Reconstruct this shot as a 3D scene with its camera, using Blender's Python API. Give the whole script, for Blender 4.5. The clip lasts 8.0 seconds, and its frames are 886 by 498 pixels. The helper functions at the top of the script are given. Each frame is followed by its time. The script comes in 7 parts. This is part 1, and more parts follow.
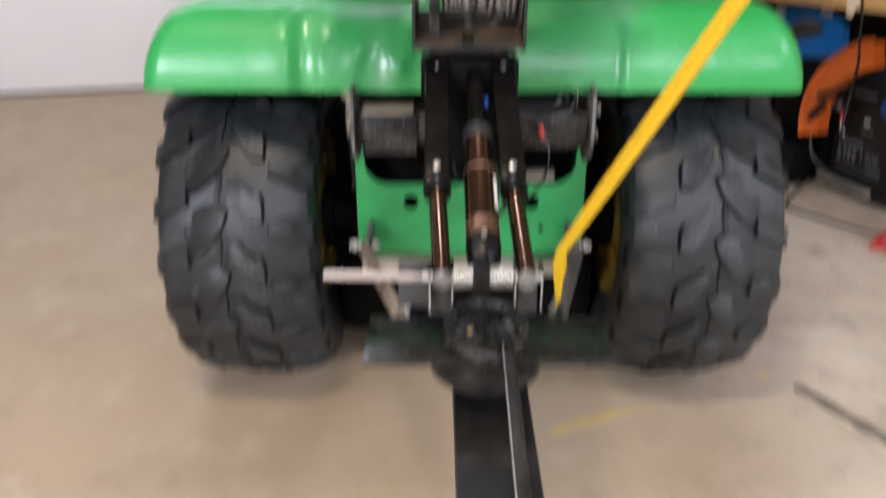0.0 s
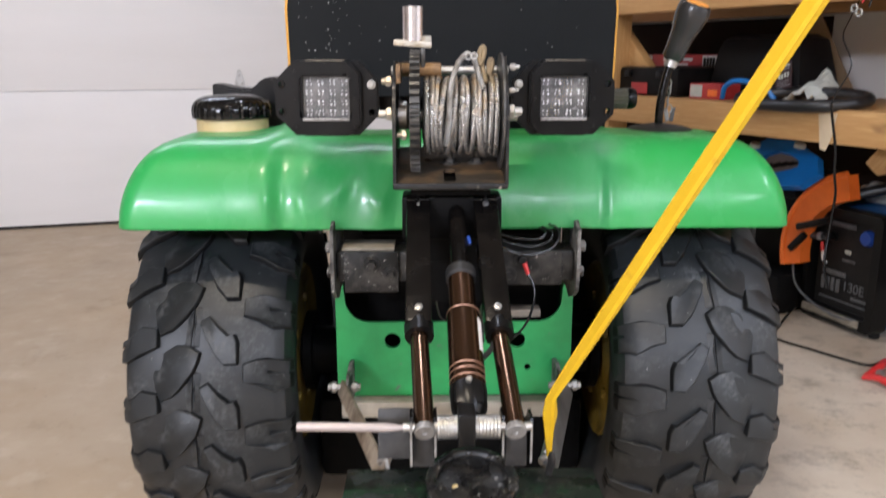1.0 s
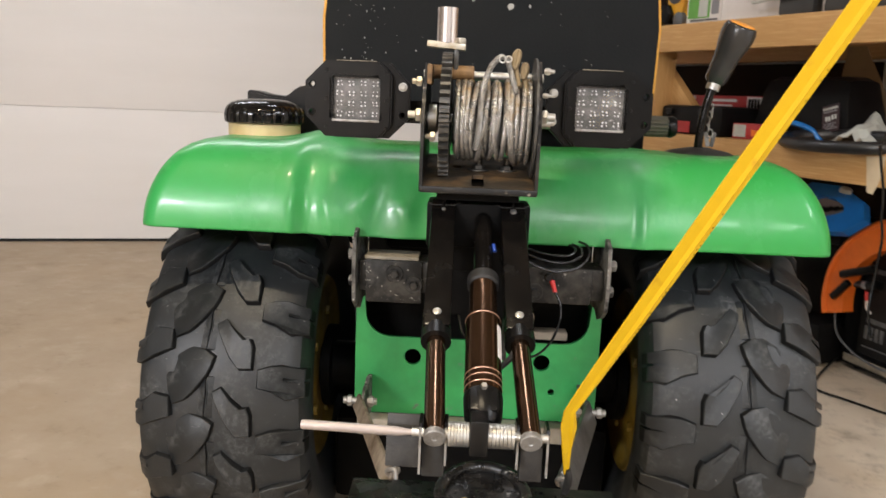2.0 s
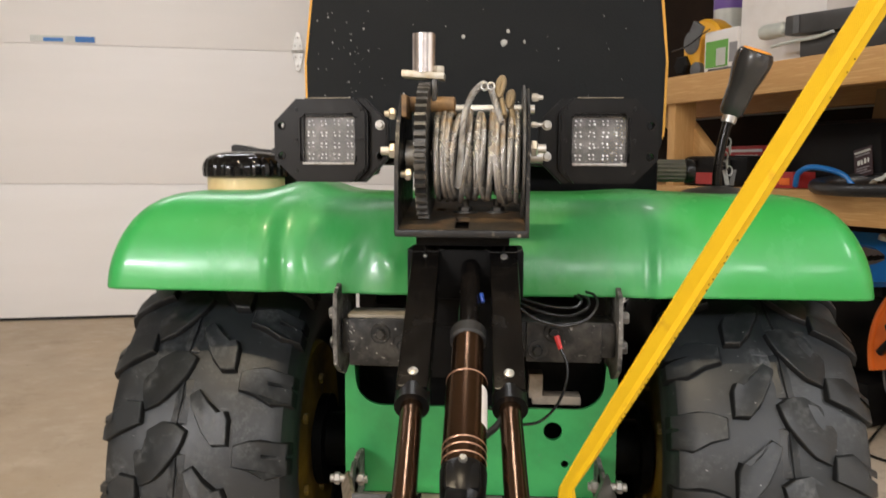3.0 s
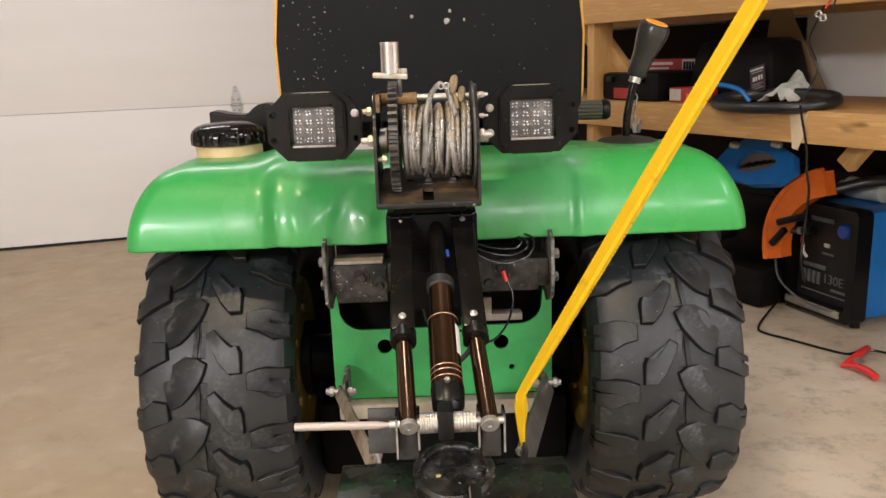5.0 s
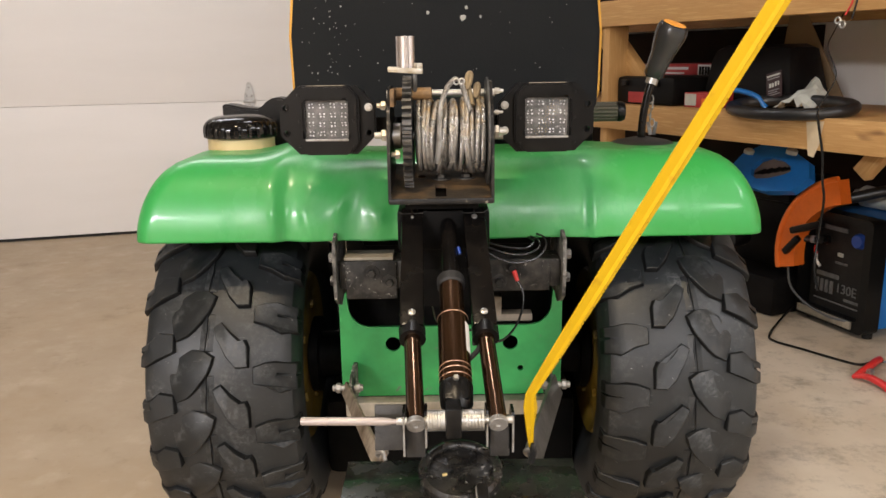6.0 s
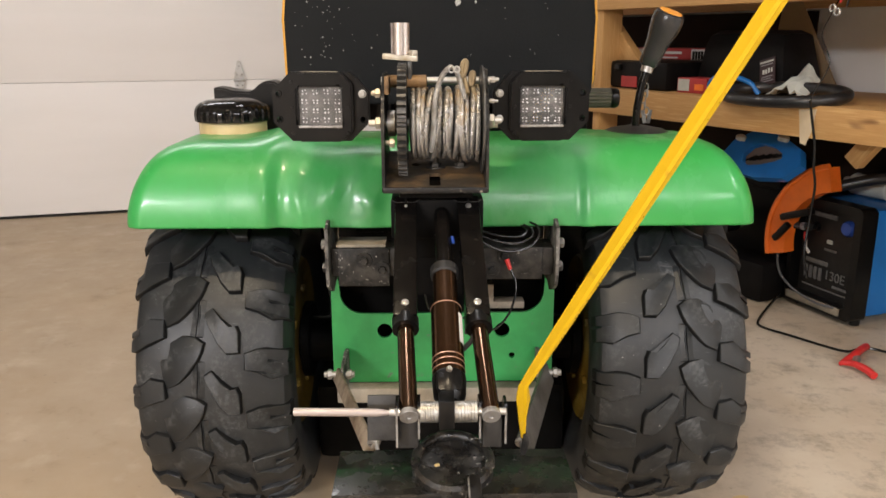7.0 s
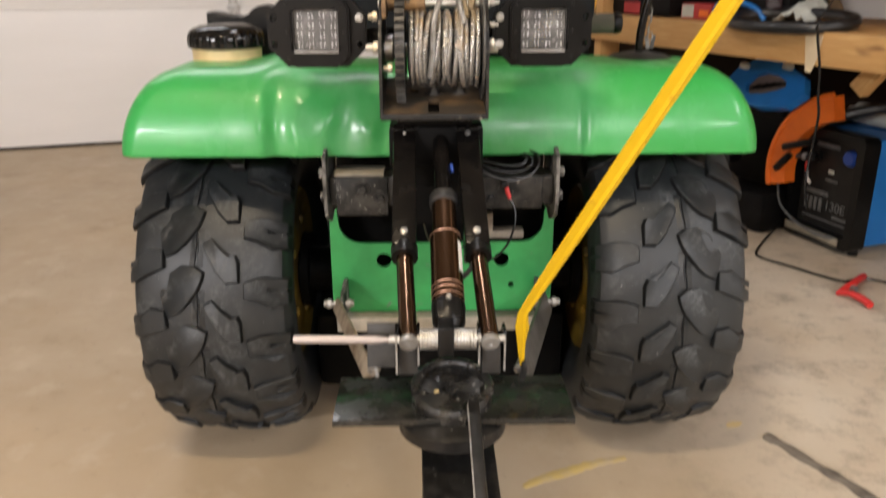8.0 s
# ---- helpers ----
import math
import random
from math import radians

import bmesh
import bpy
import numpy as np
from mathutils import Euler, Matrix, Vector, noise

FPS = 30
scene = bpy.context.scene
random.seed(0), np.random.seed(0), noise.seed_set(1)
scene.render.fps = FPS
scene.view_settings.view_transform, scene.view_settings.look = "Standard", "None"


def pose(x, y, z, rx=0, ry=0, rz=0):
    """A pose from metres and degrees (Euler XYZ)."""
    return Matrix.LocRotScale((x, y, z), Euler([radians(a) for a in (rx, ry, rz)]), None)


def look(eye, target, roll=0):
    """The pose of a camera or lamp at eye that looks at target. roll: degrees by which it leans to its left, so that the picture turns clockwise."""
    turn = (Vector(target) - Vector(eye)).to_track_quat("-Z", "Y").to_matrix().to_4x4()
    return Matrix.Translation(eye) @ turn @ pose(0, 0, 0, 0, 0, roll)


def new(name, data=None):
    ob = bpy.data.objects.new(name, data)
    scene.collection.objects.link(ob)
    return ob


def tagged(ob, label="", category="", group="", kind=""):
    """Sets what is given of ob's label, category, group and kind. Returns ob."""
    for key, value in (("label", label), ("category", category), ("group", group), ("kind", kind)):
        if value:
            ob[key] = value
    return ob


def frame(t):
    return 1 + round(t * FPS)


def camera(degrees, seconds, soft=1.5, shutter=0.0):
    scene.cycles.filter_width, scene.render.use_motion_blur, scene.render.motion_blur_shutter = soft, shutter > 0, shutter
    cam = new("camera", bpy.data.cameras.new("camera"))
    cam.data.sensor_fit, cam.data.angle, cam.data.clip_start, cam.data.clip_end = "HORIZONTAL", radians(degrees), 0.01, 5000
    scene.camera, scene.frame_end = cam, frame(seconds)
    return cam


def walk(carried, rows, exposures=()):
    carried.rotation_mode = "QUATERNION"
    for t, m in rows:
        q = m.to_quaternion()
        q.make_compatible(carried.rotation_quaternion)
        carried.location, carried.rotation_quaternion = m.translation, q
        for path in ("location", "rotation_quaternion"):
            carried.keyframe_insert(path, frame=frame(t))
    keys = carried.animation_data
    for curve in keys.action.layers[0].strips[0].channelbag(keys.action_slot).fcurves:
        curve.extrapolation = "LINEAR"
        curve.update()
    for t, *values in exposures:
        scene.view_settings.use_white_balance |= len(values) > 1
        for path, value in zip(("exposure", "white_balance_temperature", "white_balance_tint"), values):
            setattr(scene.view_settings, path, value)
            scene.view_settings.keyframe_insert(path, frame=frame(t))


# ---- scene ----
cam = camera(57.48, 8.0, soft=1.5, shutter=0.7)
PATH = [
    (0.0, pose(-0.0414, -1.5126, 0.8608, 67.286, -0.055, 0.206)),
    (0.3, pose(-0.0371, -1.4969, 0.8549, 74.603, -0.117, -0.131)),
    (0.5, pose(-0.0418, -1.4921, 0.8610, 74.710, -0.418, -0.604)),
    (0.7, pose(-0.0411, -1.4836, 0.8619, 74.032, -0.111, -0.430)),
    (1.0, pose(-0.0389, -1.4683, 0.8622, 76.369, 0.062, -0.998)),
    (1.2, pose(-0.0379, -1.4622, 0.8592, 77.033, -0.238, -1.209)),
    (2.3, pose(-0.0009, -1.4200, 0.7960, 80.931, -2.313, 3.202)),
    (2.5, pose(0.0213, -1.3805, 0.7875, 82.257, -1.565, 3.571)),
    (2.7, pose(0.0267, -1.3478, 0.7792, 83.118, -1.040, 3.097)),
    (3.0, pose(0.0282, -1.3313, 0.7724, 84.257, -0.300, 4.105)),
    (3.2, pose(0.0259, -1.3321, 0.7748, 84.793, -0.137, 4.183)),
    (3.5, pose(0.0172, -1.3418, 0.7858, 84.538, 0.160, 3.418)),
    (3.8, pose(0.0074, -1.3746, 0.8057, 82.055, -0.281, 1.339)),
    (4.0, pose(-0.0004, -1.4219, 0.8290, 78.462, -0.508, -1.057)),
    (4.2, pose(-0.0095, -1.4909, 0.8614, 75.099, 0.718, -2.099)),
    (4.5, pose(-0.0174, -1.5575, 0.8944, 74.127, 2.603, -1.761)),
    (4.7, pose(-0.0154, -1.5593, 0.8972, 75.182, 2.553, -1.455)),
    (5.0, pose(-0.0118, -1.5598, 0.8980, 76.530, 1.996, -1.323)),
    (5.2, pose(-0.0120, -1.5593, 0.8974, 76.323, 1.699, -0.975)),
    (6.3, pose(-0.0167, -1.5475, 0.8858, 76.807, 0.553, -0.546)),
    (6.5, pose(-0.0179, -1.5458, 0.8852, 76.453, 0.384, -0.731)),
    (6.7, pose(-0.0190, -1.5448, 0.8903, 75.870, 0.267, -0.803)),
    (7.0, pose(-0.0203, -1.5440, 0.9003, 75.267, 0.157, -0.990)),
    (7.3, pose(-0.0209, -1.5431, 0.9009, 74.510, 0.228, -1.145)),
    (7.5, pose(-0.0210, -1.5421, 0.9009, 74.058, 0.235, -1.354)),
    (7.8, pose(-0.0209, -1.5399, 0.8975, 72.431, 0.236, -1.218)),
    (8.0, pose(-0.0207, -1.5381, 0.8931, 70.483, 0.201, -1.096)),
]
LOOK = [(0.0, 0.21, 5500, 17), (0.4, 0.22, 5400, 17), (1.2, 0.22, 5500, 16), (2.3, 0.09, 6100, 13), (3.5, 0.08, 6100, 13), (4.2, 0.13, 6150, 14), (5.0, 0.10, 6200, 15), (8.0, 0.12, 6200, 15)]
walk(cam, PATH, LOOK)

# ---- light ----
world = bpy.data.worlds.new("garage_air")
scene.world = world
world.use_nodes = True
wbg = world.node_tree.nodes["Background"]
wbg.inputs[0].default_value = (0.9, 0.85, 0.8, 1)
wbg.inputs[1].default_value = 0.12
scene.view_settings.exposure = 0.0


def area_lamp(name, eye, target, sx, sy, watts, colour):
    lamp = bpy.data.lights.new(name, "AREA")
    lamp.shape, lamp.size, lamp.size_y, lamp.energy, lamp.color = "RECTANGLE", sx, sy, watts, colour
    ob = new(name, lamp)
    ob.matrix_world = look(eye, target)
    return ob


WARM = (1.0, 0.985, 0.95)
BULB = (1.0, 0.80, 0.50)
# the second lamp is added fill for the right floor and shelves
LAMPS = [((-0.42, -1.45, 2.44), 27, BULB, 0.40, 0.05), ((2.20, -2.2, 2.44), 46, WARM, 0.30, 1.20), ((1.30, -4.9, 2.44), 170, WARM, 2.2, 0.7),
         ((-3.1, -5.70, 2.44), 620, WARM, 1.7, 0.7), ((-1.3, 1.3, 2.44), 16, WARM, 1.2, 0.3), ((-0.12, 0.16, 2.44), 5, WARM, 0.34, 0.10)]
for spot, watts, tone, wide, deep in LAMPS:
    area_lamp("ceiling_lamp_light", spot, (spot[0], spot[1] + 0.001, 0), wide, deep, watts, tone)


# ---- materials ----
def base(name, colour, rough, metal=0.0):
    m = bpy.data.materials.new(name)
    m.use_nodes = True
    p = m.node_tree.nodes["Principled BSDF"]
    p.inputs["Base Color"].default_value = (*colour, 1)
    p.inputs["Roughness"].default_value = rough
    p.inputs["Metallic"].default_value = metal
    return m, m.node_tree.nodes, m.node_tree.links, p


def noise_at(ns, ls, scale, detail=5.0, stretch=None, rough=0.6):
    co = ns.new("ShaderNodeTexCoord")
    n = ns.new("ShaderNodeTexNoise")
    n.inputs["Scale"].default_value, n.inputs["Detail"].default_value, n.inputs["Roughness"].default_value = scale, detail, rough
    if stretch:
        mp = ns.new("ShaderNodeMapping")
        mp.inputs["Scale"].default_value = stretch
        ls.new(co.outputs["Object"], mp.inputs[0])
        ls.new(mp.outputs[0], n.inputs["Vector"])
    else:
        ls.new(co.outputs["Object"], n.inputs["Vector"])
    return n.outputs["Fac"]


def ramp(ns, ls, fac, stops):
    r = ns.new("ShaderNodeValToRGB")
    els = r.color_ramp.elements
    while len(els) < len(stops):
        els.new(0.5)
    for el, (pos, c) in zip(els, stops):
        el.position, el.color = pos, (*c, 1) if len(c) == 3 else c
    ls.new(fac, r.inputs[0])
    return r.outputs[0]


def mix(ns, ls, fac, a, b):
    m = ns.new("ShaderNodeMix")
    m.data_type = "RGBA"
    for sock, v in ((m.inputs[0], fac), (m.inputs[6], a), (m.inputs[7], b)):
        if isinstance(v, (int, float)):
            sock.default_value = v
        elif isinstance(v, tuple):
            sock.default_value = (*v, 1)
        else:
            ls.new(v, sock)
    return m.outputs[2]


def bump(ns, ls, p, fac, strength, dist=0.002):
    b = ns.new("ShaderNodeBump")
    b.inputs["Strength"].default_value, b.inputs["Distance"].default_value = strength, dist
    ls.new(fac, b.inputs["Height"])
    ls.new(b.outputs[0], p.inputs["Normal"])


def surface(name, colour, rough, metal=0.0, second=None, big=6.0, cover=(0.45, 0.7), fine=120.0, bumpy=0.15,
            rough2=None, coat=0.0, spec=0.5, third=None, stretch=None, third_at=(0.6, 0.7), third_scale=40.0):
    """A worn surface: patches of a second colour at one scale, specks of a third, fine relief."""
    m, ns, ls, p = base(name, colour, rough, metal)
    second = second or tuple(c * 0.75 for c in colour)
    patch = ramp(ns, ls, noise_at(ns, ls, big, 6, stretch), [(cover[0], (0, 0, 0)), (cover[1], (1, 1, 1))])
    col = mix(ns, ls, patch, colour, second)
    if third:
        specks = ramp(ns, ls, noise_at(ns, ls, third_scale, 4), [(third_at[0], (0, 0, 0)), (third_at[1], (1, 1, 1))])
        col = mix(ns, ls, specks, col, third)
    ls.new(col, p.inputs["Base Color"])
    if rough2 is not None:
        ls.new(ramp(ns, ls, noise_at(ns, ls, big * 2.3, 5), [(0.35, (rough,) * 3), (0.65, (rough2,) * 3)]), p.inputs["Roughness"])
    bump(ns, ls, p, noise_at(ns, ls, fine, 4, stretch), bumpy)
    p.inputs["Coat Weight"].default_value = coat
    p.inputs["Specular IOR Level"].default_value = spec
    p.inputs["Coat Roughness"].default_value = 0.07
    return m


def fender_material():
    m, ns, ls, p = base("green_paint", (0.023, 0.285, 0.049), 0.42)
    patch = ramp(ns, ls, noise_at(ns, ls, 4, 6), [(0.42, (0, 0, 0)), (0.66, (1, 1, 1))])
    col = mix(ns, ls, patch, (0.023, 0.285, 0.049), (0.036, 0.325, 0.078))
    # pale haze painted on the dented middle in place of soft reflections
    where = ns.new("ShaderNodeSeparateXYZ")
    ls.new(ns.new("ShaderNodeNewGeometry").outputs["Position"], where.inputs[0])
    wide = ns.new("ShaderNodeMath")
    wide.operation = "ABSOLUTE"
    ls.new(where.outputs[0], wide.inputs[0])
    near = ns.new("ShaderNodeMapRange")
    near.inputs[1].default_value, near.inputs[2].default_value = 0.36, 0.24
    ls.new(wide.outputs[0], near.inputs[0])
    painted_haze = ns.new("ShaderNodeMath")
    painted_haze.operation = "MULTIPLY"
    ls.new(near.outputs[0], painted_haze.inputs[0])
    ls.new(ramp(ns, ls, noise_at(ns, ls, 11, 5, (1.6, 1, 0.7)), [(0.36, (0.08,) * 3), (0.68, (0.40,) * 3)]), painted_haze.inputs[1])
    col = mix(ns, ls, painted_haze.outputs[0], col, (0.15, 0.40, 0.20))
    marks = ramp(ns, ls, noise_at(ns, ls, 60, 5, (1, 1, 0.3)), [(0.72, (0, 0, 0)), (0.80, (0.35,) * 3)])
    col = mix(ns, ls, marks, col, (0.22, 0.45, 0.24))
    ls.new(col, p.inputs["Base Color"])
    ls.new(ramp(ns, ls, noise_at(ns, ls, 9, 5), [(0.35, (0.34,) * 3), (0.65, (0.46,) * 3)]), p.inputs["Roughness"])
    bump(ns, ls, p, noise_at(ns, ls, 14, 4), 0.04)
    p.inputs["Coat Weight"].default_value = 0.30
    ls.new(ramp(ns, ls, noise_at(ns, ls, 16, 6, (1, 1, 0.6)), [(0.40, (0.12,) * 3), (0.60, (0.30,) * 3)]), p.inputs["Coat Roughness"])
    p.inputs["Specular IOR Level"].default_value = 0.45
    return m


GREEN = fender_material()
GREEN_DULL = surface("green_paint_worn", (0.028, 0.275, 0.068), 0.32, second=(0.017, 0.19, 0.046), big=11, fine=60, rough2=0.6,
                     third=(0.10, 0.11, 0.09), third_at=(0.66, 0.74))


def rubber_material():
    m, ns, ls, p = base("tyre_rubber", (0.016, 0.020, 0.024), 0.4)
    sheen = ramp(ns, ls, noise_at(ns, ls, 6, 6), [(0.36, (0, 0, 0)), (0.72, (1, 1, 1))])
    col = mix(ns, ls, sheen, (0.009, 0.0110, 0.0124), (0.022, 0.0250, 0.0272))
    own = ns.new("ShaderNodeObjectInfo")
    col = mix(ns, ls, ramp(ns, ls, own.outputs["Random"], [(0.0, (0, 0, 0)), (1.0, (0.15,) * 3)]), col, (0.026, 0.029, 0.031))
    # dust lies in speckled clumps
    clump = ramp(ns, ls, noise_at(ns, ls, 13, 4), [(0.50, (0, 0, 0)), (0.73, (0.8,) * 3)])
    grain = ramp(ns, ls, noise_at(ns, ls, 120, 6, rough=0.75), [(0.46, (0, 0, 0)), (0.66, (1, 1, 1))])
    dust = ns.new("ShaderNodeMath")
    dust.operation = "MULTIPLY"
    ls.new(clump, dust.inputs[0])
    ls.new(grain, dust.inputs[1])
    col = mix(ns, ls, dust.outputs[0], col, (0.15, 0.155, 0.155))
    scratch = ramp(ns, ls, noise_at(ns, ls, 40, 5, (0.5, 3, 3)), [(0.66, (0, 0, 0)), (0.74, (0.7,) * 3)])
    col = mix(ns, ls, scratch, col, (0.11, 0.113, 0.115))
    specks = ramp(ns, ls, noise_at(ns, ls, 170, 2), [(0.755, (0, 0, 0)), (0.79, (1, 1, 1))])
    col = mix(ns, ls, specks, col, (0.55, 0.55, 0.54))
    ls.new(col, p.inputs["Base Color"])
    ls.new(ramp(ns, ls, dust.outputs[0], [(0.0, (0.45,) * 3), (0.6, (0.75,) * 3)]), p.inputs["Roughness"])
    bump(ns, ls, p, noise_at(ns, ls, 90, 7), 0.22, 0.002)
    p.inputs["Specular IOR Level"].default_value = 0.5
    return m


RUBBER = rubber_material()
# darker copy of the rubber: shade on the steep block sides put into colour
SHADED_RUBBER = surface("shaded_rubber", (0.006, 0.0065, 0.007), 0.55, spec=0.2, second=(0.011, 0.0115, 0.012), big=20, fine=120, bumpy=0.2)
BLACK_GLOSS = surface("black_gloss_paint", (0.003, 0.003, 0.0032), 0.08, second=(0.006, 0.006, 0.006), big=14, fine=90, bumpy=0.04,
                      rough2=0.22, spec=0.35, third=(0.12, 0.11, 0.10), third_at=(0.72, 0.78), third_scale=90)
BLACK_PAINT = surface("black_paint", (0.004, 0.0036, 0.0034), 0.16, second=(0.008, 0.0065, 0.0055), big=18, fine=140, bumpy=0.05, rough2=0.28, spec=0.18,
                      third=(0.10, 0.09, 0.08), third_at=(0.73, 0.78), third_scale=120)
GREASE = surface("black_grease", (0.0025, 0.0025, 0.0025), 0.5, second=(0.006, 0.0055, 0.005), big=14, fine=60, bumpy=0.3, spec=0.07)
GRIME = surface("grimy_black_steel", (0.007, 0.007, 0.0065), 0.30, spec=0.35, second=(0.060, 0.056, 0.050), big=30, cover=(0.46, 0.70), fine=160, bumpy=0.35,
                rough2=0.65, third=(0.36, 0.35, 0.33), third_at=(0.66, 0.71), third_scale=150)
CRUSTED = surface("crusted_grey_steel", (0.14, 0.135, 0.125), 0.6, spec=0.3, second=(0.016, 0.015, 0.014), big=42, cover=(0.44, 0.60), fine=110, bumpy=0.7,
                  third=(0.50, 0.49, 0.46), third_at=(0.60, 0.70), third_scale=95)
DECK_GLOSS = surface("wet_black_deck", (0.008, 0.008, 0.007), 0.10, second=(0.026, 0.024, 0.020), big=16, cover=(0.42, 0.66), fine=60, bumpy=0.04, rough2=0.45,
                     spec=0.5, third=(0.20, 0.19, 0.17), third_at=(0.68, 0.74), third_scale=130)
DUSTY_CAP = surface("dusty_black_cap", (0.011, 0.010, 0.009), 0.14, second=(0.055, 0.050, 0.041), big=30, cover=(0.46, 0.70), fine=80, bumpy=0.8, rough2=0.5,
                    spec=0.6, third=(0.34, 0.32, 0.28), third_at=(0.64, 0.70), third_scale=120)
BLACK_DIRTY = surface("black_paint_dirty", (0.007, 0.0065, 0.006), 0.34, spec=0.35, second=(0.034, 0.029, 0.024), big=20, cover=(0.50, 0.74), fine=120, bumpy=0.3,
                      rough2=0.65, third=(0.24, 0.23, 0.20), third_at=(0.67, 0.73), third_scale=170)
BLACK_PLASTIC = surface("black_plastic", (0.0045, 0.0045, 0.0045), 0.30, spec=0.28, big=30, fine=400, bumpy=0.12)
HOUSING = surface("lamp_housing", (0.0020, 0.0020, 0.0022), 0.30, second=(0.005, 0.005, 0.005), big=30, fine=600, bumpy=0.1, spec=0.22)
VINYL = surface("seat_vinyl", (0.0035, 0.0045, 0.0055), 0.55, second=(0.006, 0.007, 0.008), big=4, fine=300, bumpy=0.2, rough2=0.5, spec=0.15)
YELLOW_VINYL = surface("yellow_vinyl", (0.75, 0.38, 0.03), 0.5, big=10, fine=200)
BRONZE = surface("bronze_tube", (0.125, 0.073, 0.043), 0.19, 0.95, second=(0.105, 0.062, 0.037), big=5, fine=200, bumpy=0.0, coat=0.0)
COPPER = surface("copper_ring", (0.52, 0.30, 0.20), 0.35, 0.8)
STEEL = surface("bare_steel", (0.46, 0.455, 0.44), 0.30, 0.95, second=(0.36, 0.33, 0.29), big=60, fine=200, bumpy=0.1, rough2=0.5)
ZINC = surface("zinc_plate", (0.56, 0.56, 0.55), 0.30, 0.88, second=(0.38, 0.36, 0.31), big=45, fine=150, bumpy=0.1, rough2=0.5)
CHROME = surface("pink_chrome", (0.66, 0.62, 0.61), 0.27, 0.9, second=(0.52, 0.46, 0.45), big=30, fine=150, bumpy=0.03)
OLD_ZINC = surface("old_zinc", (0.34, 0.335, 0.32), 0.42, 0.7, second=(0.16, 0.14, 0.12), big=60, fine=150, bumpy=0.25, rough2=0.6)
DULL_STEEL = surface("dull_dark_steel", (0.10, 0.098, 0.092), 0.45, 0.6, second=(0.045, 0.042, 0.04), big=40, fine=160, bumpy=0.25, rough2=0.6)
GREY_BAR = surface("dusty_grey_bar", (0.11, 0.106, 0.098), 0.40, 0.3, second=(0.028, 0.026, 0.024), big=16, fine=130, bumpy=0.3, third=(0.32, 0.31, 0.29), third_at=(0.66, 0.74))
DARK_STEEL = surface("dark_grey_steel", (0.045, 0.043, 0.040), 0.5, 0.4, second=(0.02, 0.019, 0.018), big=30, fine=150, bumpy=0.3)
RUSTY = surface("rusty_flat_bar", (0.28, 0.235, 0.18), 0.6, 0.2, second=(0.10, 0.07, 0.045), big=25, cover=(0.4, 0.7), fine=130, bumpy=0.4, rough2=0.8)
RUST_BASE = surface("rusted_base", (0.060, 0.050, 0.038), 0.36, 0.3, second=(0.20, 0.125, 0.06), big=24, cover=(0.46, 0.68), fine=120, bumpy=0.4)
BEIGE_BAR = surface("dusty_bar", (0.30, 0.265, 0.205), 0.7, second=(0.17, 0.15, 0.115), big=18, cover=(0.45, 0.68), fine=90, bumpy=0.3)
RIM = surface("yellow_rim", (0.25, 0.165, 0.018), 0.40, second=(0.10, 0.07, 0.022), big=9, cover=(0.38, 0.60), fine=70, bumpy=0.3, rough2=0.65)
CREAM = surface("cream_plastic", (0.66, 0.51, 0.28), 0.45, second=(0.54, 0.38, 0.18), big=12, fine=200)
ORANGE = surface("orange_plastic", (0.80, 0.17, 0.015), 0.38, second=(0.62, 0.12, 0.012), big=8, fine=120)
AMBER = surface("amber_plastic", (0.82, 0.34, 0.03), 0.4, second=(0.70, 0.28, 0.02), big=30, fine=120)
BLUE = surface("blue_plastic", (0.012, 0.16, 0.50), 0.36, second=(0.012, 0.12, 0.38), big=6, fine=140)
RED = surface("red_plastic", (0.62, 0.03, 0.025), 0.42, second=(0.45, 0.02, 0.02), big=12, fine=150)
WHITE_CARD = surface("white_card", (0.74, 0.72, 0.70), 0.6, second=(0.66, 0.63, 0.60), big=7, fine=150)
CARDBOARD = surface("brown_card", (0.28, 0.19, 0.10), 0.8, second=(0.22, 0.15, 0.08), big=8, fine=100)
RED_CARD = surface("red_card", (0.42, 0.035, 0.035), 0.5, second=(0.34, 0.03, 0.03), big=10, fine=100)
GREEN_CARD = surface("green_card", (0.13, 0.36, 0.06), 0.5, second=(0.10, 0.30, 0.05), big=10, fine=100)
DIM_PRINT = surface("dim_print", (0.13, 0.13, 0.13), 0.5, second=(0.08, 0.08, 0.08), big=60, fine=100)
GREY_CARD = surface("grey_print", (0.25, 0.25, 0.26), 0.5, fine=100)
DARK_CASE = surface("dark_case", (0.0045, 0.0042, 0.0045), 0.5, spec=0.16, second=(0.008, 0.0075, 0.0075), big=12, fine=160)
GREY_PLASTIC = surface("grey_plastic", (0.10, 0.105, 0.11), 0.5, second=(0.07, 0.07, 0.075), big=14, fine=150)
YELLOW_TOOL = surface("yellow_tool", (0.78, 0.40, 0.02), 0.4, second=(0.68, 0.33, 0.02), big=10, fine=120)
OLIVE_RUBBER = surface("olive_rubber", (0.10, 0.095, 0.065), 0.6, second=(0.07, 0.068, 0.05), big=20, fine=180, bumpy=0.2)
KNOB_GREY = surface("knob_plastic", (0.022, 0.022, 0.023), 0.26, second=(0.028, 0.028, 0.029), big=20, fine=300, bumpy=0.05, spec=0.5)
COLLAR_GREY = surface("collar_rubber", (0.018, 0.018, 0.018), 0.5, fine=150)
PURPLE = surface("purple_label", (0.20, 0.12, 0.45), 0.4, fine=120)
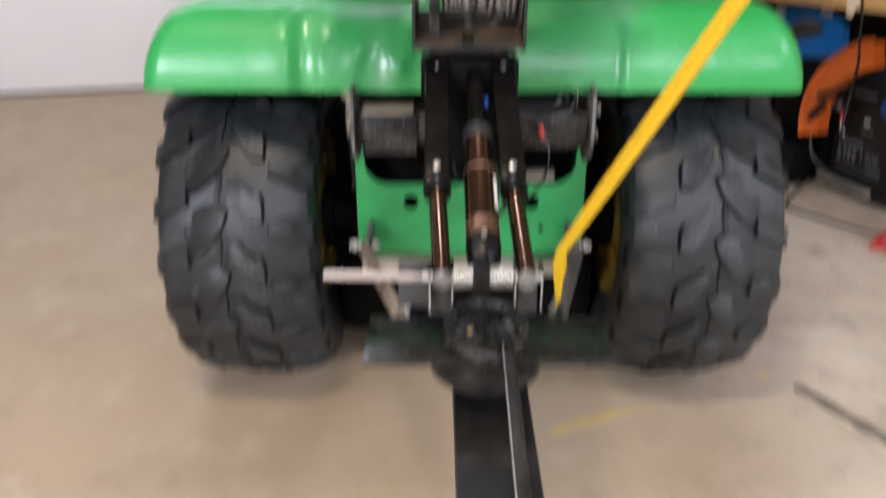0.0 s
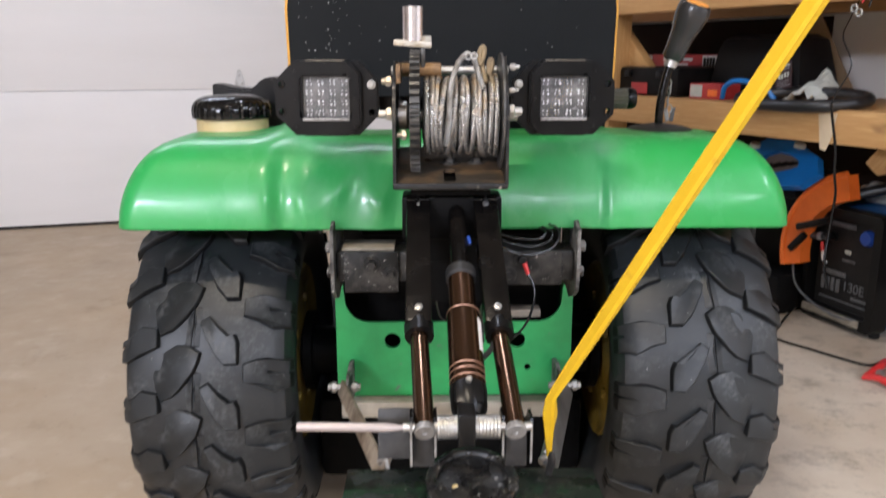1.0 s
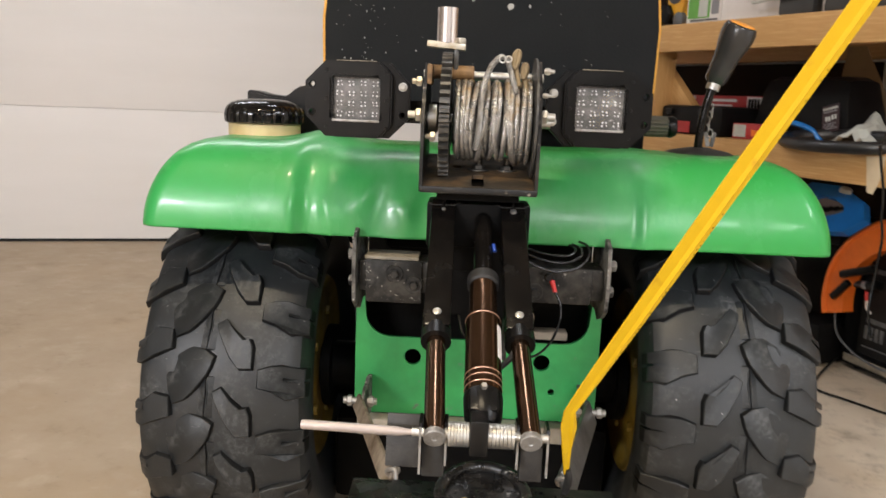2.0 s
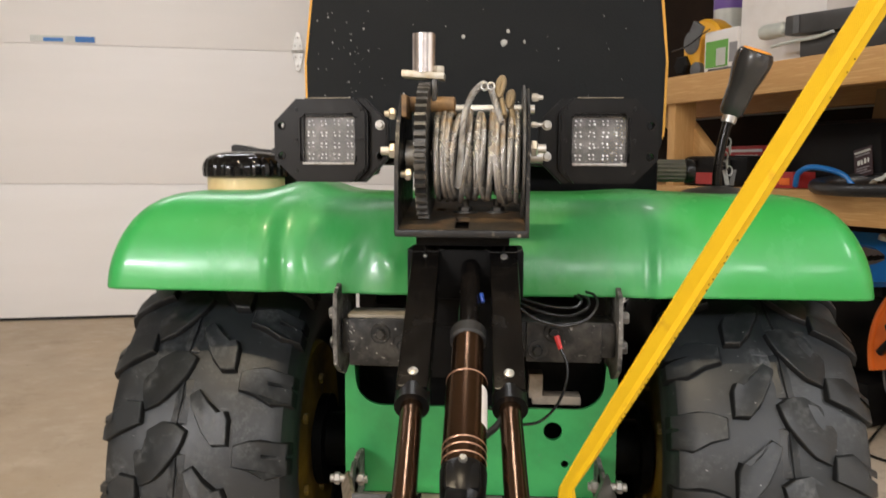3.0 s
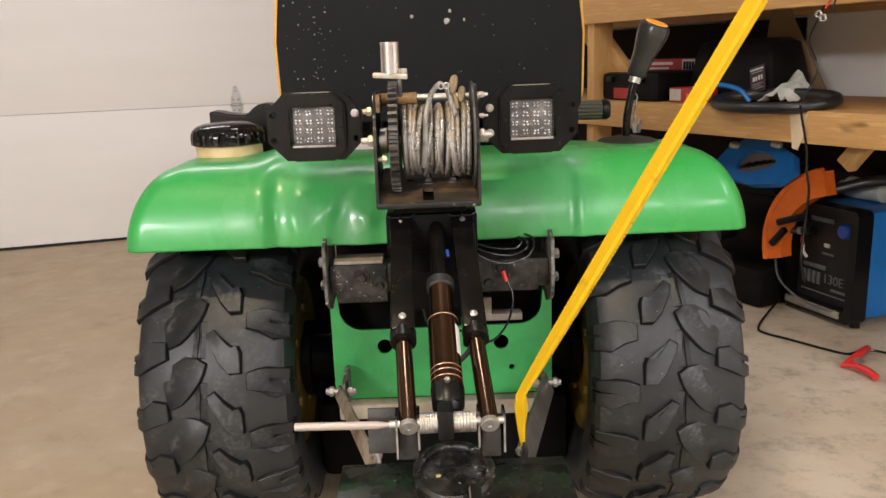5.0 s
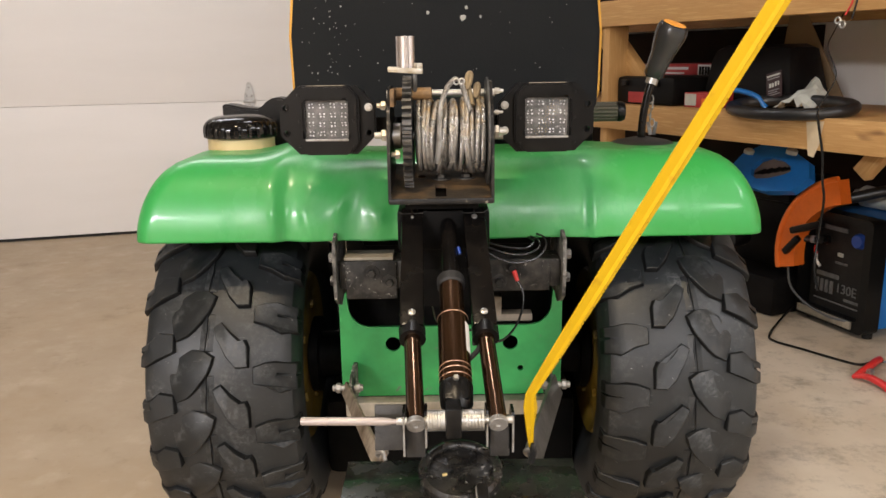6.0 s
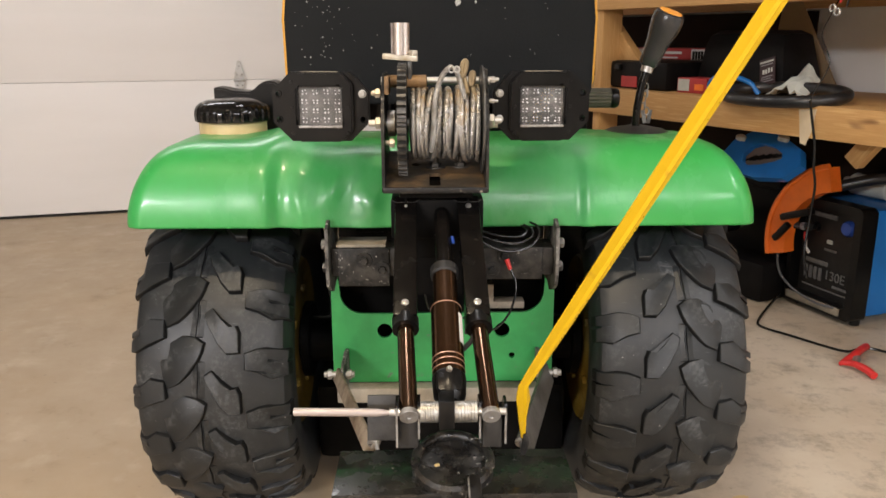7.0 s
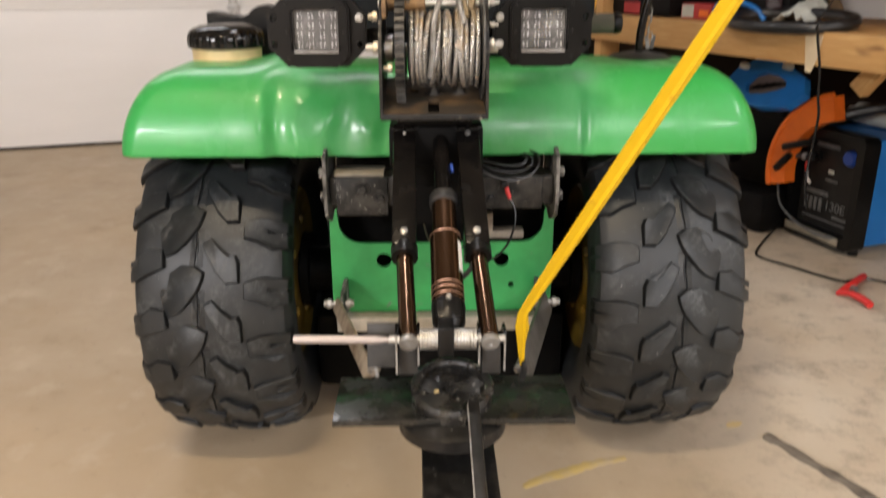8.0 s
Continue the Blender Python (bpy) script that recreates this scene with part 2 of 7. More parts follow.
CLEAR_GREY = surface("milky_plastic", (0.50, 0.52, 0.48), 0.3, second=(0.42, 0.44, 0.40), big=20, fine=100)
PALE_ROD = surface("pale_rod", (0.40, 0.35, 0.33), 0.36, 0.35, second=(0.40, 0.35, 0.32), big=14, fine=90)
WIRE = surface("black_wire", (0.010, 0.010, 0.010), 0.26, fine=200, spec=0.4)
HOSE = surface("black_hose", (0.012, 0.012, 0.013), 0.34, second=(0.02, 0.02, 0.02), big=20, fine=150)
STAIN_YELLOW = surface("yellow_floor_mark", (0.50, 0.37, 0.13), 0.7, second=(0.40, 0.33, 0.24), big=18, fine=80)
LEAF = surface("dry_leaf", (0.60, 0.46, 0.22), 0.7, fine=80)
TAPE_TAN = surface("masking_tape", (0.62, 0.50, 0.33), 0.7, fine=80)
GLASS_LENS, gn, gl, gp = base("lamp_lens", (0.80, 0.80, 0.80), 0.10)
gp.inputs["Metallic"].default_value = 0.5
bump(gn, gl, gp, noise_at(gn, gl, 240, 2), 0.4)
GLOW, wn, wl, wp = base("tube_glow", (1, 1, 1), 0.5)
wp.inputs["Emission Color"].default_value = (1.0, 0.97, 0.92, 1)
wp.inputs["Emission Strength"].default_value = 6.0
DRYWALL = surface("white_wall_paint", (0.82, 0.80, 0.76), 0.75, second=(0.78, 0.76, 0.72), big=1.6, fine=180, bumpy=0.12)
# dark colours of the unseen walls and ceiling, chosen to cut bounce and reflections
DARK_WALL = surface("dark_wall_board", (0.20, 0.165, 0.125), 0.85, second=(0.14, 0.115, 0.09), big=1.5, fine=120, bumpy=0.2)
CEILING_PAINT = surface("ceiling_board", (0.36, 0.33, 0.29), 0.85, second=(0.30, 0.27, 0.235), big=2, fine=120)
DOOR_WHITE = surface("door_white_paint", (0.75, 0.73, 0.705), 0.45, second=(0.72, 0.70, 0.67), big=1.4, fine=40, bumpy=0.06, rough2=0.55, stretch=(0.35, 1, 3))


def strap_material():
    m, ns, ls, p = base("yellow_webbing", (0.86, 0.46, 0.012), 0.55)
    dirt = ramp(ns, ls, noise_at(ns, ls, 45, 5), [(0.60, (0, 0, 0)), (0.75, (1, 1, 1))])
    ls.new(mix(ns, ls, dirt, (0.60, 0.375, 0.003), (0.49, 0.290, 0.008)), p.inputs["Base Color"])
    co = ns.new("ShaderNodeTexCoord")
    w = ns.new("ShaderNodeTexWave")
    w.inputs["Scale"].default_value = 240
    ls.new(co.outputs["Object"], w.inputs["Vector"])
    bump(ns, ls, p, w.outputs["Fac"], 0.25, 0.001)
    p.inputs["Specular IOR Level"].default_value = 0.2
    return m


STRAP = strap_material()


def concrete_material():
    m, ns, ls, p = base("garage_concrete", (0.40, 0.345, 0.275), 0.62)
    a = noise_at(ns, ls, 1.1, 8)
    b = noise_at(ns, ls, 5.5, 9, rough=0.7)
    c = noise_at(ns, ls, 38, 6)
    col = ramp(ns, ls, a, [(0.32, (0.42, 0.32, 0.205)), (0.52, (0.385, 0.30, 0.20)), (0.70, (0.43, 0.35, 0.25))])
    # towards the shelves the colour turns paler and greyer, with short dark scuffs
    where = ns.new("ShaderNodeSeparateXYZ")
    ls.new(ns.new("ShaderNodeNewGeometry").outputs["Position"], where.inputs[0])
    side = ns.new("ShaderNodeMapRange")
    side.inputs[1].default_value, side.inputs[2].default_value = 0.25, 0.80
    ls.new(where.outputs[0], side.inputs[0])
    pale_side = ns.new("ShaderNodeMath")
    pale_side.operation = "MULTIPLY"
    ls.new(side.outputs[0], pale_side.inputs[0])
    ls.new(ramp(ns, ls, noise_at(ns, ls, 2.2, 5), [(0.30, (0.35,) * 3), (0.60, (1, 1, 1))]), pale_side.inputs[1])
    col = mix(ns, ls, pale_side.outputs[0], col, (0.60, 0.53, 0.425))
    scuff = ns.new("ShaderNodeMath")
    scuff.operation = "MULTIPLY"
    ls.new(side.outputs[0], scuff.inputs[0])
    ls.new(ramp(ns, ls, noise_at(ns, ls, 12, 9, rough=0.75), [(0.50, (0, 0, 0)), (0.66, (0.62,) * 3)]), scuff.inputs[1])
    col = mix(ns, ls, scuff.outputs[0], col, (0.22, 0.185, 0.14))
    stain = ramp(ns, ls, b, [(0.57, (0, 0, 0)), (0.74, (0.55, 0.55, 0.55))])
    col = mix(ns, ls, stain, col, (0.24, 0.19, 0.135))
    pale = ramp(ns, ls, noise_at(ns, ls, 7, 7), [(0.55, (0, 0, 0)), (0.72, (0.5, 0.5, 0.5))])
    col = mix(ns, ls, pale, col, (0.52, 0.44, 0.34))
    specks = ramp(ns, ls, c, [(0.66, (0, 0, 0)), (0.72, (0.45, 0.45, 0.45))])
    col = mix(ns, ls, specks, col, (0.19, 0.155, 0.115))
    ls.new(col, p.inputs["Base Color"])
    ls.new(ramp(ns, ls, b, [(0.35, (0.42,) * 3), (0.65, (0.72,) * 3)]), p.inputs["Roughness"])
    bump(ns, ls, p, noise_at(ns, ls, 70, 7), 0.12)
    return m


CONCRETE = concrete_material()


def lumber_material():
    m, ns, ls, p = base("pine_lumber", (0.52, 0.31, 0.13), 0.6)
    grain = noise_at(ns, ls, 14, 6, (0.5, 9, 9))
    col = ramp(ns, ls, grain, [(0.36, (0.52, 0.305, 0.115)), (0.52, (0.46, 0.255, 0.088)), (0.66, (0.57, 0.35, 0.14))])
    knots = ramp(ns, ls, noise_at(ns, ls, 5, 2, (0.8, 3, 3)), [(0.70, (0, 0, 0)), (0.77, (1, 1, 1))])
    col = mix(ns, ls, knots, col, (0.19, 0.085, 0.03))
    ls.new(col, p.inputs["Base Color"])
    bump(ns, ls, p, grain, 0.2)
    return m


LUMBER = lumber_material()


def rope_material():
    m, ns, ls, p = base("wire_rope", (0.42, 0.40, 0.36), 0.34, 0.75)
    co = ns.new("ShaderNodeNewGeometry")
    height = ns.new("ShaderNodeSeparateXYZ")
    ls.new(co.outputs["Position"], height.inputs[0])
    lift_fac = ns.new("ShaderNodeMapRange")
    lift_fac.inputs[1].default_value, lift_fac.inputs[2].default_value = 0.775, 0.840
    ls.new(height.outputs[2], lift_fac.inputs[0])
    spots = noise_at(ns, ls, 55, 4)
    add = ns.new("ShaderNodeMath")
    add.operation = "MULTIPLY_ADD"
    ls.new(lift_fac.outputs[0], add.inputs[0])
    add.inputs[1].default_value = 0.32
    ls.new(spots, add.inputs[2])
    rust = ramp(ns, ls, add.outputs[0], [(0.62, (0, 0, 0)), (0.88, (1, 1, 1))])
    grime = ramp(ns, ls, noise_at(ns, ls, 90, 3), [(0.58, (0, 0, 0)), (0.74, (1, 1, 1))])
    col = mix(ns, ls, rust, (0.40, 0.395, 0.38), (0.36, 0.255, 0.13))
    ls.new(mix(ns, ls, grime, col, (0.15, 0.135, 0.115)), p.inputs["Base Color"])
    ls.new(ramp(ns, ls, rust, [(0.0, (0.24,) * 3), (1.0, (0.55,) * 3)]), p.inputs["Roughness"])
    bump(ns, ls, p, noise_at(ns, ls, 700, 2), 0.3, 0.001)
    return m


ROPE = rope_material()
GEAR_STEEL = surface("greasy_gear_steel", (0.10, 0.096, 0.088), 0.38, 0.7, second=(0.035, 0.033, 0.03), big=50, cover=(0.5, 0.7), fine=160, bumpy=0.3, rough2=0.55)
TAN_RUST = surface("tan_rust", (0.26, 0.155, 0.065), 0.6, 0.2, second=(0.10, 0.06, 0.03), big=45, fine=150, bumpy=0.4)
YELLOW_ZINC = surface("yellow_zinc", (0.50, 0.475, 0.41), 0.40, 0.6, second=(0.36, 0.30, 0.20), big=60, fine=150, bumpy=0.1)
WORN_BLACK = surface("scraped_black_paint", (0.006, 0.006, 0.006), 0.3, spec=0.35, second=(0.028, 0.024, 0.020), big=26, cover=(0.5, 0.7), fine=120, bumpy=0.3,
                     rough2=0.5, third=(0.30, 0.26, 0.21), third_at=(0.60, 0.68), third_scale=75)
TAN_ROPE = surface("tan_rope", (0.25, 0.19, 0.105), 0.5, 0.3, second=(0.16, 0.12, 0.07), big=40, fine=260, bumpy=0.4)


# ---- mesh helpers ----
def oriented(direction, up=(0, 0, 1)):
    """A turn whose z axis is the direction."""
    z = Vector(direction).normalized()
    u = Vector(up)
    if abs(z.dot(u)) > 0.98:
        u = Vector((0, 1, 0))
    x = u.cross(z).normalized()
    y = z.cross(x)
    return Matrix((x, y, z)).transposed()


def add_box(bm, centre, size, rot=None, bev=0.0):
    r = bmesh.ops.create_cube(bm, size=1.0)
    vs = r["verts"]
    if bev > 0:
        bmesh.ops.scale(bm, vec=size, verts=vs)
        es = list({e for v in vs for e in v.link_edges})
        out = bmesh.ops.bevel(bm, geom=es, offset=min(bev, 0.45 * min(size)), segments=2, affect="EDGES", profile=0.6)
        vs = list({v for f in out["faces"] for v in f.verts} | {v for v in vs if v.is_valid})
    else:
        bmesh.ops.scale(bm, vec=size, verts=vs)
    m = Matrix.Translation(centre) @ (rot.to_4x4() if rot is not None else Matrix())
    bmesh.ops.transform(bm, matrix=m, verts=vs)
    return vs


def add_cyl(bm, p0, p1, r0, r1=None, seg=20, cap=True):
    p0, p1 = Vector(p0), Vector(p1)
    r1 = r0 if r1 is None else r1
    m = Matrix.Translation((p0 + p1) / 2) @ oriented(p1 - p0).to_4x4()
    bmesh.ops.create_cone(bm, cap_ends=cap, segments=seg, radius1=r0, radius2=r1, depth=(p1 - p0).length, matrix=m)


def add_turned(bm, p0, axis, profile, seg=28, phase=0.0):
    """A turned body: profile rows of (distance along the axis, radius)."""
    t = oriented(axis)
    p0 = Vector(p0)
    rings = []
    for d, r in profile:
        rings.append([bm.verts.new(p0 + t @ Vector((r * math.cos(phase + 2 * math.pi * k / seg), r * math.sin(phase + 2 * math.pi * k / seg), d))) for k in range(seg)])
    for a, b in zip(rings, rings[1:]):
        for k in range(seg):
            bm.faces.new((a[k], a[(k + 1) % seg], b[(k + 1) % seg], b[k]))
    if profile[0][1] > 1e-5:
        bm.faces.new(rings[0][::-1])
    if profile[-1][1] > 1e-5:
        bm.faces.new(rings[-1])


def smooth_path(points, steps=8):
    pts = [Vector(p) for p in points]
    out = []
    for i in range(len(pts) - 1):
        a, b = pts[i], pts[i + 1]
        p = pts[i - 1] if i else a + (a - b)
        q = pts[i + 2] if i + 2 < len(pts) else b + (b - a)
        for s in range(steps):
            u = s / steps
            out.append(0.5 * ((2 * a) + (b - p) * u + (2 * p - 5 * a + 4 * b - q) * u * u + (3 * a - p - 3 * b + q) * u ** 3))
    out.append(pts[-1])
    return out


def add_tube(bm, points, r, seg=8, steps=8, closed=False):
    pts = smooth_path(points, steps) if steps else [Vector(p) for p in points]
    if closed:
        pts = pts[:-1]
    rings, n = [], len(pts)
    last = None
    for i, p in enumerate(pts):
        a = pts[i - 1] if i or closed else p
        b = pts[(i + 1) % n] if i + 1 < n or closed else p
        d = (b - a).normalized()
        if last is None:
            x = d.orthogonal().normalized()
        else:
            x = (last - d * last.dot(d)).normalized()
        last = x
        y = d.cross(x)
        rad = r(i / max(1, n - 1)) if callable(r) else r
        rings.append([bm.verts.new(p + rad * (math.cos(2 * math.pi * k / seg) * x + math.sin(2 * math.pi * k / seg) * y)) for k in range(seg)])
    pairs = list(zip(rings, rings[1:])) + ([(rings[-1], rings[0])] if closed else [])
    for a, b in pairs:
        for k in range(seg):
            bm.faces.new((a[k], a[(k + 1) % seg], b[(k + 1) % seg], b[k]))
    if not closed:
        bm.faces.new(rings[0][::-1])
        bm.faces.new(rings[-1])


def add_prism(bm, outline, depth, place, holes=()):
    """A flat piece: outline in its own x, y (holes go through), depth along its z, laid into the world by place."""
    edges = []
    for loop in (outline, *holes):
        vs = [bm.verts.new((x, y, 0)) for x, y in loop]
        edges += [bm.edges.new((vs[i], vs[(i + 1) % len(vs)])) for i in range(len(vs))]
    fill = bmesh.ops.triangle_fill(bm, use_beauty=True, use_dissolve=False, edges=edges)
    faces = [g for g in fill["geom"] if isinstance(g, bmesh.types.BMFace)]
    ext = bmesh.ops.extrude_face_region(bm, geom=faces)
    top = [g for g in ext["geom"] if isinstance(g, bmesh.types.BMVert)]
    bmesh.ops.translate(bm, vec=(0, 0, depth), verts=top)
    allv = list({v for f in faces for v in f.verts} | set(top))
    bmesh.ops.transform(bm, matrix=place, verts=allv)
    bmesh.ops.recalc_face_normals(bm, faces=bm.faces[:])


def ring_points(cx, cy, r, n=16, ry=None):
    return [(cx + r * math.cos(2 * math.pi * k / n), cy + (ry or r) * math.sin(2 * math.pi * k / n)) for k in range(n)]


def rounded_rect(x0, y0, x1, y1, r, n=5):
    out = []
    for cx, cy, a0 in ((x1 - r, y1 - r, 0), (x0 + r, y1 - r, 90), (x0 + r, y0 + r, 180), (x1 - r, y0 + r, 270)):
        out += [(cx + r * math.cos(radians(a0 + 90 * k / n)), cy + r * math.sin(radians(a0 + 90 * k / n))) for k in range(n + 1)]
    return out


UPRIGHT = Matrix(((1, 0, 0, 0), (0, 0, -1, 0), (0, 1, 0, 0), (0, 0, 0, 1)))  # own x, y become world x, z; depth goes to -y


def upright(y):
    return Matrix.Translation((0, y, 0)) @ UPRIGHT


def thing(name, place, label, category, group=""):
    ob = new(name)
    ob.empty_display_size = 0.05
    ob.matrix_basis = Matrix.Translation(place)
    return tagged(ob, label, category, group)


def part(name, bm, material, parent=None, label="", smooth=True, angle=35):
    """Links a bmesh, drawn in world places, as one mesh object under a thing or a part."""
    me = bpy.data.meshes.new(name)
    bm.normal_update()
    for f in bm.faces:
        f.smooth = smooth
    for e in bm.edges:
        if len(e.link_faces) == 2 and e.calc_face_angle(0) > radians(angle):
            e.smooth = False
    bm.to_mesh(me)
    bm.free()
    me.materials.append(material)
    ob = new(name, me)
    if parent is not None:
        ob.parent = parent
        ob.matrix_parent_inverse = parent.matrix_basis.inverted() if parent.type == "EMPTY" else Matrix()
    if label:
        ob["label"] = label
    return ob


def fresh():
    return bmesh.new()


def structure(ob, label, category):
    return tagged(ob, label, category, kind="structure")


def hex_head(bm, p, axis, r, h):
    add_turned(bm, p, axis, [(0, r), (h * 0.8, r), (h, r * 0.82)], seg=6)


# ---- the room ----
EDGE = Vector((0.456, -0.89, 0)).normalized()   # along the shelf front, towards the tail of the tractor
DEEP = Vector((-EDGE.y, EDGE.x, 0))             # from the shelf front to the wall
CORNER = Vector((0.63, 1.42, 0))
DOOR_WAY = Vector((0.966, 0.26, 0)).normalized()
DOOR_IN = Vector((-DOOR_WAY.y, DOOR_WAY.x, 0))  # out of the garage
DOOR_AT = Vector((-1.9, 2.61, 0))


def shelf_at(s, d, z):
    return CORNER + EDGE * s + DEEP * d + Vector((0, 0, z))


SHELF_ROT = Matrix((EDGE, DEEP, Vector((0, 0, 1)))).transposed()
DOOR_ROT = Matrix((DOOR_WAY, DOOR_IN, Vector((0, 0, 1)))).transposed()

bm = fresh()
add_box(bm, (-1.3, -1.2, -0.06), (11.0, 11.0, 0.12))
structure(part("floor", bm, CONCRETE), "worn beige concrete garage floor with stains and scuffs", "floor")
bm = fresh()
add_box(bm, (-1.3, -1.2, 2.66), (11.0, 11.0, 0.12))
structure(part("ceiling", bm, CEILING_PAINT), "plain dull ceiling, out of view", "ceiling")
bm = fresh()
add_box(bm, (-6.3, -1.2, 1.3), (0.12, 10.8, 2.6))
structure(part("wall_left", bm, DARK_WALL), "plain dark wall, out of view", "wall")
bm = fresh()
add_box(bm, (-1.3, -6.3, 1.3), (10.6, 0.12, 2.6))
structure(part("wall_back", bm, DARK_WALL), "plain dark wall, out of view", "wall")
bm = fresh()
add_box(bm, shelf_at(2.9, 0.715, 1.3), (10.6, 0.12, 2.6), SHELF_ROT)
structure(part("wall_right", bm, DRYWALL), "white painted wall behind the wooden shelving", "wall")
# the wall round the door: strip above it and the returns at its ends
bm = fresh()
add_box(bm, DOOR_AT + DOOR_WAY * 0.4 + DOOR_IN * 0.12 + Vector((0, 0, 2.62)), (10.8, 0.12, 0.2), DOOR_ROT)
add_box(bm, DOOR_AT + DOOR_WAY * 3.35 + DOOR_IN * 0.12 + Vector((0, 0, 1.26)), (1.2, 0.118, 2.5), DOOR_ROT)
add_box(bm, DOOR_AT + DOOR_WAY * -3.4 + DOOR_IN * 0.12 + Vector((0, 0, 1.26)), (3.2, 0.118, 2.5), DOOR_ROT)
structure(part("wall_front", bm, DRYWALL), "white wall framing the garage door", "wall")

SECTION = 0.681
bm = fresh()
add_box(bm, DOOR_AT + DOOR_WAY * 0.45 + DOOR_IN * 0.052 + Vector((0, 0, 1.27)), (4.6, 0.012, 2.5), DOOR_ROT)
door = structure(part("garage_door", bm, DOOR_WHITE), "closed white sectional garage door with flat panels", "garage door")
for k in range(4):
    bm = fresh()
    h = min(SECTION, 2.5 - k * SECTION) if k < 3 else 0.44
    z0 = k * SECTION + (0.014 if k == 0 else 0.0)
    add_box(bm, DOOR_AT + DOOR_WAY * 0.45 + DOOR_IN * 0.022 + Vector((0, 0, (z0 + k * SECTION + h) / 2 + 0.001)), (4.6, 0.044, k * SECTION + h - z0 - 0.0012), DOOR_ROT, bev=0.003)
    part("door_panel", bm, DOOR_WHITE, door)
bm = fresh()
add_box(bm, DOOR_AT + DOOR_WAY * 0.45 + DOOR_IN * 0.02 + Vector((0, 0, 0.009)), (4.6, 0.03, 0.016), DOOR_ROT)
part("bottom_seal", bm, WIRE, door, "black rubber bottom seal")
# steel hinges across the lower two joints, and a sticker above the second
for joint in (1, 2):
    bm = fresh()
    hinge_at = DOOR_AT + DOOR_WAY * 0.907 + DOOR_IN * -0.004 + Vector((0, 0, joint * SECTION))
    for s in (-1, 1):
        out = [(-0.027, 0.008), (0.027, 0.008), (0.024, 0.034), (0.009, 0.094), (0.005, 0.099), (-0.005, 0.099), (-0.009, 0.094), (-0.024, 0.034)]
        add_prism(bm, [(x, s * y) for x, y in out], 0.008, Matrix.Translation(hinge_at) @ DOOR_ROT.to_4x4() @ UPRIGHT)
    add_cyl(bm, hinge_at - DOOR_WAY * 0.032 - DOOR_IN * 0.006, hinge_at + DOOR_WAY * 0.032 - DOOR_IN * 0.006, 0.007, seg=12)
    hinge = part("hinge", bm, ZINC, door, "galvanised steel hinge with pointed leaves")
    for s in (-1, 1):
        for dx, dz in ((0, 0.072), (-0.013, 0.028), (0.013, 0.028)):
            bm = fresh()
            hex_head(bm, hinge_at + DOOR_WAY * dx - DOOR_IN * 0.0075 + Vector((0, 0, s * dz)), -DOOR_IN, 0.005, 0.004)
            part("screw", bm, OLD_ZINC, hinge)
bm = fresh()
add_box(bm, DOOR_AT + DOOR_WAY * -0.22 + DOOR_IN * -0.0015 + Vector((0, 0, 2 * SECTION + 0.026)), (0.30, 0.003, 0.030), DOOR_ROT)
part("sticker", bm, CLEAR_GREY, door, "pale sticker with blue and yellow blocks")
bm = fresh()
add_box(bm, DOOR_AT + DOOR_WAY * -0.12 + DOOR_IN * -0.0042 + Vector((0, 0, 2 * SECTION + 0.026)), (0.09, 0.002, 0.028), DOOR_ROT)
add_box(bm, DOOR_AT + DOOR_WAY * -0.265 + DOOR_IN * -0.0042 + Vector((0, 0, 2 * SECTION + 0.022)), (0.09, 0.002, 0.018), DOOR_ROT)
part("sticker_block", bm, BLUE, door, "blue printed blocks")

# ceiling shop lights, out of view; the second one is added fill
for spot, watts, tone, wide, deep in LAMPS:
    lamp = thing("ceiling_light", (spot[0], spot[1], 2.60), "white strip light on the unseen ceiling", "ceiling light", "ceiling strip lights")
    bm = fresh()
    add_box(bm, (spot[0], spot[1], 2.565), (wide + 0.10, deep + 0.10, 0.07), bev=0.01)
    part("housing", bm, DOOR_WHITE, lamp)
    for dy in (-deep * 0.3, deep * 0.3):
        bm = fresh()
        add_cyl(bm, (spot[0] - wide * 0.48, spot[1] + dy, 2.51), (spot[0] + wide * 0.48, spot[1] + dy, 2.51), 0.016, seg=14)
        part("tube", bm, GLOW, lamp, "glowing lamp tube")

# ---- the tractor ----
AXLE_Y, AXLE_Z, TYRE_X = -0.016, 0.315, 0.386
tractor = thing("garden_tractor", (0, 0, 0), "green garden tractor with yellow rims and chunky black tyres", "tractor")


def crown(u):
    """The tyre's radius without its lugs, across its width."""
    u = min(abs(u), 0.114)
    return 0.3050 - 1.05 * u * u - 17 * u ** 4


def tread_point(u, v, rise):
    """A place on the tread: across, along and above it, seen from the hub with the axle along x."""
    r = crown(u) - max(0, abs(u) - 0.114) * 1.1 + rise
    return u, -r * math.cos(v / 0.31), r * math.sin(v / 0.31)


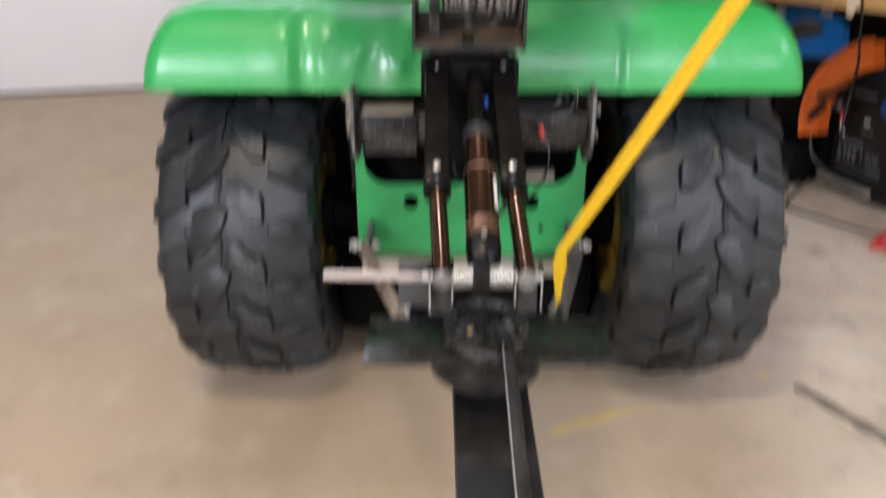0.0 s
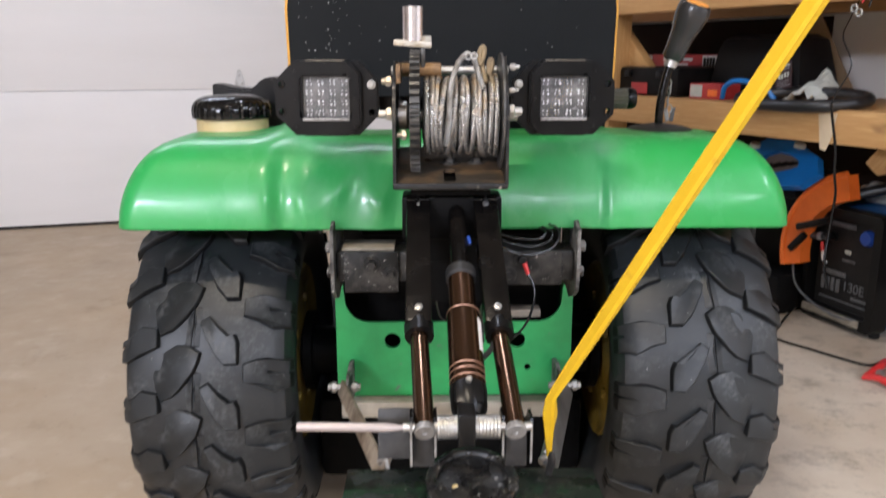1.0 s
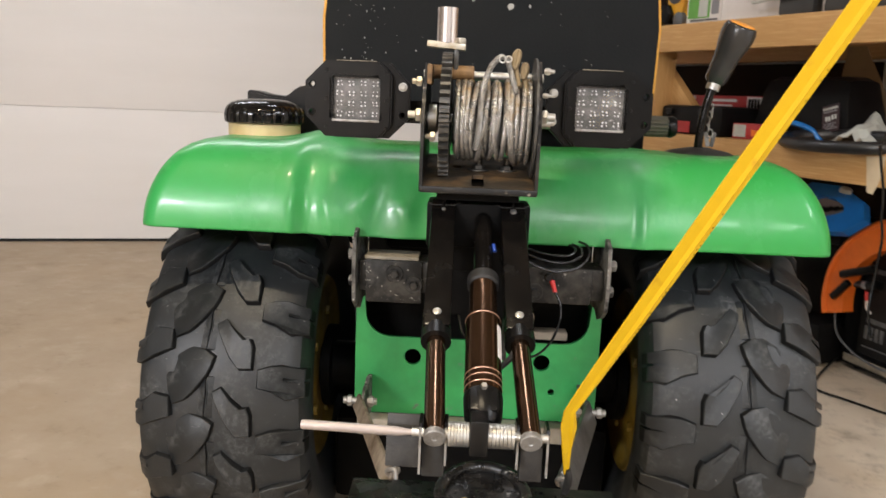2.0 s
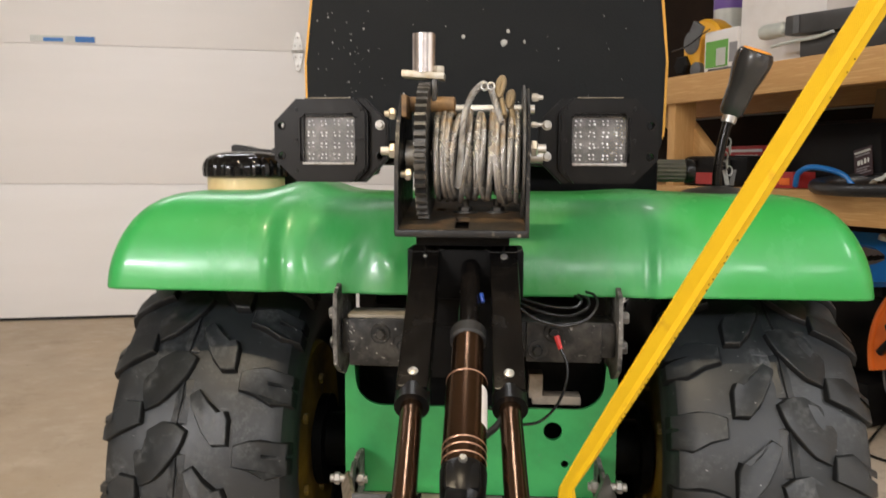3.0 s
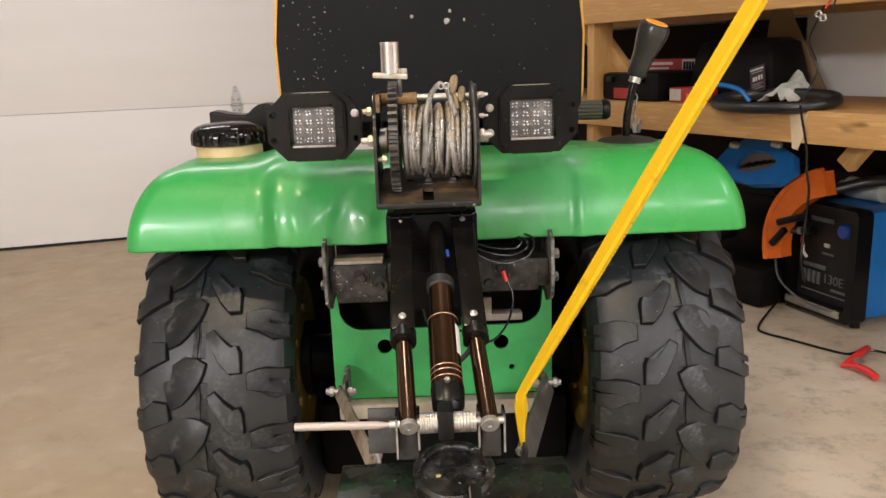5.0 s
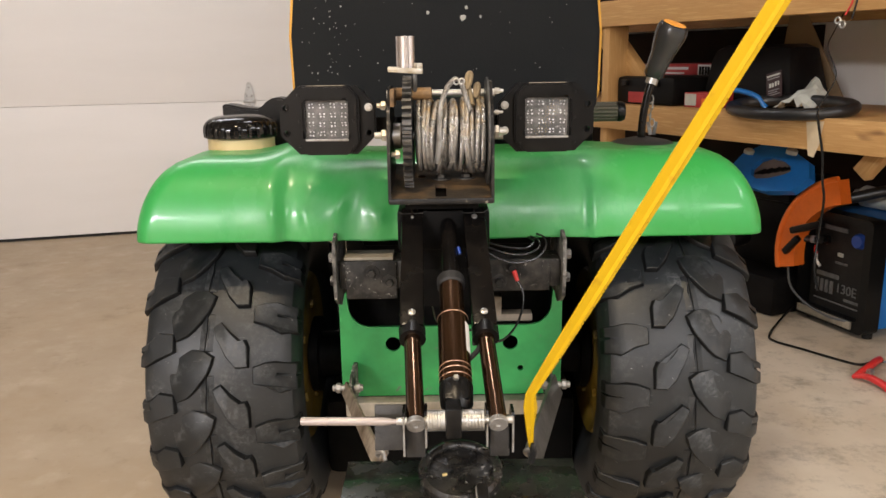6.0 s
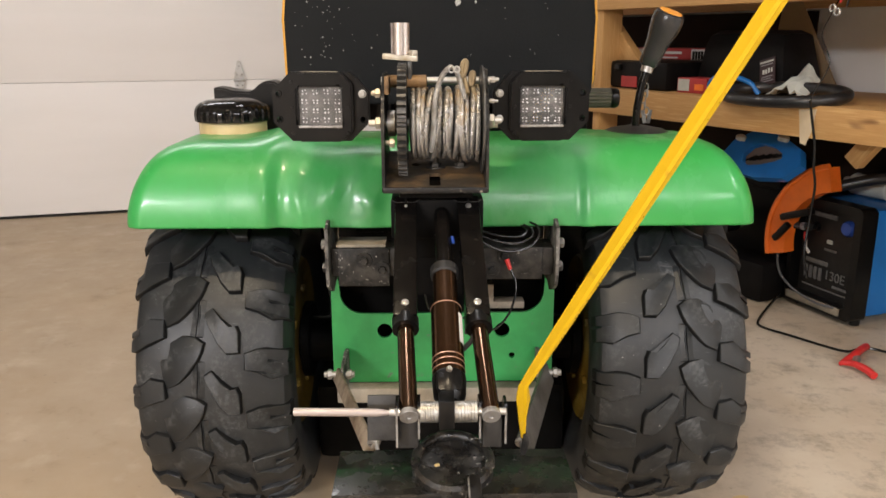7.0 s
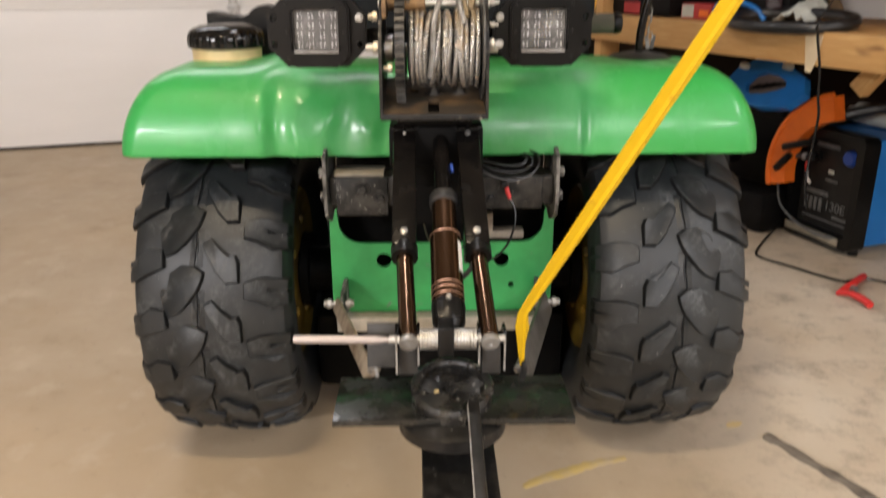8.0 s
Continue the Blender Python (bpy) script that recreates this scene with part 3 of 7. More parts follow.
def lug_mesh(side, outline, height):
    """One tread block: rows of (across, along, share of the height at that corner), with steep walls and a rounded top edge."""
    bm = fresh()
    pts = [(x * -side, y, f) for x, y, f in outline]
    cx, cy = sum(p[0] for p in pts) / len(pts), sum(p[1] for p in pts) / len(pts)
    loops = []
    for rise, out in ((-0.006, 0.0022), (0.0, 0.0014), (0.86 * height, -0.0012), (height, -0.0030)):
        loop = []
        for x, y, f in pts:
            reach = max(1e-4, math.hypot(x - cx, y - cy))
            grow = 1 + out * f / reach
            loop.append(bm.verts.new(tread_point(cx + (x - cx) * grow, cy + (y - cy) * grow, rise * f if rise > 0 else rise)))
        loops.append(loop)
    n = len(pts)
    for level, (low, high) in enumerate(zip(loops, loops[1:])):
        for j in range(n):
            side_face = bm.faces.new((low[j], low[(j + 1) % n], high[(j + 1) % n], high[j]))
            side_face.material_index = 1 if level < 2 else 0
    top = bm.faces.new(loops[-1])
    bmesh.ops.triangulate(bm, faces=[top])
    bmesh.ops.recalc_face_normals(bm, faces=bm.faces[:])
    return bm


# curved block beside the middle, the angled one opposite, and the notched blocks of both shoulders
CURVED = [(-0.017, 0.005, 0.8), (-0.002, -0.005, 1), (-0.006, -0.020, 1), (-0.012, -0.034, 1), (-0.023, -0.049, 1), (-0.035, -0.063, 1), (-0.046, -0.073, 1), (-0.065, -0.081, 0.8),
          (-0.073, -0.062, 0.30), (-0.077, -0.038, 0.02), (-0.059, -0.004, 0.01), (-0.039, 0.008, 0.08)]
ANGLED = [(0.009, 0.052, 0.7), (0.024, 0.035, 1), (0.040, 0.021, 1), (0.049, 0.023, 1), (0.054, 0.011, 1), (0.054, -0.023, 1), (0.034, -0.024, 1), (0.018, -0.006, 0.9), (0.002, 0.025, 0.7), (-0.004, 0.044, 0.5)]
SHOULDER_IN = [(0.061, -0.023, 0.7), (0.080, -0.016, 0.7), (0.096, -0.014, 0.8), (0.1310, -0.018, 1), (0.1310, -0.036, 1), (0.099, -0.034, 1), (0.099, -0.039, 1), (0.1310, -0.042, 1), (0.1310, -0.066, 1),
               (0.105, -0.069, 1), (0.082, -0.056, 1), (0.061, -0.050, 1)]
SHOULDER_OUT = [(-0.069, 0.034, 0.8), (-0.067, 0.004, 1), (-0.095, -0.009, 1), (-0.119, -0.022, 1), (-0.1310, -0.022, 1), (-0.1310, -0.003, 1), (-0.113, 0.009, 1), (-0.113, 0.014, 1), (-0.1310, 0.004, 1),
                (-0.1310, 0.014, 1), (-0.112, 0.022, 0.8), (-0.095, 0.037, 0.6)]
# two low wedges leave a narrow groove that runs from block to block
GROOVE_L = [(-0.0145, -0.036, 1), (-0.0142, -0.062, 1), (-0.0175, -0.0985, 1), (-0.027, -0.098, 0.05), (-0.025, -0.066, 0.05), (-0.023, -0.045, 0.05)]
GROOVE_R = [(-0.0120, -0.036, 1), (-0.002, -0.036, 0.05), (-0.003, -0.066, 0.05), (-0.004, -0.098, 0.05), (-0.0148, -0.0985, 1), (-0.0117, -0.062, 1)]


def tyre(side):
    bm = fresh()
    prof = []
    for k in range(-12, 13):
        u = 0.114 * k / 12
        prof.append((u, crown(u)))
    shoulder = [(0.1215, 0.2835), (0.1275, 0.272), (0.1315, 0.254), (0.1325, 0.236), (0.1295, 0.210), (0.121, 0.188), (0.113, 0.174), (0.106, 0.162), (0.098, 0.156)]
    prof = [(-a, r) for a, r in reversed(shoulder)] + prof + shoulder
    seg = 96
    rings = []
    for u, r in prof:
        ring = []
        for k in range(seg):
            a = 2 * math.pi * k / seg
            squeeze = 1 - 0.03 * math.sin(a)
            ring.append(bm.verts.new((side * TYRE_X + u * squeeze, AXLE_Y + r * math.cos(a), AXLE_Z + r * math.sin(a))))
        rings.append(ring)
    for a, b in zip(rings, rings[1:]):
        for k in range(seg):
            bm.faces.new((a[k], b[k], b[(k + 1) % seg], a[(k + 1) % seg]))
    bmesh.ops.recalc_face_normals(bm, faces=bm.faces[:])
    return bm


PITCHES, FIRST_LUG = 19, {-1: 0.361, 1: 0.540}
for side in (-1, 1):
    wheel = part("tyre", tyre(side), RUBBER, tractor, "black lugged rubber tyre, scuffed grey", angle=28)
    hub_at = Matrix.Translation((side * TYRE_X, AXLE_Y, AXLE_Z))
    for outline, height, name in ((CURVED, 0.0085, "lug"), (ANGLED, 0.0105, "lug"), (SHOULDER_IN, 0.011, "lug"), (SHOULDER_OUT, 0.011, "lug"), (GROOVE_L, 0.0028, "groove_wedge"), (GROOVE_R, 0.0028, "groove_wedge")):
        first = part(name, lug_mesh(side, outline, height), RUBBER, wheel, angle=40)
        first.data.materials.append(SHADED_RUBBER)
        for k in range(PITCHES):
            lug = first if k == 0 else new(name, first.data)
            lug.parent = wheel
            lug.matrix_basis = hub_at @ Matrix.Rotation(-(k * 2 * math.pi / PITCHES + FIRST_LUG[side]), 4, "X")
    bm = fresh()
    x0 = side * TYRE_X
    prof = [(-0.108, 0.060), (-0.100, 0.140), (-0.112, 0.162), (-0.104, 0.168), (-0.096, 0.156), (-0.06, 0.146), (0.06, 0.146), (0.096, 0.156), (0.104, 0.168), (0.110, 0.160), (0.060, 0.130), (0.045, 0.04), (0.045, 0.0)]
    add_turned(bm, (x0, AXLE_Y, AXLE_Z), (side, 0, 0), prof, seg=48)
    part("wheel_rim", bm, RIM, wheel, "worn yellow painted steel rim")
    for k in range(5):
        bm = fresh()
        a = 2 * math.pi * k / 5
        hex_head(bm, (x0 - side * 0.106, AXLE_Y + 0.10 * math.cos(a), AXLE_Z + 0.10 * math.sin(a)), (-side, 0, 0), 0.0085, 0.007)
        part("wheel_bolt", bm, RIM, wheel)

# fender deck: a skirt that rolls over into the top
def blend(table, v):
    """A smooth value between the rows (place, value) of a table."""
    if v <= table[0][0]:
        return table[0][1]
    for (a, p), (b, q) in zip(table, table[1:]):
        if v <= b:
            t = (v - a) / (b - a)
            return p + (q - p) * t * t * (3 - 2 * t)
    return table[-1][1]


# how far the tail face is pressed in along its width: wheel covers, creases beside them, knocks in the middle
PRESSED = [(-0.345, 0.0), (-0.281, -0.003), (-0.256, 0.011), (-0.216, 0.006), (-0.180, 0.0085), (-0.145, 0.0135), (-0.110, 0.0105), (-0.080, 0.0145), (0.0, 0.013), (0.195, 0.014), (0.212, 0.013),
           (0.234, 0.002), (0.262, 0.001), (0.31, 0.0)]
# sharp ridges left by knocks: middle, slant, half height, how far out, half width
KNOCKS = [(-0.176, 0.668, 0.45, 0.034, 0.0050, 0.020), (-0.116, 0.650, -0.65, 0.024, 0.0045, 0.018), (-0.228, 0.648, -0.3, 0.030, 0.0028, 0.012), (-0.145, 0.690, 0.9, 0.014, 0.0025, 0.014)]
PLAIN = [(-0.290, 0.0), (-0.235, 0.014), (0.205, 0.014), (0.260, 0.0)]


def fender():
    bm = fresh()
    x_out, y_tail, y_front, r_plan = 0.503, -0.305, 0.50, 0.032
    z_low = 0.6135

    def outline(d):
        pts = []
        xs, yt, r, n = x_out - d, y_tail + d, r_plan, 26
        for k in range(n):
            pts.append((-xs, y_front + (yt + r - y_front) * k / n))
        for k in range(11):
            a = math.pi + k / 10 * math.pi / 2
            pts.append((-xs + r + r * math.cos(a), yt + r + r * math.sin(a)))
        m = 190
        for k in range(1, m):
            pts.append((-xs + r + (2 * xs - 2 * r) * k / m, yt))
        for k in range(11):
            a = 1.5 * math.pi + k / 10 * math.pi / 2
            pts.append((xs - r + r * math.cos(a), yt + r + r * math.sin(a)))
        for k in range(1, n + 1):
            pts.append((xs, yt + r + (y_front - yt - r) * k / n))
        return pts

    def step(v, a, b):
        t = min(1, max(0, (v - a) / (b - a)))
        return t * t * (3 - 2 * t)

    def climb(d):
        """Height over the lower edge: a flank that leans in more and more, then the flat top."""
        t = max(0, 1 - d / 0.115)
        return 0.1245 * (1 - t ** 3.1) ** 0.62

    ds = [0, 0.0015, 0.003, 0.005, 0.008, 0.011, 0.016, 0.022, 0.028, 0.035, 0.043, 0.056, 0.072, 0.088, 0.105, 0.13, 0.16, 0.20, 0.25, 0.30]
    rows = []
    for d in ds:
        row = []
        rise = climb(d)
        for x, y in outline(d):
            tail = step(-y, -0.02, 0.25)
            z = z_low + rise * (1 - 0.75 * min(1, max(0, (y + 0.10) / 0.6)))
            low = 1 - step(d, 0.018, 0.06)
            lean_x = x - 0.28 * (z - 0.655) * (1 if -0.22 < x < -0.08 else 0)
            y2 = y + tail * (blend(PRESSED, lean_x) * low + blend(PLAIN, x) * (1 - low) * (1 - step(d, 0.10, 0.25)))
            for rx, rz, slant, tall, out, wide in KNOCKS:
                ridge = max(0, 1 - abs(x - rx - slant * (z - rz)) / wide) * max(0, 1 - ((z - rz) / tall) ** 2)
                y2 -= out * ridge * tail
            mid = blend(PLAIN, x) / 0.014
            z -= 0.003 * mid * tail * (1 - step(d, 0, 0.05))
            z += (0.018 * math.exp(-((x + 0.245) / 0.042) ** 2) + 0.0045 * math.exp(-((x - 0.215) / 0.060) ** 2)) * step(d, 0.02, 0.14)
            y2 += 0.0012 * noise.noise(Vector((x * 9, z * 9, 3.1))) * tail * low
            z -= 0.0016 * noise.noise(Vector((x * 7, 0.3, 5.2))) * (1 - step(d, 0, 0.04)) * mid * tail
            row.append(bm.verts.new((x, y2, z)))
        rows.append(row)
    for a, b in zip(rows, rows[1:]):
        for k in range(len(a) - 1):
            bm.faces.new((a[k], a[k + 1], b[k + 1], b[k]))
    lip = [bm.verts.new(v.co + Vector((0, 0.0006, -0.0035))) for v in rows[0]]
    for k in range(len(lip) - 1):
        bm.faces.new((lip[k], lip[k + 1], rows[0][k + 1], rows[0][k]))
    inner = rows[-1]
    half = len(inner) // 2
    for k in range(half):
        j = len(inner) - 1 - k
        if j - 1 > k + 1:
            bm.faces.new((inner[k], inner[k + 1], inner[j - 1], inner[j]))
        elif j - 1 == k + 1:
            bm.faces.new((inner[k], inner[k + 1], inner[j]))
    bmesh.ops.recalc_face_normals(bm, faces=bm.faces[:])
    return bm


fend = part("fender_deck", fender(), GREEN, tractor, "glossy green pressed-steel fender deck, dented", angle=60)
sol = fend.modifiers.new("thickness", "SOLIDIFY")
sol.thickness, sol.offset = 0.003, -1

# tail frame
bm = fresh()
W = 0.193
CUT_R, CUT_Z = 0.040, 0.431
arc = [(0.178 - CUT_R + CUT_R * math.cos(a), CUT_Z + CUT_R - CUT_R * math.sin(a)) for a in (math.pi / 2 * k / 9 for k in range(10))]
plate = [(-W, 0.302), (W + 0.003, 0.302), (W + 0.003, 0.495), (0.180, 0.495)] + arc + [(-x, z) for x, z in arc[::-1]] + [(-0.180, 0.495), (-W, 0.495)]
add_prism(bm, plate, 0.006, upright(-0.196), [ring_points(-0.101, 0.399, 0.0135), ring_points(0.106, 0.399, 0.0135), ring_points(0.124, 0.351, 0.0055, 12)])
part("tail_plate", bm, GREEN_DULL, tractor, "green steel tail plate with a cut-out and holes", smooth=False)
for side in (-1, 1):
    bm = fresh()
    add_box(bm, (side * 0.192, -0.11, 0.40), (0.006, 0.165, 0.20), bev=0.002)
    part("frame_rail", bm, GREEN_DULL, tractor)
bm = fresh()
add_box(bm, (0.0, -0.212, 0.286), (0.372, 0.03, 0.028), bev=0.004)
part("lower_crossbar", bm, BEIGE_BAR, tractor, "dusty beige steel crossbar")
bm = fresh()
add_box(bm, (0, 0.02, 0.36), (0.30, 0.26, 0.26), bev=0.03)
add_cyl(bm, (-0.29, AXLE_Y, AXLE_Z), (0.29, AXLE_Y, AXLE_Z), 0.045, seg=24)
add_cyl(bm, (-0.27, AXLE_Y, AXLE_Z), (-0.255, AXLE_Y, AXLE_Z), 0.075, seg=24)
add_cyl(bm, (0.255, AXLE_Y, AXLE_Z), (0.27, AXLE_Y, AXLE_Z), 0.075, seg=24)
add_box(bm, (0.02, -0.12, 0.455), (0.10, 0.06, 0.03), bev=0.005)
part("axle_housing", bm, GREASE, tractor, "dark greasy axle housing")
bm = fresh()
add_box(bm, (0.112, -0.165, 0.4375), (0.070, 0.03, 0.013), bev=0.002)
add_box(bm, (0.082, -0.165, 0.458), (0.020, 0.03, 0.036), bev=0.002)
part("bracket", bm, RUSTY, tractor, "dusty angle bracket inside the cut-out")
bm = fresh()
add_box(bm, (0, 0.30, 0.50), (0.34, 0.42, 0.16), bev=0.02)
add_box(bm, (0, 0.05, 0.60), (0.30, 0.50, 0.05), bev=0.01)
# dark block added to close the view through the cut-out
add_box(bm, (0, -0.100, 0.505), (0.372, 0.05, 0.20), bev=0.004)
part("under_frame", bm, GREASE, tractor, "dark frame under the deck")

# dark box added in place of the shade on the floor between the wheels
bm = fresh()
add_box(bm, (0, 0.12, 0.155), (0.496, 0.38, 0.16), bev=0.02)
part("shade_box", bm, GREASE, tractor, "dark box added as the shade between the wheels")
# unseen bodies added ahead of the axle to block light from the floor
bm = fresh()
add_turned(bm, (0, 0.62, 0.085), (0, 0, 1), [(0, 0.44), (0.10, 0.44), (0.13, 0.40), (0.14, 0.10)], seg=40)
part("light_block", bm, GREASE, tractor, "dark unseen body added low down to block light")
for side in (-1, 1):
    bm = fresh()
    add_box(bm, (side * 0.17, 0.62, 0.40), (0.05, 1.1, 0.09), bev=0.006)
    part("unseen_rail", bm, GREASE, tractor)
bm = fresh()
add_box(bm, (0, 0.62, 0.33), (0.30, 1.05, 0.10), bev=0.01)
part("light_block_slab", bm, GREASE, tractor, "dark unseen slab added between the rails to block light")

# black tow bar block between two end plates
bm = fresh()
add_box(bm, (0, -0.280, 0.5545), (0.352, 0.060, 0.046), bev=0.004)
bar = part("tow_bar", bm, GRIME, tractor, "black steel box bar, chipped and dusty")
bm = fresh()
add_box(bm, (-0.125, -0.3135, 0.548), (0.080, 0.006, 0.062), bev=0.002)
part("bolt_plate", bm, GRIME, bar)
bm = fresh()
add_box(bm, (0.110, -0.3135, 0.553), (0.095, 0.006, 0.052), bev=0.002)
part("bolt_plate", bm, GRIME, bar)
for x, z in ((-0.124, 0.560), (-0.096, 0.545), (0.097, 0.566), (0.077, 0.543)):
    bm = fresh()
    hex_head(bm, (x, -0.3185, z), (0, -1, 0), 0.0068, 0.007)
    bolt = part("bolt", bm, GRIME, bar)
    bm = fresh()
    add_turned(bm, (x, -0.3155, z), (0, -1, 0), [(0, 0.0128), (0.0018, 0.0128), (0.0026, 0.0118), (0.0026, 0.006)], seg=24)
    part("washer", bm, GRIME, bolt, "dirty steel washer")
for side in (-1, 1):
    bm = fresh()
    add_prism(bm, [(-0.325, 0.520), (-0.332, 0.560), (-0.326, 0.612), (-0.300, 0.622), (-0.255, 0.606), (-0.190, 0.600), (-0.190, 0.500), (-0.240, 0.503), (-0.268, 0.494), (-0.300, 0.505)], 0.005,
              Matrix(((0, 0, 1, side * 0.180 - 0.0035), (1, 0, 0, 0), (0, 1, 0, 0), (0, 0, 0, 1))))
    part("end_plate", bm, CRUSTED, tractor, "ragged dirty grey end plate", smooth=False)
    bm = fresh()
    add_prism(bm, [(-0.200, 0.305), (-0.200, 0.366), (-0.235, 0.372), (-0.268, 0.366), (-0.284, 0.346), (-0.278, 0.324), (-0.255, 0.314)], 0.006,
              Matrix(((0, 0, 1, side * 0.168 - 0.003), (1, 0, 0, 0), (0, 1, 0, 0), (0, 0, 0, 1))))
    part("link_lug", bm, CRUSTED, tractor, "dusty grey lug that carries the lower link", smooth=False)
    for z, y in ((0.585, -0.325), (0.545, -0.318)):
        bm = fresh()
        hex_head(bm, (side * 0.1832, y + 0.015, z), (side, 0, 0), 0.0085, 0.008)
        part("nut", bm, CRUSTED, tractor)
    bm = fresh()
    add_cyl(bm, (side * 0.150, -0.268, 0.346), (side * 0.201, -0.268, 0.346), 0.0055, seg=14)
    hex_head(bm, (side * 0.188, -0.268, 0.346), (side, 0, 0), 0.0085, 0.008)
    hex_head(bm, (side * 0.162, -0.268, 0.346), (-side, 0, 0), 0.0085, 0.008)
    part("link_bolt", bm, OLD_ZINC, tractor, "dulled zinc bolt with nuts")
    bm = fresh()
    add_turned(bm, (side * 0.171, -0.268, 0.346), (-side, 0, 0), [(0, 0.024), (0.004, 0.024), (0.006, 0.018)], seg=24)
    part("washer", bm, DULL_STEEL, tractor)

bm = fresh()
add_box(bm, (-0.130, -0.277, 0.5795), (0.078, 0.052, 0.005), bev=0.001)
part("top_plate", bm, BEIGE_BAR, tractor, "dusty steel plate on the tow bar")

# seat
def seat_shape(inset, y_off, z0, z1):
    wb, wt = 0.264 - inset, 0.250 - inset
    out = []
    for k in range(7):
        a = math.pi + k / 6 * math.pi / 2
        out.append((-wb + 0.03 + 0.03 * math.cos(a), z0 + 0.03 + 0.03 * math.sin(a)))
    for k in range(7):
        a = 1.5 * math.pi + k / 6 * math.pi / 2
        out.append((wb - 0.03 + 0.03 * math.cos(a), z0 + 0.03 + 0.03 * math.sin(a)))
    out += [(wb + 0.002, 0.93)]
    for k in range(9):
        a = k / 8 * math.pi / 2
        out.append((wt - 0.09 + 0.09 * math.cos(a), z1 - 0.09 + 0.09 * math.sin(a)))
    for k in range(9):
        a = math.pi / 2 + k / 8 * math.pi / 2
        out.append((-wt + 0.09 + 0.09 * math.cos(a), z1 - 0.09 + 0.09 * math.sin(a)))
    out += [(-wb - 0.002, 0.93)]
    return out


bm = fresh()
add_prism(bm, seat_shape(0.0, 0, 0.785, 1.17), 0.016, upright(-0.100))
es = [e for e in bm.edges if e.is_boundary is False and len(e.link_faces) == 2 and e.calc_face_angle(0) > 0.9]
bmesh.ops.bevel(bm, geom=es, offset=0.005, segments=2, affect="EDGES")
back = part("seat_back", bm, VINYL, tractor, "black vinyl seat back flecked with white paint", angle=50)
bm = fresh()
add_prism(bm, seat_shape(-0.006, 0, 0.80, 1.178), 0.055, upright(-0.0445))
part("seat_cushion", bm, YELLOW_VINYL, tractor, "yellow vinyl back cushion behind the black shell", angle=50)
bm = fresh()
add_box(bm, (0, 0.13, 0.845), (0.42, 0.38, 0.09), bev=0.03)
part("seat_base", bm, YELLOW_VINYL, tractor, "yellow vinyl seat cushion")
bm = fresh()
oval = ring_points(-0.008, 1.088, 0.078, 40, 0.057)
add_prism(bm, oval, 0.0015, upright(-0.1165), [ring_points(-0.008, 1.088, 0.072, 40, 0.051)[::-1]])
part("oval_badge", bm, surface("badge_green", (0.10, 0.42, 0.05), 0.4), back, "plain green oval outline badge", smooth=False)
bm = fresh()
rng = random.Random(11)
spots = [(0.030, 0.956, 0.0055), (0.036, 0.972, 0.003), (0.060, 0.957, 0.0025), (-0.030, 0.965, 0.003)]
for k in range(46):
    spots.append((rng.gauss(-0.205, 0.035), rng.uniform(0.865, 1.0), rng.choice((0.0005, 0.0007, 0.0010, 0.0014))))
for k in range(40):
    spots.append((rng.uniform(-0.24, 0.24), rng.uniform(0.85, 1.10), rng.choice((0.0005, 0.0007, 0.0009))))
for x, z, r in spots:
    if abs(x) < 0.25:
        a = rng.uniform(0, 3.1)
        q = [(x + r * math.cos(a + 2 * math.pi * k / 7) * rng.uniform(0.7, 1.2), z + 1.3 * r * math.sin(a + 2 * math.pi * k / 7) * rng.uniform(0.7, 1.2)) for k in range(7)]
        lo = [bm.verts.new((px, -0.1158, pz)) for px, pz in q]
        hi = [bm.verts.new((x + (px - x) * 0.7, -0.1172, z + (pz - z) * 0.7)) for px, pz in q]
        for k in range(7):
            bm.faces.new((lo[k], lo[(k + 1) % 7], hi[(k + 1) % 7], hi[k]))
        bm.faces.new(hi)
tagged(part("paint_specks", bm, surface("old_specks", (0.36, 0.36, 0.35), 0.6, second=(0.2, 0.2, 0.2), big=80), back, "dried white paint specks"), kind="stuff")

bm = fresh()
add_box(bm, (0.10, 0.05, 0.750), (0.36, 0.12, 0.085), bev=0.012)
part("seat_bracket", bm, GREASE, tractor, "dark bracket under the seat")

# fuel filler and cap
CAPX, CAPY = -0.370, -0.085
bm = fresh()
add_turned(bm, (CAPX, CAPY, 0.705), (0, 0, 1), [(-0.03, 0.057), (0.012, 0.057), (0.014, 0.059), (0.050, 0.059), (0.052, 0.05)], seg=40)
part("filler_neck", bm, CREAM, tractor, "cream plastic filler neck")
bm = fresh()
seg = 112
rings = []
for d, r, rib in ((-0.001, 0.061, 1), (0.001, 0.0655, 1), (0.012, 0.0662, 1), (0.020, 0.0650, 1), (0.0265, 0.0615, 0.7), (0.032, 0.055, 0.3), (0.036, 0.044, 0), (0.0385, 0.028, 0), (0.039, 0.010, 0)):
    ring = []
    for k in range(seg):
        a = 2 * math.pi * k / seg
        rr = r - 0.0020 * rib * max(0, math.cos(28 * a)) ** 0.6
        ring.append(bm.verts.new((CAPX + rr * math.cos(a), CAPY + rr * math.sin(a), 0.757 + d)))
    rings.append(ring)
for a, b in zip(rings, rings[1:]):
    for k in range(seg):
        bm.faces.new((a[k], a[(k + 1) % seg], b[(k + 1) % seg], b[k]))
bm.faces.new(rings[0][::-1])
bm.faces.new(rings[-1])
part("fuel_cap", bm, BLACK_GLOSS, tractor, "ribbed black plastic fuel cap", angle=25)
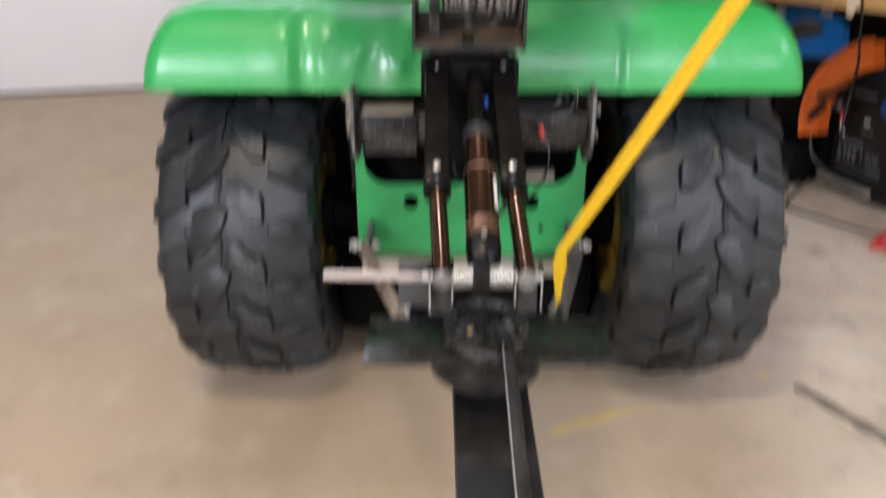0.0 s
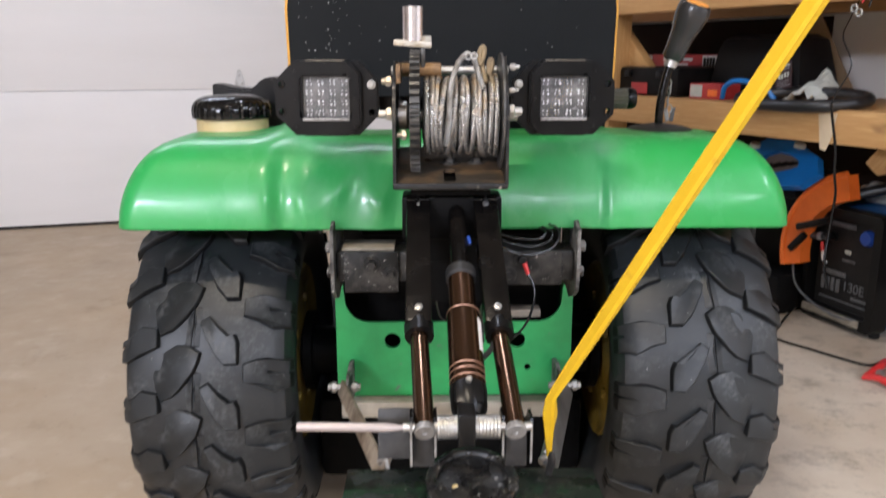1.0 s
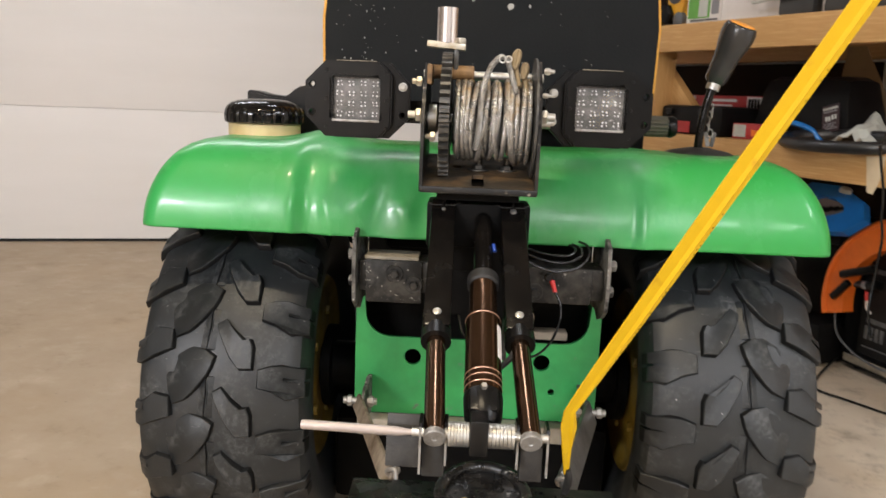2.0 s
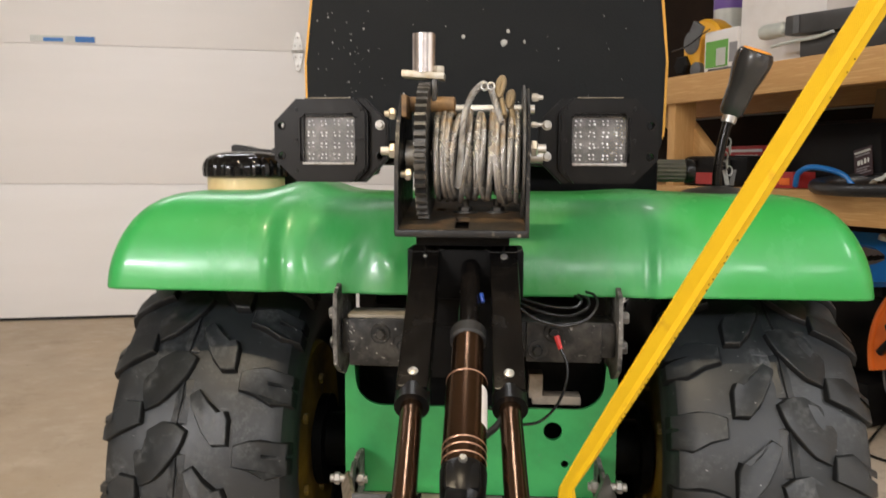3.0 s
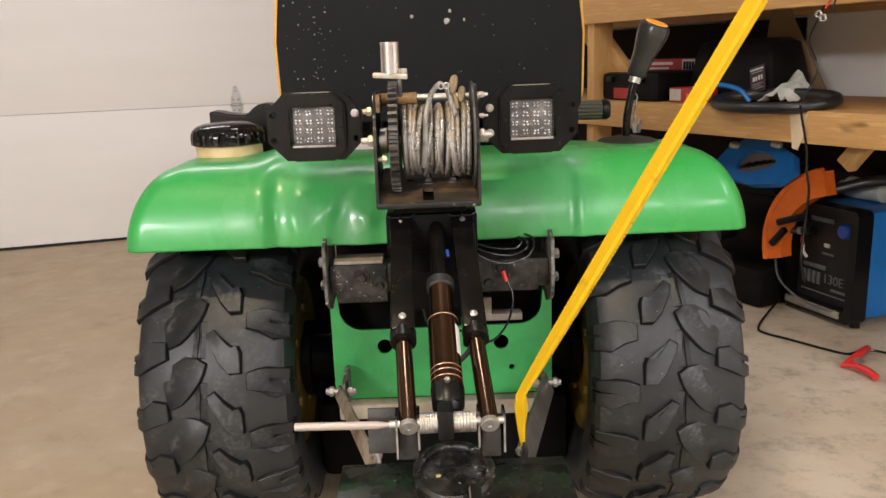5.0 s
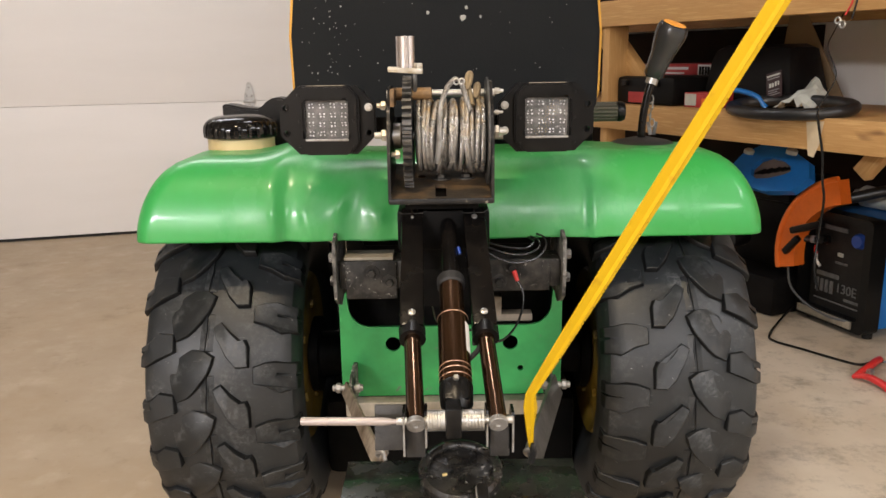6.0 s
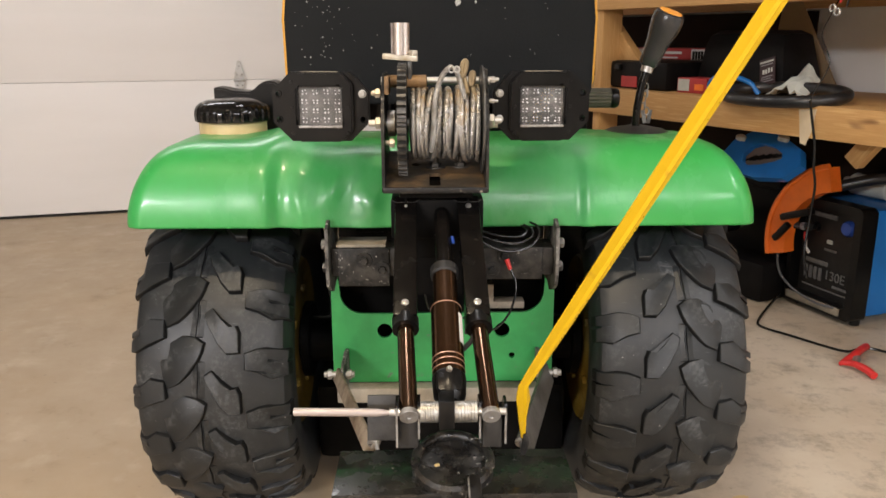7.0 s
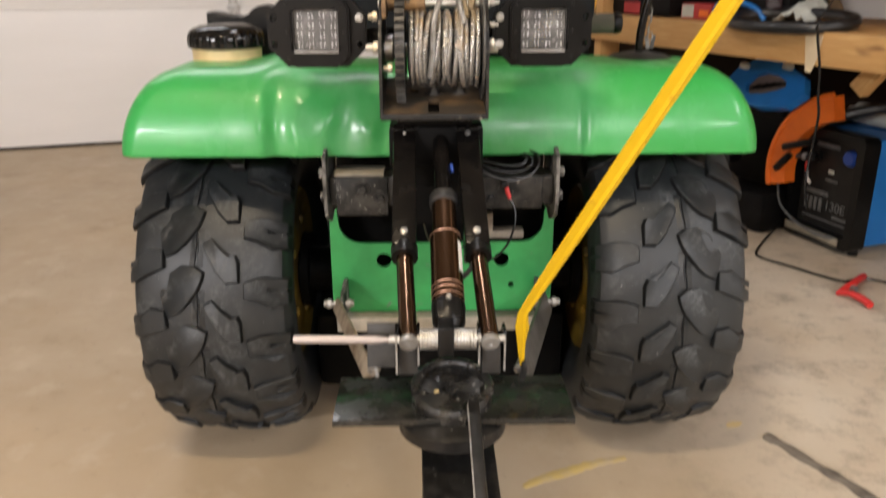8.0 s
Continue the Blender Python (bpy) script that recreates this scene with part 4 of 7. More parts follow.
# housing behind the filler: a flat shoulder, a saddle, then a rounded hump
bm = fresh()
add_prism(bm, [(-0.425, 0.7000), (-0.289, 0.7000), (-0.290, 0.7916), (-0.295, 0.8049), (-0.302, 0.8145), (-0.310, 0.8197), (-0.321, 0.8211), (-0.331, 0.8192), (-0.341, 0.8135), (-0.349, 0.8059), (-0.357, 0.8011), (-0.374, 0.8021),
               (-0.390, 0.8040), (-0.404, 0.8078), (-0.420, 0.8097), (-0.425, 0.8068)], 0.055, upright(0.060))
es = [e for e in bm.edges if len(e.link_faces) == 2 and e.calc_face_angle(0) > 1.2]
bmesh.ops.bevel(bm, geom=es, offset=0.004, segments=2, affect="EDGES")
part("lever_housing", bm, BLACK_PLASTIC, tractor, "black moulded housing with a saddle-shaped top")

# gear lever
bm = fresh()
add_turned(bm, (0.346, -0.112, 0.732), (0, 0, 1), [(-0.02, 0.060), (0.004, 0.059), (0.010, 0.046), (0.013, 0.030), (0.016, 0.014)], seg=36)
part("lever_boot", bm, COLLAR_GREY, tractor, "dark grey rubber lever boot")
bm = fresh()
add_tube(bm, [(0.343, -0.118, 0.742), (0.344, -0.120, 0.780), (0.350, -0.120, 0.818), (0.357, -0.120, 0.846)], 0.0068, seg=12)
part("lever_rod", bm, BLACK_PAINT, tractor)
bm = fresh()
add_turned(bm, (0.3555, -0.120, 0.840), (0.31, 0, 1), [(0, 0.0105), (0.012, 0.0105)], seg=20)
part("collar", bm, STEEL, tractor, "bare steel collar")
bm = fresh()
add_turned(bm, (0.3590, -0.115, 0.851), (0.31, -0.30, 1), [(0, 0.0135), (0.005, 0.0170), (0.020, 0.0180), (0.042, 0.0195), (0.064, 0.0245), (0.078, 0.0265), (0.088, 0.0262), (0.094, 0.0238), (0.096, 0.0205), (0.0962, 0.0)], seg=36)
knob = part("lever_knob", bm, KNOB_GREY, tractor, "smooth black lever knob")
bm = fresh()
add_turned(bm, (0.3862, -0.1413, 0.9387), (0.31, -0.30, 1), [(0, 0.0205), (0.0018, 0.0190), (0.0024, 0.0)], seg=28)
part("knob_cap", bm, AMBER, knob, "orange disc on top of the knob")
# rubber grip, ribbed along its length
bm = fresh()
rings = []
for d, r in ((0.0, 0.0190), (0.003, 0.0215), (0.100, 0.0215), (0.103, 0.0190)):
    ring = []
    for k in range(64):
        rr = r - (0.0018 if (k // 2) % 2 else 0)
        a = 2 * math.pi * k / 64
        ring.append(bm.verts.new((0.276 + d, 0.25 + rr * math.cos(a), 0.769 + rr * math.sin(a))))
    rings.append(ring)
for a, b in zip(rings, rings[1:]):
    for k in range(64):
        bm.faces.new((a[k], a[(k + 1) % 64], b[(k + 1) % 64], b[k]))
bm.faces.new(rings[0][::-1])
bm.faces.new(rings[-1])
bmesh.ops.recalc_face_normals(bm, faces=bm.faces[:])
grip = part("grip", bm, OLIVE_RUBBER, tractor, "olive grey rubber hand grip with lengthwise ribs", angle=25)
bm = fresh()
add_turned(bm, (0.378, 0.25, 0.769), (1, 0, 0), [(0, 0.0220), (0.009, 0.0225), (0.017, 0.0185), (0.020, 0.0)], seg=24)
part("grip_end", bm, BLACK_PLASTIC, grip, "rounded black end")
bm = fresh()
add_cyl(bm, (0.15, 0.25, 0.769), (0.28, 0.25, 0.769), 0.010, seg=12)
part("grip_rod", bm, BLACK_PAINT, tractor)
keys = thing("key_chain", (0.375, -0.08, 0.742), "bunch of keys on a small steel chain beside the lever", "keys")
for k in range(5):
    bm = fresh()
    c = Vector((0.366 + 0.004 * math.sin(k * 2.1), -0.085, 0.812 - 0.0105 * k))
    flat = k % 2
    ring = [c + Vector((0.0048 * math.cos(radians(a)) * (0.4 if flat else 1), 0.0048 * math.cos(radians(a)) * (0.9 if flat else 0.2), 0.0070 * math.sin(radians(a)))) for a in range(0, 361, 30)]
    add_tube(bm, ring, 0.0012, seg=6, steps=2, closed=True)
    part("link", bm, OLD_ZINC, keys, "small steel link")
for dx, turn in ((0.006, -12), (0.016, 8)):
    bm = fresh()
    add_box(bm, (0.360 + dx, -0.082, 0.760), (0.007, 0.002, 0.024), Matrix.Rotation(radians(turn), 3, "Y"), bev=0.0008)
    part("key", bm, OLD_ZINC if dx < 0.01 else DULL_STEEL, keys, "flat key")

# ---- lift with its actuator ----
lift = thing("rear_lift", (0, -0.70, 0.413), "black rear lift with twin bronze rods and an electric actuator", "tractor lift")
bm = fresh()
add_box(bm, (-0.010, -0.425, 0.656), (0.128, 0.055, 0.056), bev=0.004)
part("mast_block", bm, GREASE, lift, "glossy black mast block")
bm = fresh()
add_box(bm, (-0.010, -0.375, 0.640), (0.090, 0.09, 0.10), bev=0.004)
part("mast_spacer", bm, GREASE, lift)
bm = fresh()
add_box(bm, (-0.010, -0.335, 0.590), (0.11, 0.012, 0.16), bev=0.002)
part("mast_plate", bm, GREASE, lift)
for x_top, x_low, x_pin in ((-0.053, -0.0515, -0.0445), (0.031, 0.0385, 0.045)):
    top, low, pin = Vector((x_top, -0.425, 0.686)), Vector((x_low, -0.602, 0.560)), Vector((x_pin, -0.740, 0.5015))
    d = (low - top).normalized()
    rot = oriented(d, (1, 0, 0))
    bm = fresh()
    add_box(bm, (top + low) / 2 + d * 0.009, (0.031, 0.030, (low - top).length - 0.018), rot, bev=0.003)
    arm = part("arm_tube", bm, BLACK_PAINT, lift, "black square arm tube")
    d2 = (pin - low).normalized()
    bm = fresh()
    add_cyl(bm, low - d * 0.004, low + d2 * 0.014, 0.0165, seg=24)
    part("end_cap", bm, BLACK_PLASTIC, arm, "black plastic end cap")
    bm = fresh()
    add_cyl(bm, low, pin, 0.0103, seg=28)
    part("slide_rod", bm, BRONZE, lift, "bronze-coated round rod")
    bm = fresh()
    face = Vector((0, -0.45, 0.9)).normalized()
    add_turned(bm, pin - d2 * 0.004, d2, [(0, 0.0104), (0.003, 0.0106), (0.0058, 0.0106), (0.0066, 0.0096), (0.0062, 0.003), (0.0054, 0.0022), (0.0054, 0.0)], seg=24)
    part("rod_end", bm, OLD_ZINC, lift, "turned steel rod end")
    up = Vector((1, 0, 0)).cross(d).normalized()
    if up.z < 0:
        up = -up
    for at in (0.17, 0.915):
        p = top + (low - top) * at + up * 0.0150
        r = 0.0052 if at > 0.5 else (0.0042 if x_top > 0 else 0.0024)
        bm = fresh()
        add_turned(bm, p, up, [(0, r), (0.0016, r * 0.9), (0.0024, r * 0.5), (0.0025, 0.0)], seg=14)
        part("rivet", bm, ZINC, arm, "small bright rivet head")
    # lapped plate at the head of the arm, its edge worn bare
    head = top + (low - top) * 0.13
    bm = fresh()
    add_box(bm, head + up * 0.0155 - d * 0.004, (0.040, 0.003, 0.018), rot, bev=0.001)
    cheek = part("head_plate", bm, BLACK_PAINT, arm)
    bm = fresh()
    q = [head + up * 0.0172 + d * 0.0035 + Vector((x_e, 0, 0)) - d * drop for x_e, drop in ((-0.020, 0.005), (-0.014, 0.0), (0.013, 0.0005), (0.020, 0.006))]
    add_tube(bm, q, 0.0004, seg=6, steps=1)
    part("worn_edge", bm, DULL_STEEL, cheek, "paint worn to bare metal along the edge")
A0, A1 = Vector((-0.004, -0.440, 0.668)), Vector((0.001, -0.728, 0.500))


def on_axis(t):
    return A0 + (A1 - A0) * t


ax = A1 - A0
AX = ax.normalized()
bm = fresh()
add_cyl(bm, on_axis(0.0), on_axis(0.40), 0.011, seg=20)
part("actuator_rod", bm, BLACK_PAINT, lift, "black actuator push rod")
bm = fresh()
add_turned(bm, on_axis(0.345), ax, [(0, 0.0155), (0.002, 0.0180), (0.014, 0.0180), (0.016, 0.0155)], seg=32)
part("actuator_collar", bm, COLLAR_GREY, lift, "grey rubber collar")
bm = fresh()
add_turned(bm, on_axis(0.39), ax, [(0, 0.0155), (0.054, 0.0155), (0.054, 0.0190), (0.157, 0.0190)], seg=36)
body = part("actuator_body", bm, BRONZE, lift, "bronze cylindrical actuator body")
for t in (0.556, 0.790, 0.812, 0.838):
    bm = fresh()
    add_turned(bm, on_axis(t), ax, [(0, 0.0190), (0.0005, 0.0194), (0.0011, 0.0194), (0.0016, 0.0190)], seg=36)
    part("ring", bm, COPPER, body, "thin copper-coloured ring")
# paper label wrapped on its flank
bm = fresh()
E1 = (Vector((1, 0, 0)) - AX * AX.x).normalized()
E2 = E1.cross(AX).normalized()
E2 = E2 if E2.z > 0 else -E2
rows_l = [[bm.verts.new(on_axis(t) + (E1 * math.cos(radians(a)) + E2 * math.sin(radians(a))) * 0.0193) for a in range(0, 43, 6)] for t in (0.600, 0.735)]
for k in range(7):
    bm.faces.new((rows_l[0][k], rows_l[0][k + 1], rows_l[1][k + 1], rows_l[1][k]))
part("label_wrap", bm, WHITE_CARD, body, "white paper label wrapped on the flank")
bm = fresh()
add_turned(bm, on_axis(0.861), ax, [(0, 0.0190), (0.003, 0.0198), (0.026, 0.0185), (0.036, 0.012)], seg=28)
add_box(bm, on_axis(0.905), (0.036, 0.030, 0.030), oriented(ax, (1, 0, 0)), bev=0.007)
part("gearbox", bm, BLACK_PLASTIC, lift, "black plastic actuator gearbox")
bm = fresh()
hex_head(bm, on_axis(0.872) + E2 * 0.0185, E2, 0.0036, 0.005)
part("screw", bm, ZINC, lift)
bm = fresh()
add_box(bm, (-0.0036, -0.7375, 0.5065), (0.0172, 0.030, 0.034), bev=0.0025)
part("clevis", bm, BLACK_PLASTIC, lift, "black clevis on the cross pin")
PIN_Y, PIN_Z = -0.735, 0.5035
bm = fresh()
add_cyl(bm, (-0.066, PIN_Y, PIN_Z), (0.0610, PIN_Y, PIN_Z), 0.0042, seg=16)
part("cross_pin", bm, ZINC, lift, "bright steel cross pin")
for x0, x1 in ((-0.0322, -0.0124), (0.0052, 0.0300)):
    bm = fresh()
    prof, n = [(0, 0.010)], 7
    w = (x1 - x0) / n
    for k in range(n):
        prof += [(k * w + 0.0003, 0.0116), ((k + 1) * w - 0.0003, 0.0116), ((k + 1) * w, 0.0108)]
    prof += [(x1 - x0, 0.008)]
    add_turned(bm, (x0, PIN_Y, PIN_Z), (1, 0, 0), prof, seg=28)
    part("spacer", bm, ZINC, lift, "stack of bright zinc spacer washers")
bm = fresh()
add_turned(bm, (-0.170, PIN_Y - 0.001, PIN_Z + 0.0022), (1, 0, -0.02), [(0, 0.0041), (0.002, 0.0045), (0.090, 0.0045), (0.100, 0.0030), (0.112, 0.0022)], seg=20)
part("pull_pin", bm, PALE_ROD, lift, "pale round rod with a tapered tip")
for x, y0, z1, z0 in ((-0.058, -0.738, 0.514, 0.463), (-0.034, -0.732, 0.512, 0.470), (0.0335, -0.732, 0.512, 0.470), (0.0625, -0.726, 0.507, 0.460)):
    bm = fresh()
    add_prism(bm, [(y0, z0), (y0 + 0.046, z0), (y0 + 0.032, z1 - 0.008), (y0 + 0.024, z1), (y0 + 0.002, z1), (y0, z1 - 0.004)], 0.003,
              Matrix(((0, 0, 1, x - 0.0015), (1, 0, 0, 0), (0, 1, 0, 0), (0, 0, 0, 1))))
    cheek = part("clevis_plate", bm, BLACK_PAINT, lift, smooth=False)
    bm = fresh()
    add_box(bm, (x, y0 - 0.0006, (z0 + z1) / 2 - 0.002), (0.0022, 0.0012, z1 - z0 - 0.004))
    part("worn_edge", bm, OLD_ZINC, cheek, "bright worn front edge")
bm = fresh()
add_box(bm, (-0.066, -0.688, 0.474), (0.056, 0.006, 0.052), Matrix.Rotation(radians(-18), 3, "X"), bev=0.001)
part("web_plate", bm, DARK_STEEL, lift, "dusty grey web plate behind the clevis")
for x in (-0.046, 0.048):
    bm = fresh()
    add_box(bm, (x, -0.706, 0.470), (0.022, 0.030, 0.036), bev=0.002)
    part("socket_block", bm, DARK_STEEL, lift, "dull grey block under the rod end")
bm = fresh()
add_box(bm, (0.005, -0.704, 0.4095), (0.272, 0.100, 0.008), bev=0.0015)
part("deck_plate", bm, DECK_GLOSS, lift, "glossy black flat steel plate, wet-looking and specked")
# the cap leans towards the tongue, so that only the far side of its rim stands clear
LEAN = Matrix.Translation((0.004, -0.713, 0.4305)) @ Matrix.Rotation(radians(11), 4, "X")
bm = fresh()
add_turned(bm, (0, 0, -0.024), (0, 0, 1), [(-0.002, 0.047), (0.010, 0.0465), (0.020, 0.045), (0.024, 0.041), (0.0215, 0.034), (0.0215, 0.018), (0.0222, 0.0)], seg=44)
for v in bm.verts:
    v.co.z += 0.0005 * noise.noise(Vector((v.co.x * 60, v.co.y * 60, 2.0)))
bmesh.ops.transform(bm, matrix=LEAN, verts=bm.verts[:])
coupler = part("coupler_cap", bm, DUSTY_CAP, lift, "black round coupler cap, thick with dust")
bm = fresh()
ring = [LEAN @ Vector((0.0425 * math.cos(radians(a)), 0.0425 * math.sin(radians(a)), 0.0010 + 0.0025 * math.sin(radians(a)))) for a in range(-12, 193, 12)]
add_tube(bm, ring, 0.0058, seg=12, steps=3)
part("coupler_rim", bm, DUSTY_CAP, coupler, "glossy black rolled rim")
bm = fresh()
crumb = LEAN @ Vector((-0.018, -0.008, 0.002))
add_box(bm, crumb, (0.006, 0.0035, 0.003), Matrix.Rotation(0.5, 3, "Z"), bev=0.0012)
part("crumb", bm, STAIN_YELLOW, coupler, "yellow crumb of dried dirt")
bm = fresh()
add_turned(bm, (0.004, -0.715, 0.372), (0, 0, 1), [(0.008, 0.054), (0.012, 0.062), (0.026, 0.062), (0.033, 0.050)], seg=36)
part("swivel_hub", bm, BLACK_DIRTY, lift, "dark round hub under the plate")
t0, t1 = Vector((0.010, -0.660, 0.345)), Vector((0.018, -1.18, 0.270))
bm = fresh()
add_box(bm, (t0 + t1) / 2, (0.086, 0.040, (t1 - t0).length), oriented(t1 - t0, (0, 0, 1)), bev=0.005)
part("tongue", bm, BLACK_DIRTY, lift, "worn black square tongue")
bm = fresh()
q0, q1 = Vector((0.026, -0.757, 0.432)), Vector((0.030, -1.06, 0.335))
rot_l = oriented(q1 - q0, (0, 0, 1))
add_box(bm, (q0 + q1) / 2, (0.013, 0.022, (q1 - q0).length), rot_l, bev=0.003)
latch = part("latch_bar", bm, BLACK_DIRTY, lift, "worn dark flat bar lying along the tongue")
bm = fresh()
edge_at = (q0 + q1) / 2 + rot_l @ Vector((-0.0062, 0, 0)) + Vector((0, 0, 0.008))
add_box(bm, edge_at, (0.0024, 0.0045, (q1 - q0).length * 0.96), rot_l, bev=0.0005)
part("worn_edge", bm, OLD_ZINC, latch, "edge rubbed to bare metal")
bm = fresh()
add_box(bm, (-0.036, -0.93, 0.302), (0.018, 0.030, 0.035), bev=0.003)
part("tongue_tab", bm, DULL_STEEL, lift, "side tab on the tongue")
bm = fresh()
add_box(bm, (0.064, -0.93, 0.302), (0.018, 0.030, 0.035), bev=0.003)
part("tongue_tab", bm, DULL_STEEL, lift, "side tab on the tongue")
for side in (-1, 1):
    a, b = Vector((side * 0.178, -0.276, 0.346)), Vector((side * 0.098, -0.62, 0.398))
    rot_k = oriented(b - a, (side, 0, 0.4))
    bm = fresh()
    add_box(bm, (a + b) / 2, (0.036 if side > 0 else 0.022, 0.006, (b - a).length + 0.03), rot_k, bev=0.002)
    part("link_bar", bm, GREY_BAR if side > 0 else RUSTY, lift, "wide dusty grey link bar" if side > 0 else "rusty flat lower link bar")
    bm = fresh()
    pts = [b + Vector((side * -0.006 + 0.006 * math.sin(k * 1.7), -0.004 * k, 0.012 + 0.006 * math.cos(k * 1.7))) for k in range(6)]
    add_tube(bm, pts, 0.0028, seg=8, steps=4)
    part("shackle", bm, OLD_ZINC, lift)

# ---- winch ----
winch = thing("hand_winch", (-0.01, -0.45, 0.703), "black hand winch wound with rusty wire rope", "winch")
WX0, WX1, WY, WZ = -0.083, 0.058, -0.425, 0.785
bm = fresh()
BASE_LEAN = Matrix.Translation((0, -0.490, 0.703)) @ Matrix.Rotation(radians(10.5), 4, "X") @ Matrix.Translation((0, 0.490, -0.703))
add_prism(bm, rounded_rect(WX0, -0.490, WX1, -0.338, 0.006), 0.005, BASE_LEAN @ Matrix.Translation((0, 0, 0.703)), [rounded_rect(-0.0205, -0.484, -0.0055, -0.436, 0.002)[::-1], ring_points(-0.040, -0.400, 0.006, 14)[::-1]])
part("base_plate", bm, RUST_BASE, winch, "rust-stained black base plate with a slot", smooth=False)
# dark backing added under the plate in place of the shade in the slot
bm = fresh()
add_box(bm, (-0.012, -0.415, 0.6925), (0.100, 0.120, 0.013), bev=0.002)
bmesh.ops.transform(bm, matrix=BASE_LEAN, verts=bm.verts[:])
part("slot_backing", bm, GREASE, winch, "dark backing added as the shade inside the slot")
bm = fresh()
add_box(bm, ((WX0 + WX1) / 2, -0.4925, 0.7040), (WX1 - WX0 - 0.002, 0.005, 0.008), bev=0.002)
part("front_lip", bm, WORN_BLACK, winch, "black front lip with its paint scraped off")
for x, y in ((-0.012, -0.412), (0.024, -0.405)):
    bm = fresh()
    hex_head(bm, (x, y, 0.7230), (0, 0, 1), 0.0080, 0.006)
    add_cyl(bm, (x, y, 0.726), (x, y, 0.737), 0.0045, seg=14)
    add_turned(bm, (x, y, 0.7215), (0, 0, 1), [(0, 0.014), (0.0018, 0.014), (0.002, 0.006)], seg=24)
    part("base_bolt", bm, GEAR_STEEL, winch, "rusty bolt through the base plate")
for x, top in ((WX0, 0.852), (WX1 - 0.004, 0.858)):
    bm = fresh()
    add_prism(bm, [(-0.488, 0.700), (-0.345, 0.718), (-0.348, 0.78), (-0.360, 0.842), (-0.385, top), (-0.440, top), (-0.476, top - 0.035), (-0.492, 0.78), (-0.494, 0.706)], 0.004,
              Matrix(((0, 0, 1, x), (1, 0, 0, 0), (0, 1, 0, 0), (0, 0, 0, 1))))
    part("side_plate", bm, WORN_BLACK, winch, "black side plate, worn at the edges", smooth=False)
# toothed wheel
bm = fresh()
teeth = 44
prof = []
for k in range(teeth):
    for f0, r in ((0.0, 0.0690), (0.16, 0.0775), (0.50, 0.0775), (0.66, 0.0690)):
        a = 2 * math.pi * (k + f0) / teeth
        prof.append((r * math.cos(a), r * math.sin(a)))
add_prism(bm, prof, 0.0120, Matrix(((0, 0, 1, -0.0620), (1, 0, 0, WY), (0, 1, 0, WZ + 0.004), (0, 0, 0, 1))))
part("gear_wheel", bm, GEAR_STEEL, winch, "greasy dark steel toothed wheel", smooth=False)
bm = fresh()
add_cyl(bm, (-0.047, WY, WZ), (0.053, WY, WZ), 0.030, seg=28)
add_cyl(bm, (0.0505, WY, WZ + 0.004), (0.0530, WY, WZ + 0.004), 0.074, seg=44)
part("drum", bm, DULL_STEEL, winch, "steel rope drum with a thin flange")
bm = fresh()
add_cyl(bm, (-0.088, WY, WZ), (0.074, WY, WZ), 0.007, seg=16)
add_turned(bm, (-0.077, WY, WZ), (1, 0, 0), [(0, 0.018), (0.010, 0.018), (0.013, 0.012)], seg=24)
part("drum_axle", bm, ZINC, winch)
bm = fresh()
add_cyl(bm, (-0.088, WY + 0.047, 0.840), (0.066, WY + 0.047, 0.840), 0.0056, seg=16)
part("tie_rod", bm, ZINC, winch, "bright steel tie rod")
# wraps of rope: two uneven layers, each of six strands laid round one another
rope_rng = random.Random(3)


def strand_wrap(bm, x, r, lean, wob, phase, rad=0.0037, n=216, lay=13):
    for lobe in range(6):
        ring = []
        for k in range(n + 1):
            a = 2 * math.pi * k / n
            tw = a * lay + lobe * math.pi / 3 + phase
            rr = r + wob * math.sin(2 * a + phase) + rad * 0.64 * math.cos(tw)
            ring.append((x + lean * math.sin(a + 0.5 + 0.4 * phase) + rad * 0.64 * math.sin(tw), WY + rr * math.cos(a), WZ + rr * math.sin(a)))
        add_tube(bm, ring, rad * 0.34, seg=5, steps=0, closed=True)


bm = fresh()
for k in range(13):
    strand_wrap(bm, -0.0425 + 0.0073 * k, 0.0395 + rope_rng.uniform(-0.001, 0.001), rope_rng.uniform(-0.001, 0.001), 0.0005, rope_rng.uniform(0, 6))
for x, r, lean in ((-0.041, 0.0465, 0.001), (-0.0325, 0.0470, 0.0022), (-0.0250, 0.0475, 0.0050), (-0.0165, 0.0460, 0.0075), (-0.0080, 0.0445, 0.006), (0.0015, 0.0450, -0.0070), (-0.0120, 0.0480, -0.0060),
                   (0.0080, 0.0455, 0.0055), (0.0160, 0.0470, -0.003), (0.0235, 0.0475, 0.0055), (0.0290, 0.0500, 0.0065), (0.0310, 0.0480, 0.0018), (0.0385, 0.0485, 0.0012), (0.0450, 0.0490, 0.0004)):
    strand_wrap(bm, x, r + rope_rng.uniform(-0.0006, 0.0006), lean, 0.0009, rope_rng.uniform(0, 6))
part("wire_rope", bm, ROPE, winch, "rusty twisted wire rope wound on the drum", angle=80)
